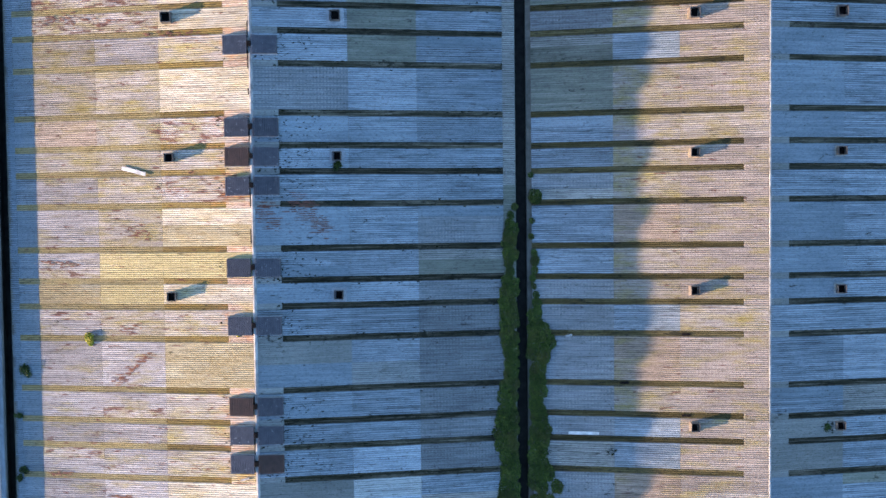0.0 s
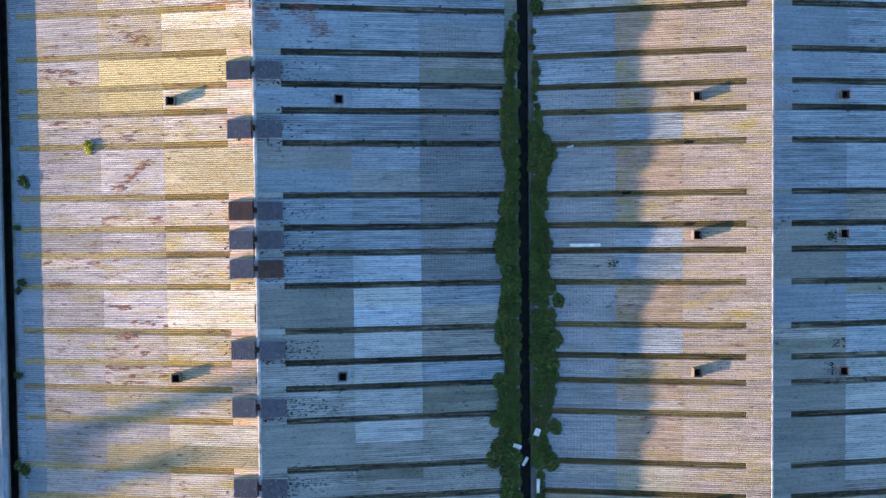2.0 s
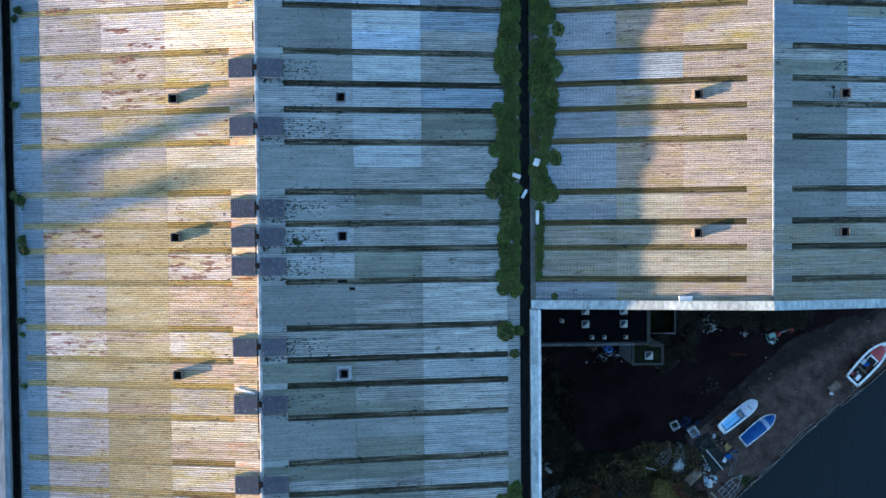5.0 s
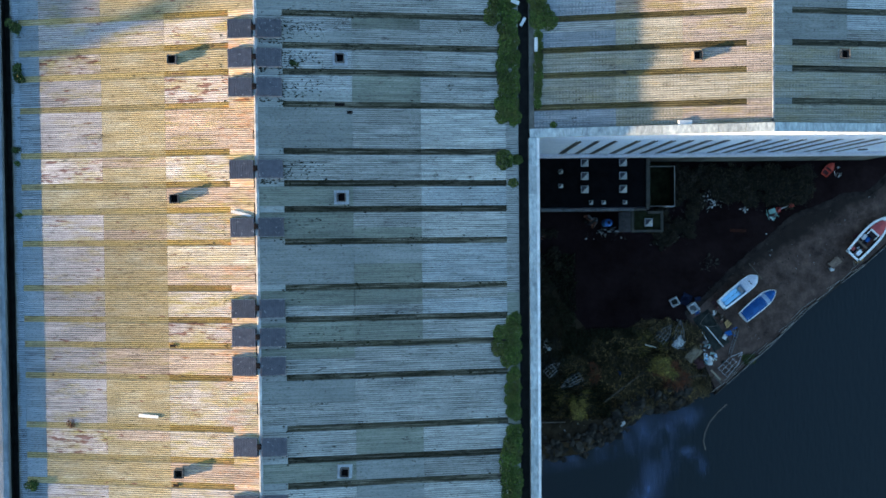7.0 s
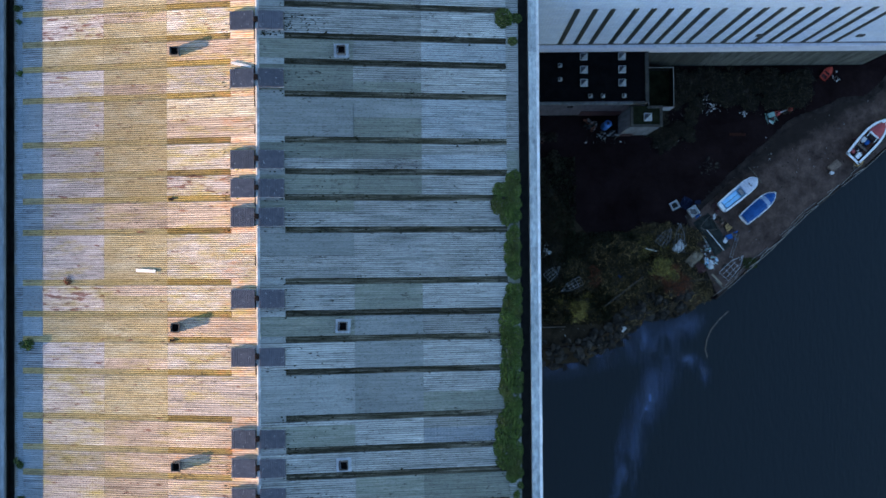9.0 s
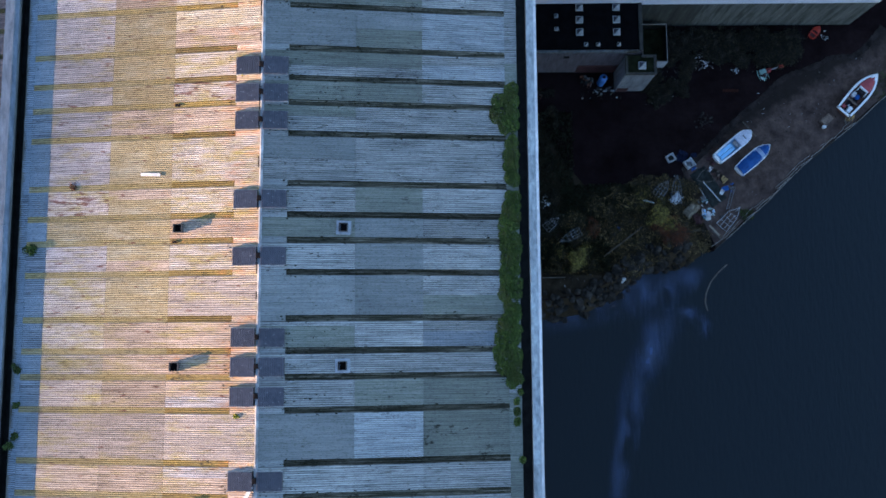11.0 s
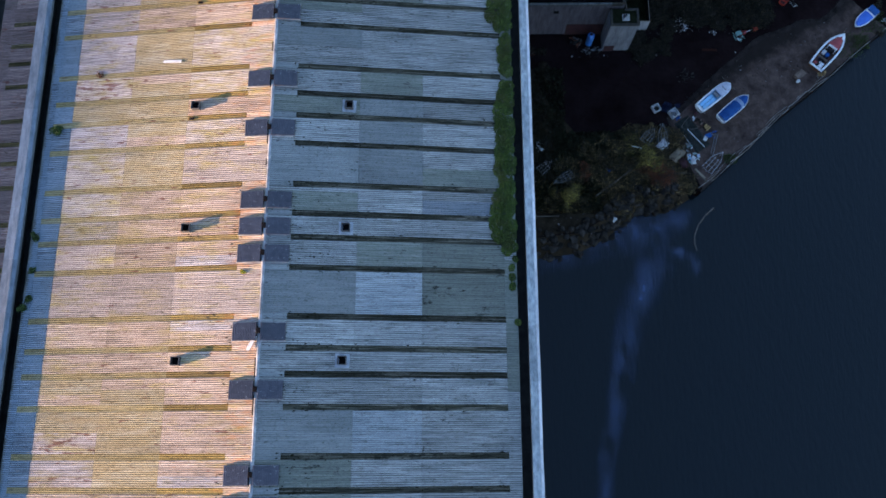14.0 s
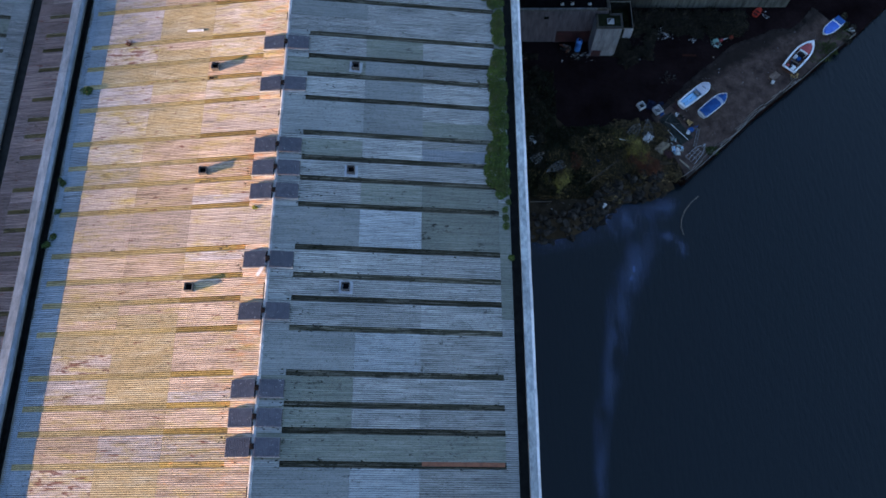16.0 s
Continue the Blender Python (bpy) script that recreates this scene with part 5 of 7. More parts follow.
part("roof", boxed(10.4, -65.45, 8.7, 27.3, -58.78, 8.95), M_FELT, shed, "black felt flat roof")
for a, m in (((10.4, -65.98, 25.5, -65.62), M_EDGE), ((27.18, -65.7, 27.68, -58.78), M_EDGEDARK), ((25.5, -65.95, 27.18, -65.62), M_EDGEDARK)):
    part("roof_edge", boxed(a[0], a[1], 8.6, a[2], a[3], 9.12, bevel=0.03), m, shed, "weathered concrete roof edge")
part("window", boxed(16.9, -65.87, 6.4, 17.7, -65.75, 7.0), M_DARKIN, shed)
part("sign_board", boxed(11.9, -65.87, 7.2, 12.5, -65.75, 8.0), M_OXIDE, shed, "small orange-brown plate")


def skylight(x, y, z, s, owner):
    p = part("skylight", boxed(-s, -s, 0, s, s, 0.2, bevel=0.03), M_FLASH, owner, "pyramid skylight with its lit and shaded panes coloured in")
    p.location = (x, y, z)
    corners = [(sx * s * 0.84, sy * s * 0.84, 0.21) for sx, sy in ((-1, -1), (1, -1), (1, 1), (-1, 1))]
    for k in range(4):
        bm = bmesh.new()
        tip = (0, 0, 0.22 + s * 0.5)
        bm.faces.new([bm.verts.new(q) for q in (corners[k], corners[(k + 1) % 4], tip)])
        # south and east panes pale, the others dark: light and shade by colour
        part("pane", bm, M_SKYL if k < 2 else M_PANESHADE, p)


for x, y in ((18.85, -59.4), (24.05, -59.4), (18.85, -61.2), (24.05, -61.2), (18.85, -63.0), (24.05, -63.0)):
    skylight(x, y, 8.95, 0.5, shed)
for x, y in ((15.6, -60.6), (15.6, -62.5), (19.7, -64.8), (21.4, -64.8), (24.3, -64.8)):
    skylight(x, y, 8.95, 0.27, shed)
lean = thing("lean_to", "boxy lean-to with ribbed grey sheet front", "building")
part("wall", boxed(25.42, -68.75, 0, 29.7, -66.0, 7.8), M_SHED, lean)
bm = bmesh.new()
x = 25.46
while x < 29.6:
    box(bm, x, -68.82, 0.2, x + 0.12, -68.74, 7.75)
    x += 0.36
part("wall_ribs", bm, M_SHED, lean)["kind"] = "stuff"
part("roof", boxed(25.6, -68.6, 7.8, 29.5, -65.99, 7.9), M_MOSSFLOOR, lean, "dark mossy flat roof")
for a in ((25.38, -68.88, 29.78, -68.55), (27.7, -66.35, 29.78, -65.99), (25.38, -68.55, 25.72, -65.99), (29.42, -68.55, 29.78, -66.35)):
    part("roof_edge", boxed(a[0], a[1], 7.7, a[2], a[3], 8.08, bevel=0.02), M_EDGEDARK, lean, "weathered concrete roof edge")
skylight(27.75, -67.55, 7.9, 0.55, lean)
part("red_panel", boxed(25.6, -68.92, 0.05, 27.2, -68.82, 1.6), M_SHEDRED, lean, "dark red panel at the foot")
yard = thing("walled_enclosure", "low walled enclosure with mossy floor", "enclosure")
for a in ((29.22, -65.2, 29.28, -59.45), (32.82, -65.2, 32.88, -59.45), (29.28, -65.2, 32.82, -65.14), (29.28, -59.51, 32.82, -59.45)):
    part("fence_panel", boxed(a[0], a[1], 0, a[2], a[3], 2.8), M_FENCE, yard, "dark sheet fence")
    part("top_rail", boxed(a[0] - 0.005, a[1] - 0.005, 2.8, a[2] + 0.005, a[3] + 0.005, 2.9), M_POLE, yard, "thin pale top rail")
part("gate_panel", boxed(31.4, -65.26, 0.1, 32.9, -65.2, 2.8), M_SHED, yard, "grey sheet gate")
part("floor", boxed(29.34, -65.06, 0.6, 32.8, -58.8, 0.8), M_MOSSFLOOR, yard, "dark mossy floor")

tank = thing("water_tank", "bright blue upright plastic tank", "tank", pose(23.4, -67.5, 0))
bm = bmesh.new()
bmesh.ops.create_cone(bm, cap_ends=True, segments=24, radius1=0.55, radius2=0.55, depth=2.6, matrix=Matrix.Translation((0, 0, 1.3)))
bmesh.ops.create_cone(bm, cap_ends=True, segments=24, radius1=0.52, radius2=0.25, depth=0.25, matrix=Matrix.Translation((0, 0, 2.725)))
part("body", bm, M_TANK, tank)
bm = bmesh.new()
bmesh.ops.create_cone(bm, cap_ends=True, segments=16, radius1=0.22, radius2=0.2, depth=0.12, matrix=Matrix.Translation((0, 0, 2.9)))
part("lid", bm, M_DARK, tank)


# ---------------------------------------------------------------- boats
BOW = [4.5]


def beam_at(u, full):
    """Half breadth along the hull: transom at 0, stem at 1."""
    return full * (0.86 + 0.14 * math.sin(min(u / 0.45, 1) * math.pi / 2)) * (1 - max(0, (u - 0.45) / 0.55) ** BOW[0])


def hull_mesh(length, half, depth, lift, inset=0.0, floor=None, n=21):
    """A hull of stations; with floor, the inner skin down to that height."""
    bm, rows = bmesh.new(), []
    for k in range(n):
        u = math.sin(math.pi / 2 * k / (n - 1))
        b = max(beam_at(u, half) - inset, 0.02)
        x = (u - 0.5) * length * (1 if not inset else 1 - inset / length * 2)
        top = lift + depth + 0.25 * depth * max(0, u - 0.4) ** 1.5
        keel = lift + 0.1 * depth + depth * 0.8 * max(0, (u - 0.72) / 0.28) ** 2
        if floor is None:
            rows.append([(x, -b, top), (x, -b * 0.8, keel + depth * 0.3), (x, 0, keel), (x, b * 0.8, keel + depth * 0.3), (x, b, top)])
        else:
            rows.append([(x, -b, top), (x, -b * 0.92, floor), (x, 0, floor - 0.02), (x, b * 0.92, floor), (x, b, top)])
    vs = [[bm.verts.new(p) for p in row] for row in rows]
    for k in range(n - 1):
        for j in range(4):
            f = (vs[k][j], vs[k][j + 1], vs[k + 1][j + 1], vs[k + 1][j])
            bm.faces.new(f if floor is None else f[::-1])
    bm.faces.new(vs[0][::-1] if floor is None else vs[0])
    return bm


def gunwale_mesh(length, half, depth, lift, wide, high=0.06, n=21, u0=0.0, u1=1.0):
    bm = bmesh.new()
    for s in (-1, 1):
        last = None
        for k in range(n):
            u = u0 + (u1 - u0) * math.sin(math.pi / 2 * k / (n - 1))
            b = beam_at(u, half)
            x, top = (u - 0.5) * length, lift + depth + 0.25 * depth * max(0, u - 0.4) ** 1.5
            ring = [bm.verts.new((x, s * y, z)) for y, z in ((b + 0.03, top - 0.03), (b + 0.03, top + high), (max(b - wide, 0), top + high), (max(b - wide, 0), top - 0.03))]
            if last:
                for j in range(4):
                    f = (last[j], last[(j + 1) % 4], ring[(j + 1) % 4], ring[j])
                    bm.faces.new(f if s < 0 else f[::-1])
            last = ring
    return box(bm, -length / 2 - 0.03, -half * 0.88, lift + depth - 0.05, -length / 2 + wide, half * 0.88, lift + depth + high)


def deck_mesh(length, half, depth, lift, u0, u1, rise=0.08, inset=0.06, n=9, crown_height=0.1):
    """A cambered sheet over part of the hull, with a skirt."""
    bm, rows = bmesh.new(), []
    for k in range(n):
        u = u0 + (u1 - u0) * math.sin(math.pi / 2 * k / (n - 1))
        b, x = max(beam_at(u, half) - inset, 0.01), (u - 0.5) * length
        top = lift + depth + 0.25 * depth * max(0, u - 0.4) ** 1.5
        rows.append([bm.verts.new((x, b * v, top + (rise + crown_height * (1 - v * v) if abs(v) < 1.01 else 0))) for v in (-1, -0.5, 0, 0.5, 1)])
    for k in range(n - 1):
        for j in range(4):
            bm.faces.new((rows[k][j], rows[k + 1][j], rows[k + 1][j + 1], rows[k][j + 1]))
    out = bmesh.ops.extrude_face_region(bm, geom=bm.faces[:])
    for v in out["geom"]:
        if isinstance(v, bmesh.types.BMVert):
            v.co.z -= 0.06
    bmesh.ops.recalc_face_normals(bm, faces=bm.faces[:])
    return bm


def cradle(boat, length, half, lift):
    for x in (-0.28 * length, 0.18 * length):
        bm = boxed(x - 0.12, -half * 0.8, 0, x + 0.12, half * 0.8, lift + 0.1)
        box(bm, x - 0.1, -half * 0.8, 0, x + 0.1, -half * 0.7, lift + 0.42)
        box(bm, x - 0.1, half * 0.7, 0, x + 0.1, half * 0.8, lift + 0.42)
        part("cradle", bm, M_TIMBER, boat, "timber cradle")


def lying(stern, bow, z=0.1):
    d = Vector(bow) - Vector(stern)
    c = (Vector(bow) + Vector(stern)) / 2
    return pose(c.x, c.y, z, 0, 0, math.degrees(math.atan2(d.y, d.x))), d.length


BOW[0] = 6.5
m, L = lying((40.0, -79.7), (45.3, -75.4))
b1 = thing("motorboat", "white cabin motorboat with pale blue cockpit, laid up ashore", "boat", m)
part("hull", hull_mesh(L, 0.98, 0.85, 0.4), M_WHITE, b1)
part("cockpit", hull_mesh(L * 0.98, 0.98, 0.85, 0.4, inset=0.2, floor=0.75), M_LINER, b1, "pale blue cockpit lining")
part("gunwale", gunwale_mesh(L, 0.98, 0.85, 0.4, 0.22), M_WHITE, b1)
part("foredeck", deck_mesh(L, 0.98, 0.85, 0.4, 0.6, 0.985), M_GELDULL, b1, "dulled grey-white foredeck")
part("windscreen", boxed(0.085 * L, -0.72, 1.3, 0.105 * L, 0.72, 1.62, bevel=0.02), M_HAZE, b1, "low hazed windscreen")
part("helm_recess", boxed(0.0 * L, -0.5, 1.25, 0.075 * L, 0.5, 1.5, bevel=0.05), M_STEEL, b1, "dull helm and seat")
for y in (-0.31, 0.31):
    part("bench_cover", boxed(-0.4 * L, y - 0.28, 1.02, -0.02 * L, y + 0.28, 1.1, bevel=0.02), M_LINER, b1)
for y in (-0.2, 0.2):
    part("hatch_slot", boxed(0.27 * L, y - 0.14, 1.53, 0.29 * L, y + 0.14, 1.56), M_DARK, b1)
part("cockpit_seam", boxed(-0.4 * L, -0.03, 0.9, -0.02 * L, 0.03, 1.0), M_DARK, b1)
part("transom_well", boxed(-0.49 * L, -0.72, 0.95, -0.43 * L, 0.72, 1.22, bevel=0.03), M_WHITE, b1)
cradle(b1, L, 0.98, 0.4)

BOW[0] = 4.0
m, L = lying((43.2, -81.5), (47.95, -77.5))
b2 = thing("motorboat", "white motorboat under a fitted dark blue cover", "boat", m)
part("hull", hull_mesh(L, 1.02, 0.85, 0.4), M_WHITE, b2)
part("gunwale", gunwale_mesh(L, 1.02, 0.85, 0.4, 0.1), M_WHITE, b2)
part("cover", deck_mesh(L, 1.02, 0.85, 0.4, 0.03, 0.64, rise=0.06, inset=0.09, crown_height=0.28), M_BLUE, b2, "dark blue canvas cover")
part("bow_cover", deck_mesh(L, 1.02, 0.85, 0.4, 0.70, 0.95, rise=0.06, inset=0.1, crown_height=0.2), M_BLUE, b2)
part("windscreen", deck_mesh(L, 1.02, 0.85, 0.4, 0.61, 0.74, rise=0.12, inset=0.2, crown_height=0.2, n=5), M_HAZE, b2, "hazy windscreen")
rail = [(Vector(((u - 0.5) * L, s * beam_at(u, 0.96), 1.55)), Vector(((u + 0.1 - 0.5) * L, s * beam_at(min(u + 0.1, 1), 0.96), 1.58))) for s in (-1, 1) for u in (0.7, 0.8, 0.9)]
part("bow_rail", tubes(rail, 0.025), M_STEEL, b2)
cradle(b2, L, 1.02, 0.4)

BOW[0] = 2.7
m, L = lying((59.1, -72.7), (64.5, -66.9))
b3 = thing("open_boat", "white open fishing boat with red foredeck on chocks", "boat", m)
part("hull", hull_mesh(L, 1.38, 0.95, 0.35), M_HULLRED, b3, "rust-red painted hull")
part("inside", hull_mesh(L * 0.98, 1.38, 0.95, 0.35, inset=0.26, floor=0.6), M_DARK, b3, "dark cluttered inside")
part("gunwale", gunwale_mesh(L, 1.38, 0.95, 0.35, 0.27, high=0.1), M_WHITE, b3, "white gunwale")
part("bow_deck", deck_mesh(L, 1.38, 0.95, 0.35, 0.86, 0.985, inset=0.05, rise=0.09), M_WHITE, b3, "white bow deck")
part("foredeck", deck_mesh(L, 1.38, 0.95, 0.35, 0.60, 0.9, inset=0.36, rise=0.1), M_RDECK, b3, "faded red foredeck")
part("console", boxed(0.0 * L, -0.5, 0.6, 0.07 * L, 0.55, 1.45, bevel=0.06), M_DARK, b3)
part("windscreen", boxed(0.075 * L, -0.75, 1.3, 0.1 * L, 0.75, 1.62, bevel=0.005), M_WHITE, b3, "white windscreen frame")
for y in (-0.72, 0.66):
    part("screen_side", boxed(-0.02 * L, y, 1.3, 0.075 * L, y + 0.06, 1.55), M_WHITE, b3)
part("locker", boxed(-0.42 * L, -0.78, 0.6, -0.3 * L, -0.15, 1.1, bevel=0.05), M_WHITE, b3, "white locker")
part("seat", boxed(-0.12 * L, 0.25, 0.6, -0.02 * L, 0.8, 1.1, bevel=0.06), M_PLASTIC, b3)
part("thwart", boxed(-0.22 * L, -0.95, 0.95, -0.18 * L, 0.95, 1.02, bevel=0.01), M_TABLE, b3)
bundle = bmesh.new()
bmesh.ops.create_icosphere(bundle, subdivisions=2, radius=0.42, matrix=Matrix.Translation((-0.06 * L, -0.15, 0.8)) @ Matrix.Diagonal((1.1, 0.9, 0.6, 1)))
part("cloth", bundle, M_BLUE, b3, "blue bundled cloth")
part("fish_box", boxed(-0.4 * L, 0.25, 0.6, -0.33 * L, 0.75, 0.95, bevel=0.03), M_RDECK, b3)
rb = random.Random(44)
for k in range(16):
    bm = boxed(-rb.uniform(0.08, 0.3), -rb.uniform(0.05, 0.15), 0, rb.uniform(0.08, 0.3), rb.uniform(0.05, 0.15), rb.uniform(0.1, 0.3), bevel=0.02)
    bmesh.ops.transform(bm, matrix=pose(rb.uniform(-0.42, 0.02) * L, rb.uniform(-0.8, 0.8), 0.6, 0, 0, rb.uniform(0, 180)), verts=bm.verts[:])
    part("gear", bm, rb.choice((M_PLASTIC, M_STEEL, M_DARK, M_BLUE, M_TIMBER, M_RDECK)), b3)
cradle(b3, L, 1.38, 0.35)

m, L = lying((70.3, -62.2), (66.5, -65.4))
b4 = thing("dinghy", "small boat under a bright blue cover with outboard", "boat", m)
part("hull", hull_mesh(L, 0.95, 0.7, 0.35), M_WHITE, b4)
part("gunwale", gunwale_mesh(L, 0.95, 0.7, 0.35, 0.1), M_WHITE, b4)
part("cover", deck_mesh(L, 0.95, 0.7, 0.35, 0.2, 0.93, rise=0.05, inset=0.06, crown_height=0.2), M_BRIGHT, b4, "bright blue cover")
part("canopy", boxed(-0.5 * L, -0.85, 1.3, -0.24 * L, 0.85, 1.38, bevel=0.03), M_BLUE, b4, "darker blue canopy")
part("canopy_edge", boxed(-0.24 * L, -0.85, 1.2, -0.2 * L, 0.85, 1.34), M_WHITE, b4)
bm = boxed(-0.46 * L, -0.8, 0.9, -0.44 * L, -0.75, 1.31)
box(bm, -0.46 * L, 0.75, 0.9, -0.44 * L, 0.8, 1.31)
part("canopy_post", bm, M_STEEL, b4)
cradle(b4, L, 0.95, 0.35)

m, L = lying((55.5, -60.6), (56.7, -59.2), 0.05)
b5 = thing("dinghy", "little orange dinghy among the weeds", "boat", m)
part("hull", hull_mesh(2.2, 0.58, 0.4, 0.05), M_ORANGE, b5)
part("inside", hull_mesh(2.15, 0.58, 0.4, 0.05, inset=0.1, floor=0.2), M_SHEDRED, b5, "dark red inside")
part("gunwale", gunwale_mesh(2.2, 0.58, 0.4, 0.05, 0.1), M_ORANGE, b5)
part("bow_deck", deck_mesh(2.2, 0.58, 0.4, 0.05, 0.55, 0.97, rise=0.03, inset=0.05), M_ORANGE, b5)
part("thwart", boxed(-0.35, -0.45, 0.34, -0.15, 0.45, 0.38), M_ORANGE, b5)


# ---------------------------------------------------------------- trailers, crates and scrap on the quay
def boat_trailer(label, m, length=3.6, wide=1.3, metal=M_GALV):
    """An A-shaped tube frame with cross bars and two wheels."""
    t = thing("boat_trailer", label, "trailer", m, "boat trailers")
    z, a, b, n = 0.45, -length * 0.5, length * 0.1, length * 0.5
    aft, fore = wide * 0.54, wide * 0.46
    part("frame", tubes([((a, s * aft, z), (b, s * fore, z)) for s in (-1, 1)] + [((b, s * fore, z), (n, 0, z)) for s in (-1, 1)], 0.036), metal, t)
    for s in (-1, 1):
        part("bunk_rail", tubes([((a + 0.15, s * wide * 0.2, z + 0.08), (b + 0.2, s * wide * 0.17, z + 0.08))], 0.032), metal, t)
    for u in (0.0, 0.36, 0.68, 1.0):
        x, h = a + (b - a) * u, aft + (fore - aft) * u
        part("cross_bar", tubes([((x, -h, z + 0.02), (x, h, z + 0.02))], 0.03), metal, t)
    part("keel_roller", tubes([((a + 0.1, -0.12, z + 0.12), (a + 0.1, 0.12, z + 0.12))], 0.06), M_DARK, t)
    part("winch_post", tubes([((n - 0.5, 0, z), (n - 0.55, 0, z + 0.5)), ((n - 0.9, 0, z + 0.02), (n, 0, z + 0.02))], 0.035), metal, t)
    part("prop_stand", tubes([((length * 0.46, 0, 0.0), (length * 0.46, 0, z))], 0.04), metal, t)
    for s in (-1, 1):
        bm = bmesh.new()
        bmesh.ops.create_cone(bm, cap_ends=True, segments=16, radius1=0.3, radius2=0.3, depth=0.2, matrix=Matrix.Translation((a + 0.3 * length, s * (wide / 2 + 0.14), 0.3)) @ Matrix.Rotation(math.pi / 2, 4, "X"))
        w = part("wheel", bm, M_TYRE, t)
    return t


boat_trailer("empty galvanised boat trailer frame on the quay", pose(42.0, -88.2, 0.1, 0, 0, 46.6), 4.2, 1.72)
boat_trailer("old trailer frame lying in the grass", pose(15.6, -88.9, 0.03, 0, 0, 40), 2.6, 1.3, M_STEEL)
boat_trailer("rusting trailer frame lying in the grass", pose(18.2, -90.9, 0.03, 0, 0, 208), 3.4, 1.2, M_STEEL)


def bare_branches(label, x, y, z, turn, length, seed, lean=0.12):
    """A fallen leafless limb: a bent stem that forks again and again."""
    r = random.Random(seed)
    t = thing("dead_tree", label, "tree", pose(x, y, z, 0, 0, turn))
    stem, twigs = bmesh.new(), bmesh.new()

    def grow(p, way, size, radius, depth):
        q = p
        for _ in range(3):
            way = (way + Vector((r.uniform(-0.35, 0.35), r.uniform(-0.35, 0.35), r.uniform(-0.1, 0.12)))).normalized()
            n = q + way * size / 3
            n.z = max(n.z, 0.05)
            tube(stem if depth == 0 else twigs, q, n, radius, 5)
            q, radius = n, radius * 0.85
            if depth < 3:
                side = Vector((way.y, -way.x, r.uniform(0, 0.3))) * r.choice((-1, 1))
                grow(q, (way + side * r.uniform(0.5, 1.1)).normalized(), size * r.uniform(0.4, 0.6), radius * 0.7, depth + 1)
    grow(Vector((0, 0, 0.3)), Vector((1, 0, lean)), length, 0.038, 0)
    part("stem", stem, M_TIMBER, t)
    part("brush", twigs, M_TIMBER, t)
    return t


boat_trailer("narrow galvanised trailer frame among the scrub", pose(32.1, -83.8, 0.05, 0, 0, 52), 2.9, 1.5, M_STEEL)
boat_trailer("long galvanised trailer frame beside a white sheet", pose(34.2, -83.9, 0.05, 0, 0, 86), 4.2, 1.4, M_STEEL)
bare_branches("leafless grey brushwood at the quay corner", 38.3, -90.2, 0.05, 150, 2.6, 8)


def crate(x, y, z, turn, s, label, material):
    c = thing("crate", label, "crate", pose(x, y, z, 0, 0, turn), "crates")
    bm = bmesh.new()
    for a in ((-s, -s, s, -s + 0.08), (-s, s - 0.08, s, s), (-s, -s + 0.08, -s + 0.08, s - 0.08), (s - 0.08, -s + 0.08, s, s - 0.08)):
        box(bm, a[0], a[1], 0.08, a[2], a[3], 0.75)
    part("sides", bm, material, c)
    part("base", boxed(-s + 0.02, -s + 0.02, 0.0, s - 0.02, s - 0.02, 0.2), material, c)
    return c


c1 = crate(33.5, -79.2, 0.02, 28, 0.58, "white plastic tub with dark rags in it", M_PLASTIC)
c2 = crate(36.2, -80.1, 0.12, 32, 0.66, "white plastic tub standing on the quay", M_PLASTIC)


def heap(name, label, category, x, y, z, r, tall, material, seed):
    """A crumpled sheet: folds of several sizes over a low mound."""
    rr = random.Random(seed)
    shift = Vector((seed * 7.3, seed * 3.1, 0))
    bm = bmesh.new()
    bmesh.ops.create_grid(bm, x_segments=14, y_segments=14, size=1.0)
    for v in bm.verts:
        d = min(v.co.length, 1.4)
        fold = noise.noise(v.co * 1.7 + shift) * 0.5 + abs(noise.noise(v.co * 3.6 + shift)) * 0.7
        v.co.x += 0.3 * noise.noise(v.co * 1.3 + shift * 2)
        v.co.y += 0.3 * noise.noise(v.co * 1.3 - shift * 2)
        v.co.z = max(0.02, (1 - d * 0.75) * 0.6 + fold * 0.6 * (1.2 - d * 0.5))
    out = bmesh.ops.extrude_face_region(bm, geom=bm.faces[:])
    for v in out["geom"]:
        if isinstance(v, bmesh.types.BMVert):
            v.co.z += 0.05
    bmesh.ops.recalc_face_normals(bm, faces=bm.faces[:])
    bmesh.ops.transform(bm, matrix=pose(x, y, z, 0, 0, rr.uniform(0, 180)) @ Matrix.Diagonal((r, r * rr.uniform(0.55, 0.85), tall, 1)), verts=bm.verts[:])
    return tagged(part(name, bm, material), label, category)


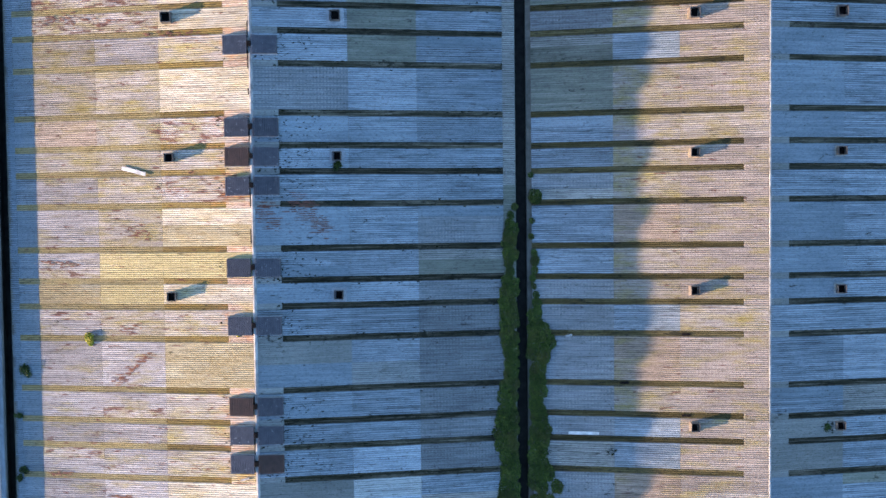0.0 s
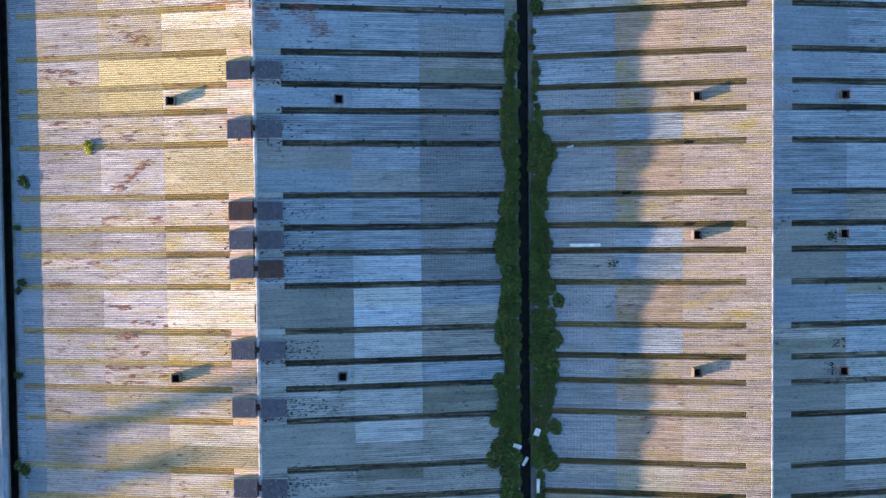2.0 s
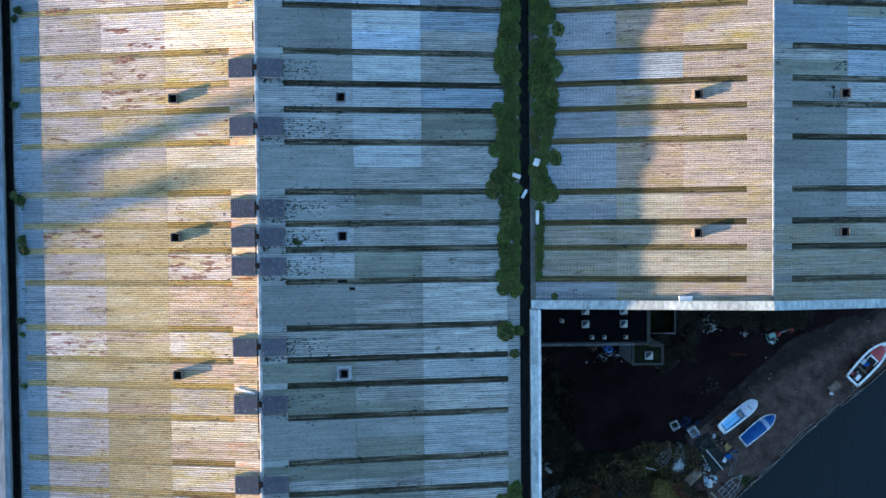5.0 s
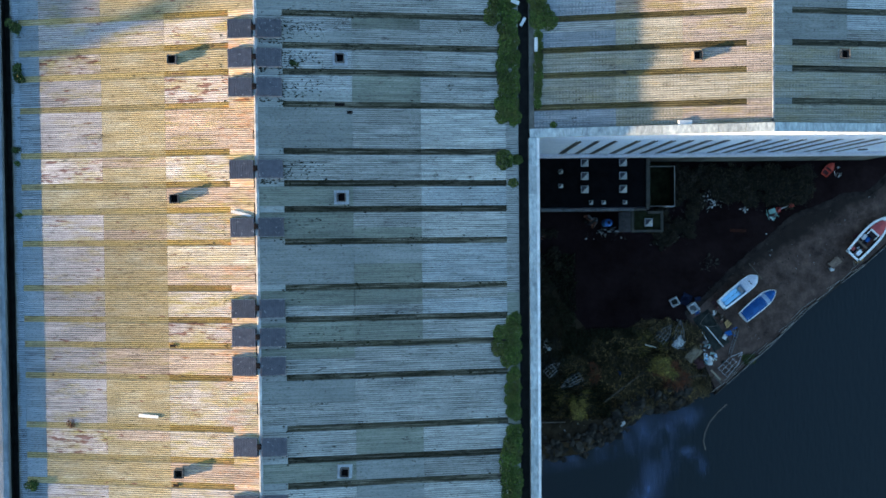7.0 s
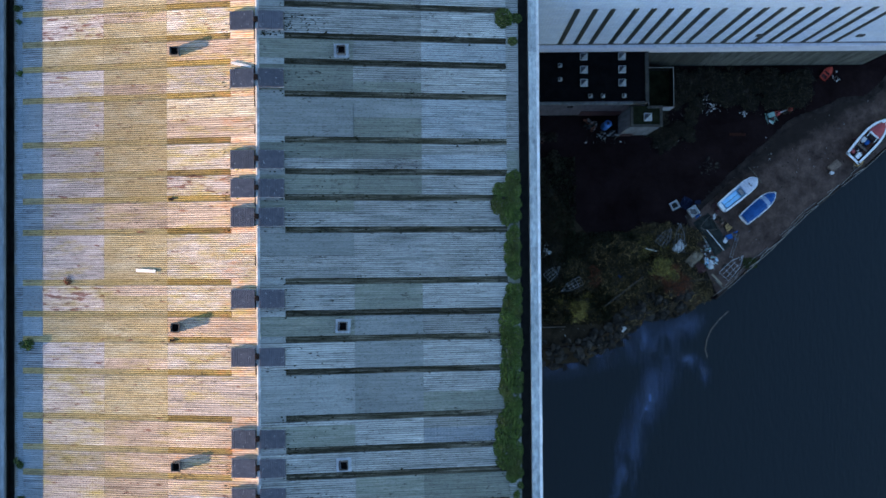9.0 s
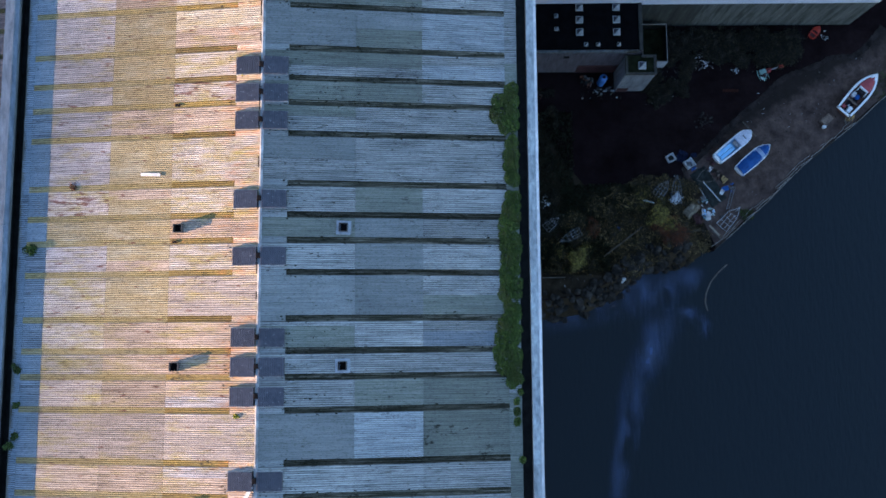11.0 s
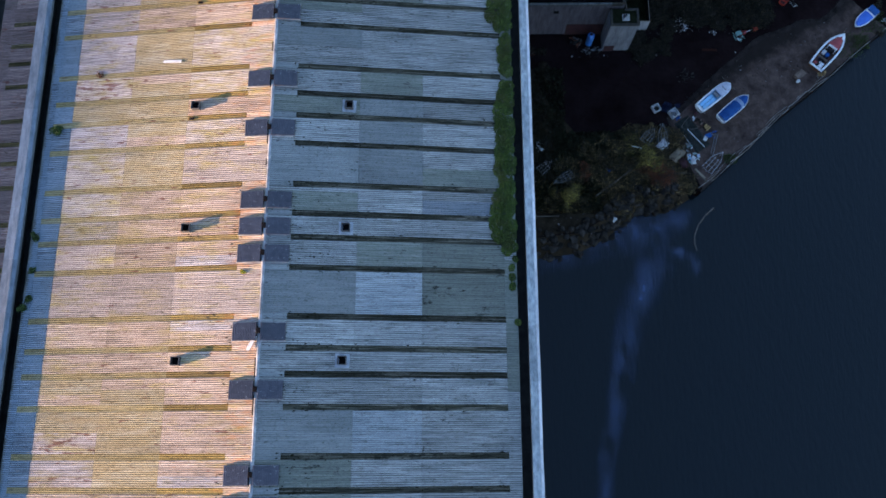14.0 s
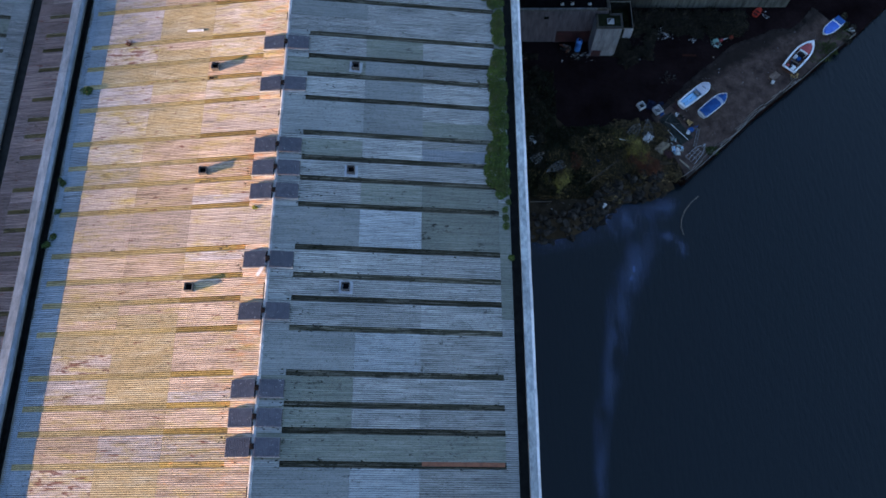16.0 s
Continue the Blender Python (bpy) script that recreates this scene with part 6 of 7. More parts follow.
def junk(x, y, z, r, count, mats, label, seed, k_size=1.0):
    """A pile of thrown-together boards, tubes and tins, each a part."""
    rr = random.Random(seed)
    pile = thing("junk_pile", label, "junk", pose(x, y, z))
    for k in range(count):
        sx, sy, sz = k_size * rr.uniform(0.06, 0.34), k_size * rr.uniform(0.03, 0.16), k_size * rr.uniform(0.02, 0.1)
        a, d = rr.uniform(0, 6.28), r * rr.random() ** 0.7
        if rr.random() < 0.3:
            bm, name = tubes([((-sx * 1.6, 0, 0), (sx * 1.6, 0, 0))], 0.04), "rod"
        else:
            bm, name = boxed(-sx, -sy, -sz, sx, sy, sz, bevel=0.015), "scrap_piece"
        tilt = pose(d * math.cos(a), d * math.sin(a), 0.12 + 0.22 * (1 - d / r), rr.uniform(-14, 14), rr.uniform(-14, 14), rr.uniform(0, 360))
        bmesh.ops.transform(bm, matrix=tilt, verts=bm.verts[:])
        part(name, bm, rr.choice(mats), pile)
    return pile


heap("rag", "dark rags heaped in the tub", "rag", 33.5, -79.2, 0.2, 0.42, 0.6, M_NET, 1)
heap("rag", "dark cloth heaped in the tub", "rag", 36.2, -80.1, 0.3, 0.42, 0.5, M_STEEL, 2)
heap("tarpaulin", "white crumpled tarpaulin in the scrub", "tarpaulin", 34.1, -85.3, 0.05, 0.95, 0.9, M_PLASTIC, 3)
heap("tarpaulin", "tan tarpaulin thrown over a stack", "tarpaulin", 36.4, -87.0, 0.05, 1.25, 0.8, M_TAN, 4)
heap("tarpaulin", "dark red sheet beside the tan tarpaulin", "tarpaulin", 37.2, -88.3, 0.05, 0.8, 0.5, M_SHEDRED, 5)
junk(38.8, -87.5, 0.12, 0.95, 33, (M_PLASTIC, M_PLASTIC, M_LINER, M_TEAL, M_STEEL), "white plastic scrap thrown together on the quay", 6)
junk(38.2, -85.9, 0.12, 0.8, 24, (M_TEAL, M_PLASTIC, M_STEEL, M_NET), "grey-green plastic scrap in a heap", 7)
junk(14.6, -85.7, 0.05, 0.9, 13, (M_PLASTIC, M_CAP, M_PLASTIC), "white broken panels in the grass", 8)
junk(21.2, -67.3, 0.0, 1.1, 39, (M_NET, M_STEEL, M_OXIDE, M_DARK), "dark scrap metal beside the blue tank", 9)
junk(23.0, -69.0, 0.0, 0.8, 24, (M_STEEL, M_TIMBER, M_DARK, M_CAP), "pale scrap beside the blue tank", 10, 0.7)
junk(24.6, -68.8, 0.0, 0.8, 18, (M_STEEL, M_TIMBER, M_DARK), "rusty scrap near the lean-to", 11)
junk(39.0, -64.4, 0.0, 1.8, 70, (M_PLASTIC, M_STEEL, M_CAP, M_DARK), "pale rubbish strewn at the foot of the shrubs", 12, 0.55)
junk(43.8, -65.7, 0.0, 0.6, 12, (M_PLASTIC, M_STEEL), "white plastic rubbish beneath the shrubs", 16, 0.6)
junk(48.0, -66.4, 0.0, 0.9, 21, (M_TEAL, M_SHEDRED, M_PLASTIC), "coloured plastic rubbish beneath the shrubs", 17)
junk(57.4, -60.3, 0.0, 0.9, 9, (M_PLASTIC, M_STEEL), "pale rubbish beside the orange dinghy", 18, 0.6)
junk(38.7, -73.6, 0.0, 1.5, 30, (M_DARKWOOD, M_DARKWOOD, M_ROCK), "dark timber scrap in the muddy yard", 14, 0.8)
junk(39.7, -77.9, 0.0, 1.4, 30, (M_SOIL, M_DARKWOOD, M_HULLRED), "timber offcuts beside the white boat", 15, 0.6)
junk(42.3, -83.6, 0.1, 0.7, 9, (M_BLUE, M_DARKWOOD, M_STEEL), "blue and brown offcuts beside the boats", 19, 0.7)
junk(36.6, -80.6, 0.05, 0.8, 18, (M_BLUE, M_STEEL, M_DARK), "blue and grey scrap by the tubs", 20)
junk(25.5, -89.6, 0.05, 0.4, 4, (M_BLUE,), "blue plastic scrap lying in the scrub", 21)
junk(13.6, -69.6, 0.03, 0.9, 18, (M_OXIDE, M_STEEL, M_DARK), "rusty scrap at the foot of the wall", 22)
junk(60.6, -73.4, 0.1, 0.8, 15, (M_TIMBER, M_YELLOW), "timber offcuts under the open boat", 23)
junk(72.3, -64.0, 0.1, 0.7, 9, (M_PLASTIC, M_TIMBER), "pale blocks at the quay end", 24)
heap("plastic_sheet", "white plastic scrap on the rocks", "scrap", 26.0, -97.3, -0.6, 0.45, 0.5, M_PLASTIC, 13)

def draped(length, wide, high, seed):
    """A heavy net or sheet thrown over low cargo: lumpy on top, sagging to its ragged hem."""
    bm = bmesh.new()
    nx, ny = 22, 12
    for j in range(ny + 1):
        for k in range(nx + 1):
            u, v = 2 * k / nx - 1, 2 * j / ny - 1
            edge = max(abs(u), abs(v))
            ruck = noise.noise(Vector((u * 3.2, v * 2.0, seed)))
            z = 0.02 + high * (1 - edge ** 6) * (0.75 + 0.55 * ruck) + 0.07 * noise.noise(Vector((u * 9, v * 6, seed + 3)))
            hem = 1 + 0.06 * noise.noise(Vector((u * 4, v * 4, seed + 7)))
            bm.verts.new((u * length / 2 * hem, v * wide / 2 * hem, max(z, 0.015)))
    bm.verts.ensure_lookup_table()
    for j in range(ny):
        for k in range(nx):
            p = j * (nx + 1) + k
            bm.faces.new((bm.verts[p], bm.verts[p + 1], bm.verts[p + nx + 2], bm.verts[p + nx + 1]))
    return bm


pontoon = thing("pontoon", "dark netting-covered pontoon with pale poles on it", "pontoon", pose(39.0, -83.5, 0.1, 0, 0, -57))
part("deck", boxed(-2.7, -1.15, 0, 2.7, 1.15, 0.12, bevel=0.04), M_DARKWOOD, pontoon)
part("netting", draped(5.9, 2.7, 0.34, 5), M_NET, pontoon, "dark grey-green netting")
part("pole", tubes([((-1.0, -0.38, 0.5), (2.85, 0.08, 0.42))], 0.06), M_PLASTIC, pontoon, "pale straight pole")
bend = [(-2.46, 1.08), (-2.3, 0.1), (-1.83, -0.98), (-1.4, -0.75), (-1.0, -0.38), (-0.5, 0.4), (-0.24, 1.1), (-1.0, 1.25), (-1.9, 1.2)]
part("hose", tubes([((*p, 0.5), (*q, 0.5)) for p, q in zip(bend, bend[1:])], 0.035), M_TIMBER, pontoon)
plank = thing("plank", "tan timber plank lying at the quay corner", "plank", pose(39.65, -90.1, 0.12, 0, 0, -47))
part("board", boxed(-1.05, -0.14, 0, 1.05, 0.14, 0.07, bevel=0.015), M_TAN, plank)
rack = thing("timber_rack", "ochre boards stacked on a dark pallet", "rack", pose(41.2, -82.4, 0.1, 0, 0, 128))
for k, (x, turn) in enumerate(((-0.45, 4), (-0.12, -3), (0.2, 7))):
    bm = boxed(-0.13, -0.52 + 0.07 * k, 0, 0.13, 0.5 - 0.1 * k, 0.07, bevel=0.015)
    bmesh.ops.transform(bm, matrix=pose(x, 0, 0.3 + 0.02 * k, 4 * k, 0, turn), verts=bm.verts[:])
    part("board", bm, M_YELLOW, rack)
part("pallet", boxed(-0.6, -0.4, 0, 0.4, 0.4, 0.3, bevel=0.02), M_DARKWOOD, rack)
buoy = thing("buoy", "dull red round mooring buoy lying ashore", "buoy", pose(39.75, -80.0, 0.1))
bm = bmesh.new()
bmesh.ops.create_uvsphere(bm, u_segments=14, v_segments=9, radius=0.33, matrix=Matrix.Translation((0, 0, 0.32)))
part("float", bm, M_SHEDRED, buoy)
part("eye", tubes([((0, 0, 0.6), (0.05, 0, 0.78))], 0.04), M_STEEL, buoy)
heap("tarpaulin", "dark blue tarpaulin thrown over a stack", "tarpaulin", 35.3, -78.9, 0.02, 0.85, 0.6, M_BLUEDARK, 25)
junk(40.3, -81.8, 0.1, 0.9, 28, (M_SOIL, M_HULLRED, M_DARKWOOD, M_TABLE, M_DARKWOOD), "brown timber and rusty offcuts by the pontoon", 26)
junk(39.3, -80.9, 0.1, 0.35, 6, (M_PLASTIC, M_STEEL), "white plastic scrap by the boat stern", 27)
junk(48.9, -65.9, 0.02, 0.5, 8, (M_ORANGE, M_RDECK), "red plastic sacks beneath the shrubs", 28)
table = thing("picnic_table", "brown weathered wooden table on the quay", "table", pose(56.9, -73.6, 0.1, 0, 0, 40))
for k in range(4):
    part("plank", boxed(-0.85, -0.55 + 0.28 * k, 0.7, 0.85, -0.3 + 0.28 * k, 0.75), M_TABLE, table)
for sx in (-0.65, 0.65):
    part("leg", boxed(sx - 0.05, -0.45, 0, sx + 0.05, 0.45, 0.7), M_TABLE, table)
ladder = thing("ladder", "thin grey metal ladder lying on the quay", "ladder", pose(42.28, -85.25, 0.12, 0, 0, math.degrees(math.atan2(3.55, 1.1))))
for y in (-0.2, 0.2):
    part("stile", tubes([((-1.85, y, 0.06), (1.85, y, 0.06))], 0.03), M_STEEL, ladder)
for k in range(9):
    part("rung", tubes([((-1.6 + 0.4 * k, -0.2, 0.06), (-1.6 + 0.4 * k, 0.2, 0.06))], 0.02), M_STEEL, ladder)
plate = part("rusty_plate", boxed(-1.2, -0.22, 0, 1.2, 0.22, 0.05, bevel=0.015), M_RUSTDARK)
tagged(plate, "rusty red steel strip lying in the yard", "plate").matrix_world = pose(43.0, -68.8, 0.03, 0, 0, -2)
heap("plastic_sheet", "bright white crumpled sheet on the quay", "sheet", 38.7, -88.0, 0.2, 0.6, 0.6, M_PLASTIC, 29)
bin_ = thing("bucket", "white bucket beside the table", "bucket", pose(56.6, -74.6, 0.1))
bm = bmesh.new()
bmesh.ops.create_cone(bm, cap_ends=True, segments=14, radius1=0.22, radius2=0.28, depth=0.5, matrix=Matrix.Translation((0, 0, 0.25)))
part("body", bm, M_PLASTIC, bin_)
for x, y, turn, s, mat_, label in ((41.4, -83.9, 20, 0.45, M_BLUE, "blue plastic fish box with lid"), (40.9, -84.4, 60, 0.35, M_PLASTIC, "white foam box with lid"), (36.9, -78.8, 10, 0.4, M_BLUEDARK, "dark blue plastic fish box with lid"), (39.3, -79.3, 40, 0.35, M_SHEDRED, "dark red lidded fuel box"), (47.9, -66.0, 20, 0.45, M_TEAL, "sea green plastic lidded crate"), (50.7, -65.2, 10, 0.3, M_ORANGE, "small orange plastic lidded box"), (60.2, -69.7, 30, 0.35, M_SHEDRED, "dark red lidded crate ashore")):
    o = thing("fish_box", label, "box", pose(x, y, 0.1 if x < 46 or x > 55 else 0.01, 0, 0, turn))
    part("box", boxed(-s, -s * 0.7, 0, s, s * 0.7, 0.4, bevel=0.04), mat_, o)
    part("lid", boxed(-s - 0.03, -s * 0.7 - 0.03, 0.4, s + 0.03, s * 0.7 + 0.03, 0.45), mat_, o)
for p, q, label, mat_, r in (((23.1, -93.9, 0.5), (28.8, -89.6, 0.5), "long brown fallen pole in the scrub", M_TIMBER, 0.06), ((12.0, -97.0, 0.15), (17.4, -96.9, 0.15), "straight brown pipe along the bank", M_TIMBER, 0.07), ((29.2, -85.5, 0.3), (30.8, -85.9, 0.3), "pale plank in the scrub", M_PLASTIC, 0.09), ((37.6, -83.7, 0.25), (38.25, -84.8, 0.25), "pale pole beside the pontoon", M_PLASTIC, 0.06), ((48.8, -65.8, 0.2), (50.4, -65.2, 0.2), "pale plank by the shrubs", M_PLASTIC, 0.08), ((44.56, -73.69, 0.2), (46.45, -76.0, 0.2), "timber baulk beside the white boat", M_TIMBER, 0.07), ((60.6, -73.0, 0.2), (62.3, -70.8, 0.2), "loose pole along the quay", M_TIMBER, 0.05), ((39.4, -90.2, 0.2), (40.6, -91.5, 0.2), "timber baulk at the quay corner", M_TIMBER, 0.12)):
    tagged(part("pole", tubes([(p, q)], r), mat_), label, "pole")
arc = bmesh.new()
pts = [Vector((42.1, -95.0, -2.17)), Vector((40.7, -96.2, -2.17)), Vector((39.5, -97.7, -2.17)), Vector((38.8, -99.3, -2.17)), Vector((38.6, -100.6, -2.17)), Vector((38.9, -101.9, -2.17))]
for p, q in zip(pts, pts[1:]):
    tube(arc, p, q, 0.09)
tagged(part("floating_line", arc, M_TIMBER), "pale curved line floating on the water", "rope")

# quay edge: timber kerb in lengths, and a pipe rail behind it
kerb = thing("quay_kerb", "weathered timber kerb along the quay edge", "kerb")
fender = thing("pipe_rail", "low pale pipe lying along the quay", "pipe")
for k in range(len(QUAY) - 1):
    a, b = Vector((*QUAY[k], 0)), Vector((*QUAY[k + 1], 0))
    n = max(1, round((b - a).length / 2.4))
    side = Vector((-(b - a).y, (b - a).x, 0)).normalized()
    for j in range(n):
        p, q = a.lerp(b, j / n), a.lerp(b, (j + 0.985) / n)
        d = q - p
        bm = boxed(0, 0.02, -0.5, d.length, 0.24, 0.24 + rng.uniform(-0.04, 0.04), bevel=0.03)
        bmesh.ops.transform(bm, matrix=pose(p.x, p.y, 0, 0, 0, math.degrees(math.atan2(d.y, d.x)) + rng.uniform(-0.6, 0.6)), verts=bm.verts[:])
        part("baulk", bm, M_DARKWOOD, kerb)
        if rng.random() < 0.85:
            part("fender_pole", tubes([(p + Vector((0, 0, 0.30)) + side * 0.1, q + Vector((0, 0, 0.30)) + side * rng.uniform(0.05, 0.18))], 0.042), M_POLE, kerb, "pale pole along the edge")
        if k < 4 and rng.random() < 0.75:
            part("pipe", tubes([(p + side * 0.4 + Vector((0, 0, 0.34)), q + side * (0.4 + rng.uniform(-0.28, 0.28)) + Vector((0, 0, 0.34)))], rng.uniform(0.035, 0.06)), M_POLE, fender)
        if k < 4 and rng.random() < 0.5:
            part("pipe", tubes([(p + side * 0.75 + Vector((0, 0, 0.2)), q + side * (0.75 + rng.uniform(-0.3, 0.3)) + Vector((0, 0, 0.2)))], 0.036), M_POLE, fender)


# ---------------------------------------------------------------- litter on the roofs
def lay(name, label, category, x, y, turn, sx, sy, material, lift=0.1, t=0.05):
    z = RZ - FALL * abs(x - RX) if x < 8.6 else Z2 - F2 * (R2 - x)
    fall = math.degrees(math.atan(FALL)) * (1 if x > RX else -1) * (1 if x < 8.6 else -1)
    bm = boxed(-sx, -sy, 0, sx, sy, t, bevel=0.008)
    ob = tagged(part(name, bm, material), label, category)
    ob.matrix_world = pose(x, y, z + lift, 0, fall, 0) @ pose(0, 0, 0, 0, 0, turn)
    return ob


lay("board", "white plastic board lying on the roof", "board", -32.9, 6.1, -14, 0.75, 0.2, M_PLASTIC, 0.1)
lay("board", "white plastic board lying on the roof", "board", -31.6, 5.75, -17, 0.6, 0.2, M_PLASTIC, 0.1)
lay("board", "white plastic board lying on the roof", "board", -31.7, -87.8, -3, 1.1, 0.16, M_PLASTIC)
lay("board", "white broken board by the ridge", "board", -21.2, -66.5, -14, 1.1, 0.14, M_PLASTIC)
lay("board", "white loose board leaning at the ridge", "board", -20.25, -120.8, 62, 0.85, 0.2, M_PLASTIC, 0.2)
lay("board", "pale board across the ridge ventilator side", "board", -20.9, -26.3, 15, 0.5, 0.12, M_CAP)
lay("board", "pale board on the shaded slope", "board", 14.9, -22.6, 0, 1.6, 0.16, M_PLASTIC)
lay("board", "short pale board on the roof", "board", 13.4, -12.1, 14, 0.35, 0.12, M_FLASH)
lay("plastic_scrap", "white plastic scrap by the gutter", "scrap", 9.68, -42.75, 70, 0.4, 0.3, M_PLASTIC, 0.6)
lay("plastic_scrap", "white plastic scrap by the gutter", "scrap", 7.5, -44.2, -20, 0.45, 0.2, M_PLASTIC, 0.6)
lay("plastic_scrap", "white plastic pipe piece by the gutter", "scrap", 9.75, -48.65, 88, 0.75, 0.17, M_PLASTIC, 0.5)
lay("plastic_scrap", "white plastic scrap lying in the gutter", "scrap", 8.4, -46.1, 60, 0.5, 0.16, M_PLASTIC, -0.1)
# thin black plates paint the dark of holes; the sheets stay whole
for x, y, sx in ((-28.9, -80.3, 0.3), (-28.8, -95.1, 0.3), (-11.0, -55.2, 0.5), (-10.0, -56.0, 0.3), (24.9, -9.0, 0.35), (18.9, -12.2, 0.3)):
    if x < 9:
        lay("roof_patch", "black plate standing in for a hole in the sheeting", "patch", x, y, 0, sx, 0.16, M_DARKIN, 0.06, 0.02)
for x, y in ((25.5, -11.9), (25.5, -20.5), (19.2, -17.1)):
    lay("roof_patch", "black plate standing in for a hole in the sheeting", "patch", x, y, 0, 0.45, 0.14, M_DARKIN, 0.03, 0.02)
lay("roof_patch", "rust-red corroded strip in the roof", "patch", 2.0, -141.5, 0, 4.4, 0.22, M_OXIDE, 0.04, 0.02)


def moss_clumps(name, spots, label, seed):
    """Cushions of black moss, drawn out along the waves of the sheets, as one object."""
    r = random.Random(seed)
    verts, faces = [], []
    for x0, y0, x1, y1, count in spots:
        for _ in range(count):
            u = r.random() ** 1.6
            x, y = x0 + (x1 - x0) * u, y0 + (y1 - y0) * r.random()
            z, fall = (RZ - FALL * abs(x - RX) + 0.055, FALL * (1 if x > RX else -1)) if x < 9 else (Z2 - F2 * abs(x - R2) + 0.055, F2 * (1 if x > R2 else -1))
            a, b, h = r.uniform(0.06, 0.2), r.uniform(0.04, 0.085), r.uniform(0.03, 0.06)
            k = len(verts)
            ring = [(math.cos(t) * a * r.uniform(0.7, 1.2), math.sin(t) * b * r.uniform(0.7, 1.2)) for t in (0, 1.05, 2.1, 3.14, 4.2, 5.24)]
            verts += [(x + p, y + q, z - fall * p) for p, q in ring] + [(x, y, z + h)]
            faces += [(k + j, k + (j + 1) % 6, k + 6) for j in range(6)]
    me = bpy.data.meshes.new(name)
    me.from_pydata(verts, [], faces)
    me.materials.append(M_MOSSFLOOR)
    return tagged(new(name, me), label, "moss", kind="stuff")


spots = []
for k in range(-1, 13):
    for s in ((3.0, 0.0, -3.0) if k % 2 else (3.0, -3.0)):
        y = bay(k) + s
        thick = 75 if -62 < y < -27 else 26 if y > -27 else 9
        spots += [(RX + 2.7, y - 1.0, RX + 7.0, y + 0.9, thick), (RX + 0.5, y - 1.5, RX + 3.2, y - 0.95, thick // 3), (RX - 3.6, y - 1.4, RX - 2.5, y + 1.2, 7)]
    for s in STRIPS:
        s += UNEVEN.get(k, 0)
        spots.append((RX + 2.4, bay(k) + s - 0.5, RX + 12.0, bay(k) + s + 0.5, 12))
        spots.append((RX + 25.5, bay(k) + s - 0.6, RX + 14.0, bay(k) + s + 0.6, 8))
spots += [(40.6, -36.5, 39.6, -35.2, 30), (41.9, -33.6, 39.9, -32.6, 24), (40.9, -22.5, 39.6, -21.1, 16), (18.3, -25.0, 16.4, -24.2, 20)]
moss_clumps("moss", [p for p in spots if S_END + 2 < p[1] < N_END - 3], "black moss cushions on the roof sheets", 91)


def rust_scale(name, runs, label, seed):
    """Flat flakes of rust caught in the waves of the sheets, in smears from point to point, as one object."""
    r = random.Random(seed)
    verts, faces = [], []
    for (x0, y0), (x1, y1), spread, count in runs:
        for _ in range(count):
            u = r.random()
            x, y = x0 + (x1 - x0) * u + r.gauss(0, 1.6 * spread), y0 + (y1 - y0) * u + r.gauss(0, spread)
            z, fall = RZ - FALL * abs(x - RX) + 0.052, FALL * (1 if x > RX else -1)
            a, b = r.uniform(0.12, 0.5), r.uniform(0.04, 0.085)
            k = len(verts)
            ring = [(math.cos(t) * a * r.uniform(0.7, 1.2), math.sin(t) * b * r.uniform(0.7, 1.2)) for t in (0, 1.05, 2.1, 3.14, 4.2, 5.24)]
            verts += [(x + p, y + q, z - fall * p) for p, q in ring] + [(x, y, z + 0.012)]
            faces += [(k + j, k + (j + 1) % 6, k + 6) for j in range(6)]
    me = bpy.data.meshes.new(name)
    me.from_pydata(verts, [], faces)
    me.materials.append(M_SCALE)
    return tagged(new(name, me), label, "rust", kind="stuff")


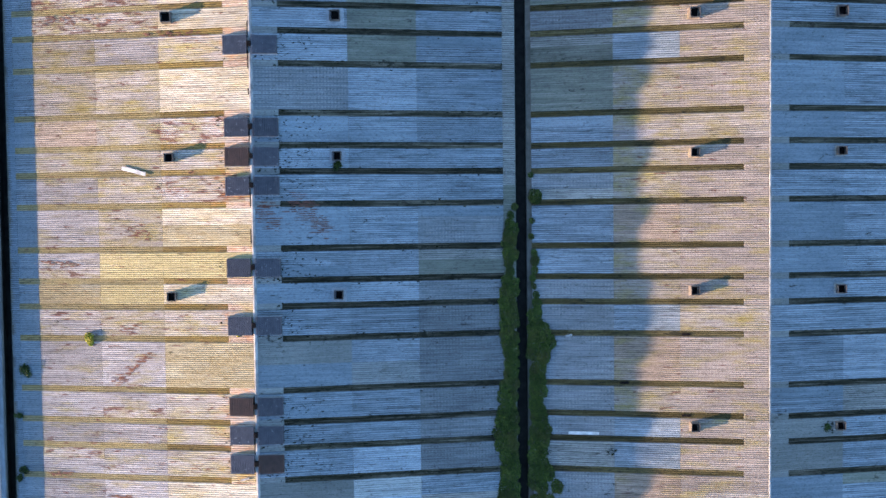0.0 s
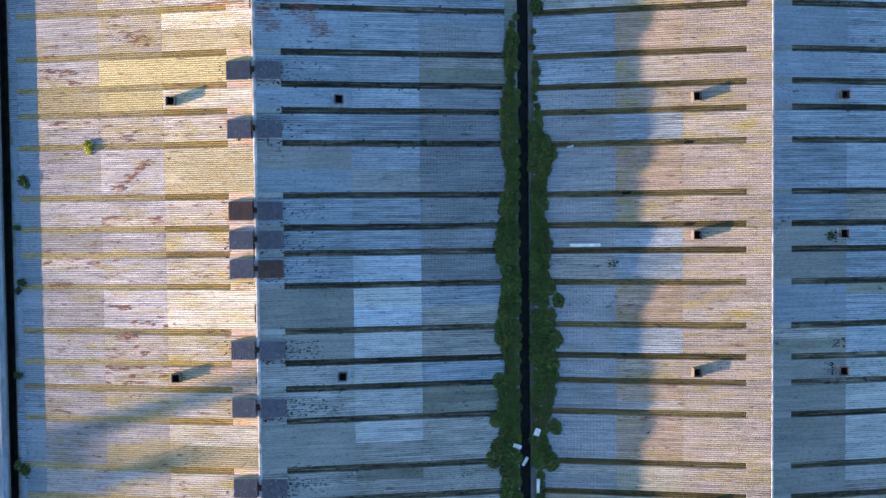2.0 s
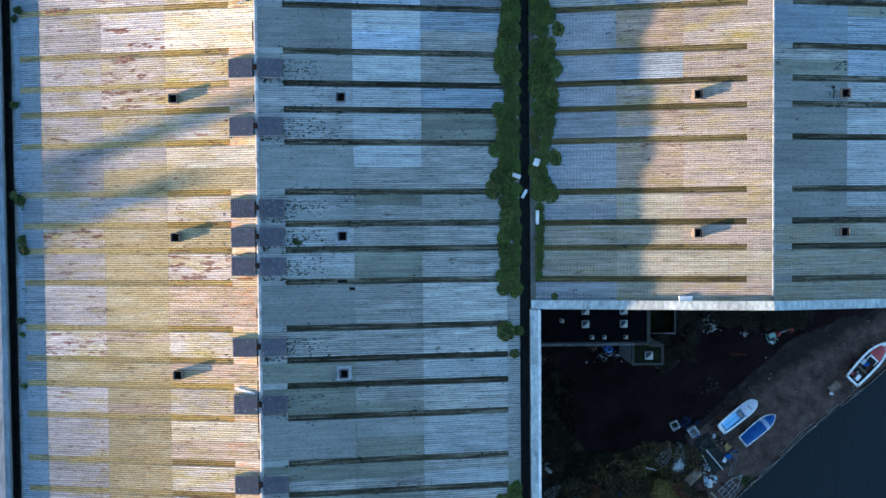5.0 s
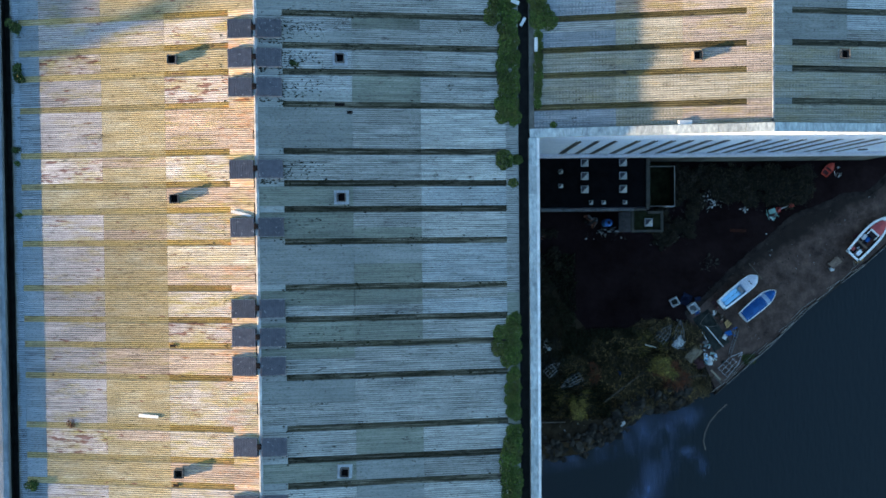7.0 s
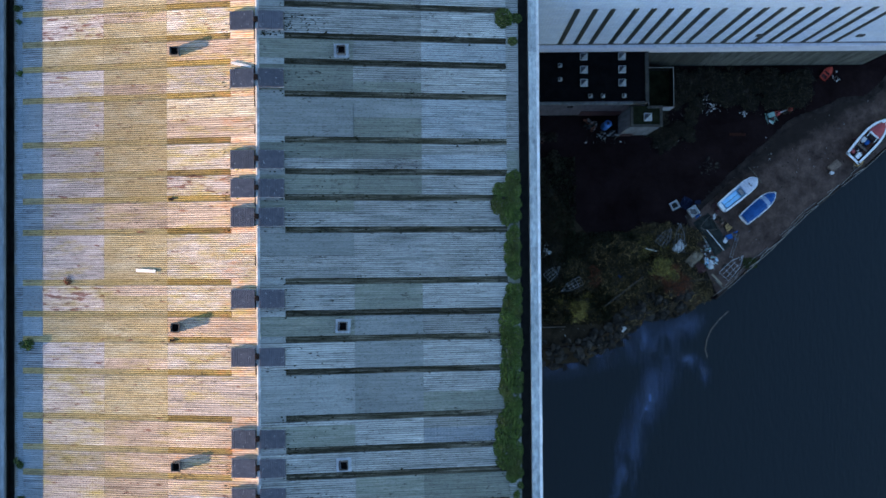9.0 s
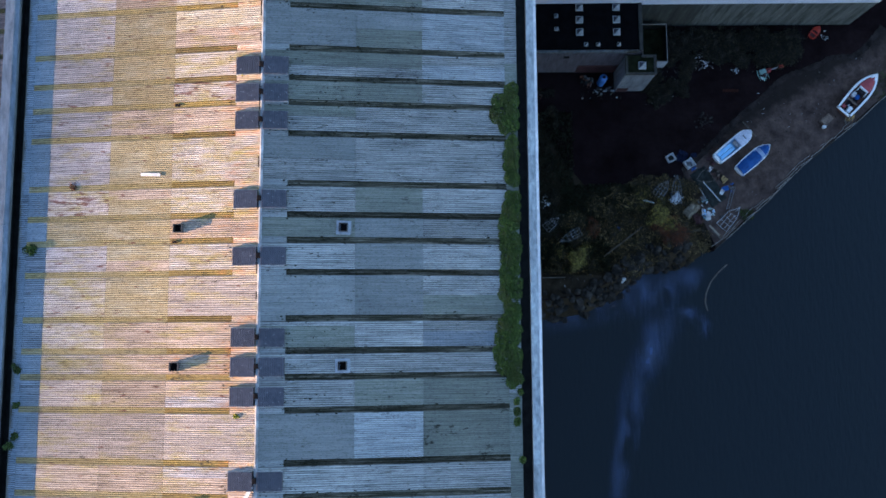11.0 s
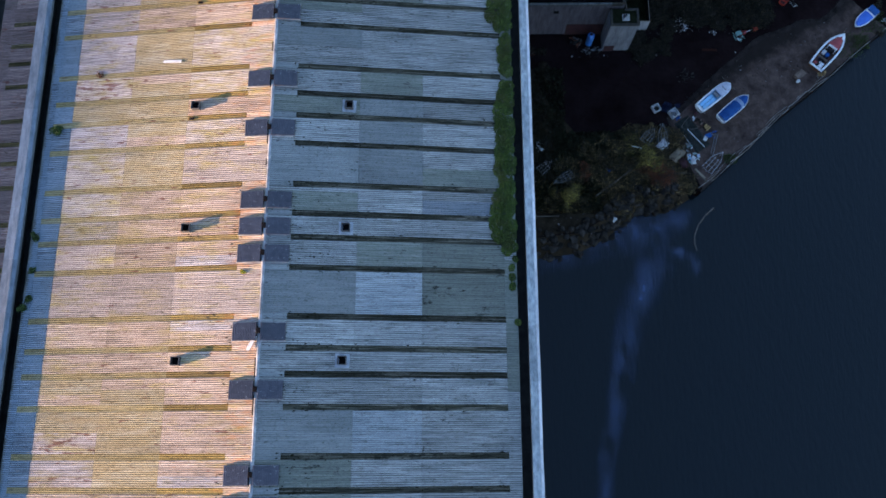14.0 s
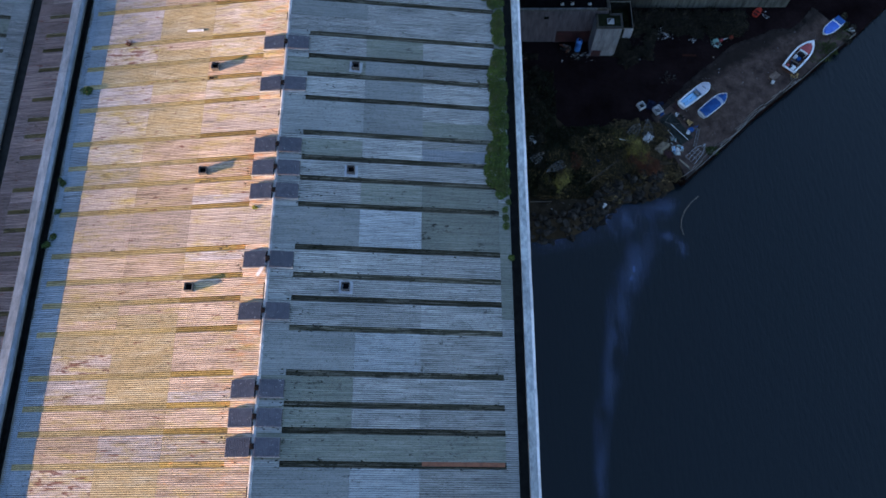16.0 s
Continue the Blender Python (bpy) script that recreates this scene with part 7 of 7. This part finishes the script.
rust_scale("rust", (
    ((-18.6, 2.2), (-17.3, -0.3), 0.35, 110), ((-15.2, 2.6), (-13.6, 0.6), 0.42, 120), ((-13.4, 0.6), (-12.2, -0.6), 0.36, 100), ((-15.6, 3.4), (-14.6, 3.2), 0.2, 20),
    ((-29.6, 10.1), (-27.4, 9.7), 0.3, 50), ((-29.3, 4.1), (-25.8, 3.7), 0.25, 50), ((-33.6, 0.0), (-31.0, -0.9), 0.35, 36), ((-35.1, -16.5), (-31.2, -13.4), 0.2, 70),
    ((-42.6, -3.5), (-39.2, -4.0), 0.2, 24), ((-34.0, -10.9), (-32.4, -10.4), 0.25, 20), ((-42.5, -26.3), (-39.9, -26.3), 0.15, 24), ((-35.9, -28.6), (-33.4, -28.7), 0.12, 24),
    ((-35.0, -31.8), (-32.5, -31.7), 0.2, 28), ((-33.4, -30.2), (-29.6, -30.5), 0.15, 20), ((-26.2, -25.4), (-25.4, -25.2), 0.3, 18), ((-41.8, 22.1), (-34.2, 21.7), 0.3, 44),
    ((-30.5, 20.4), (-24.0, 19.2), 0.3, 44)), "dark red rust scale caught on the roof sheets", 93)


def scatter(name, count, spread, label, seed):
    """Countless flecks of litter, as one object."""
    r = random.Random(seed)
    verts, faces = [], []
    for _ in range(count):
        x0, y0, x1, y1, z = r.choice(spread)
        c = Vector((r.uniform(x0, x1), r.uniform(y0, y1), z))
        s = 0.04 + 0.13 * r.random() ** 3
        t = Euler((r.uniform(-0.4, 0.4), r.uniform(-0.4, 0.4), r.uniform(0, 6.28))).to_matrix()
        k = len(verts)
        verts += [c + t @ Vector(q) * s for q in ((-1, -0.5, 0), (1, -0.4, 0.1), (0.9, 0.5, 0), (-0.8, 0.6, 0.15), (0, 0, 0.5))]
        faces += [(k, k + 1, k + 4), (k + 1, k + 2, k + 4), (k + 2, k + 3, k + 4), (k + 3, k, k + 4)]
    me = bpy.data.meshes.new(name)
    me.from_pydata(verts, [], faces)
    me.materials.append(M_LITTER)
    return tagged(new(name, me), label, "litter", kind="stuff")


scatter("litter", 560, [(12, -95, 37, -83, 0.15), (31, -66, 53, -62, 0.1), (30, -71, 36, -65, 0.1), (33, -91, 40, -80, 0.15), (14, -100, 26, -95, 0.1), (20, -70, 27, -66.2, 0.02)], "small pale and dark litter strewn over the yard", 77)
scatter("stones", 260, [(41, -86, 47, -73, 0.12), (47, -80, 52, -69, 0.12), (53, -75, 60, -66, 0.12), (60, -70, 66, -64, 0.12), ], "small stones and grit on the yard", 78)
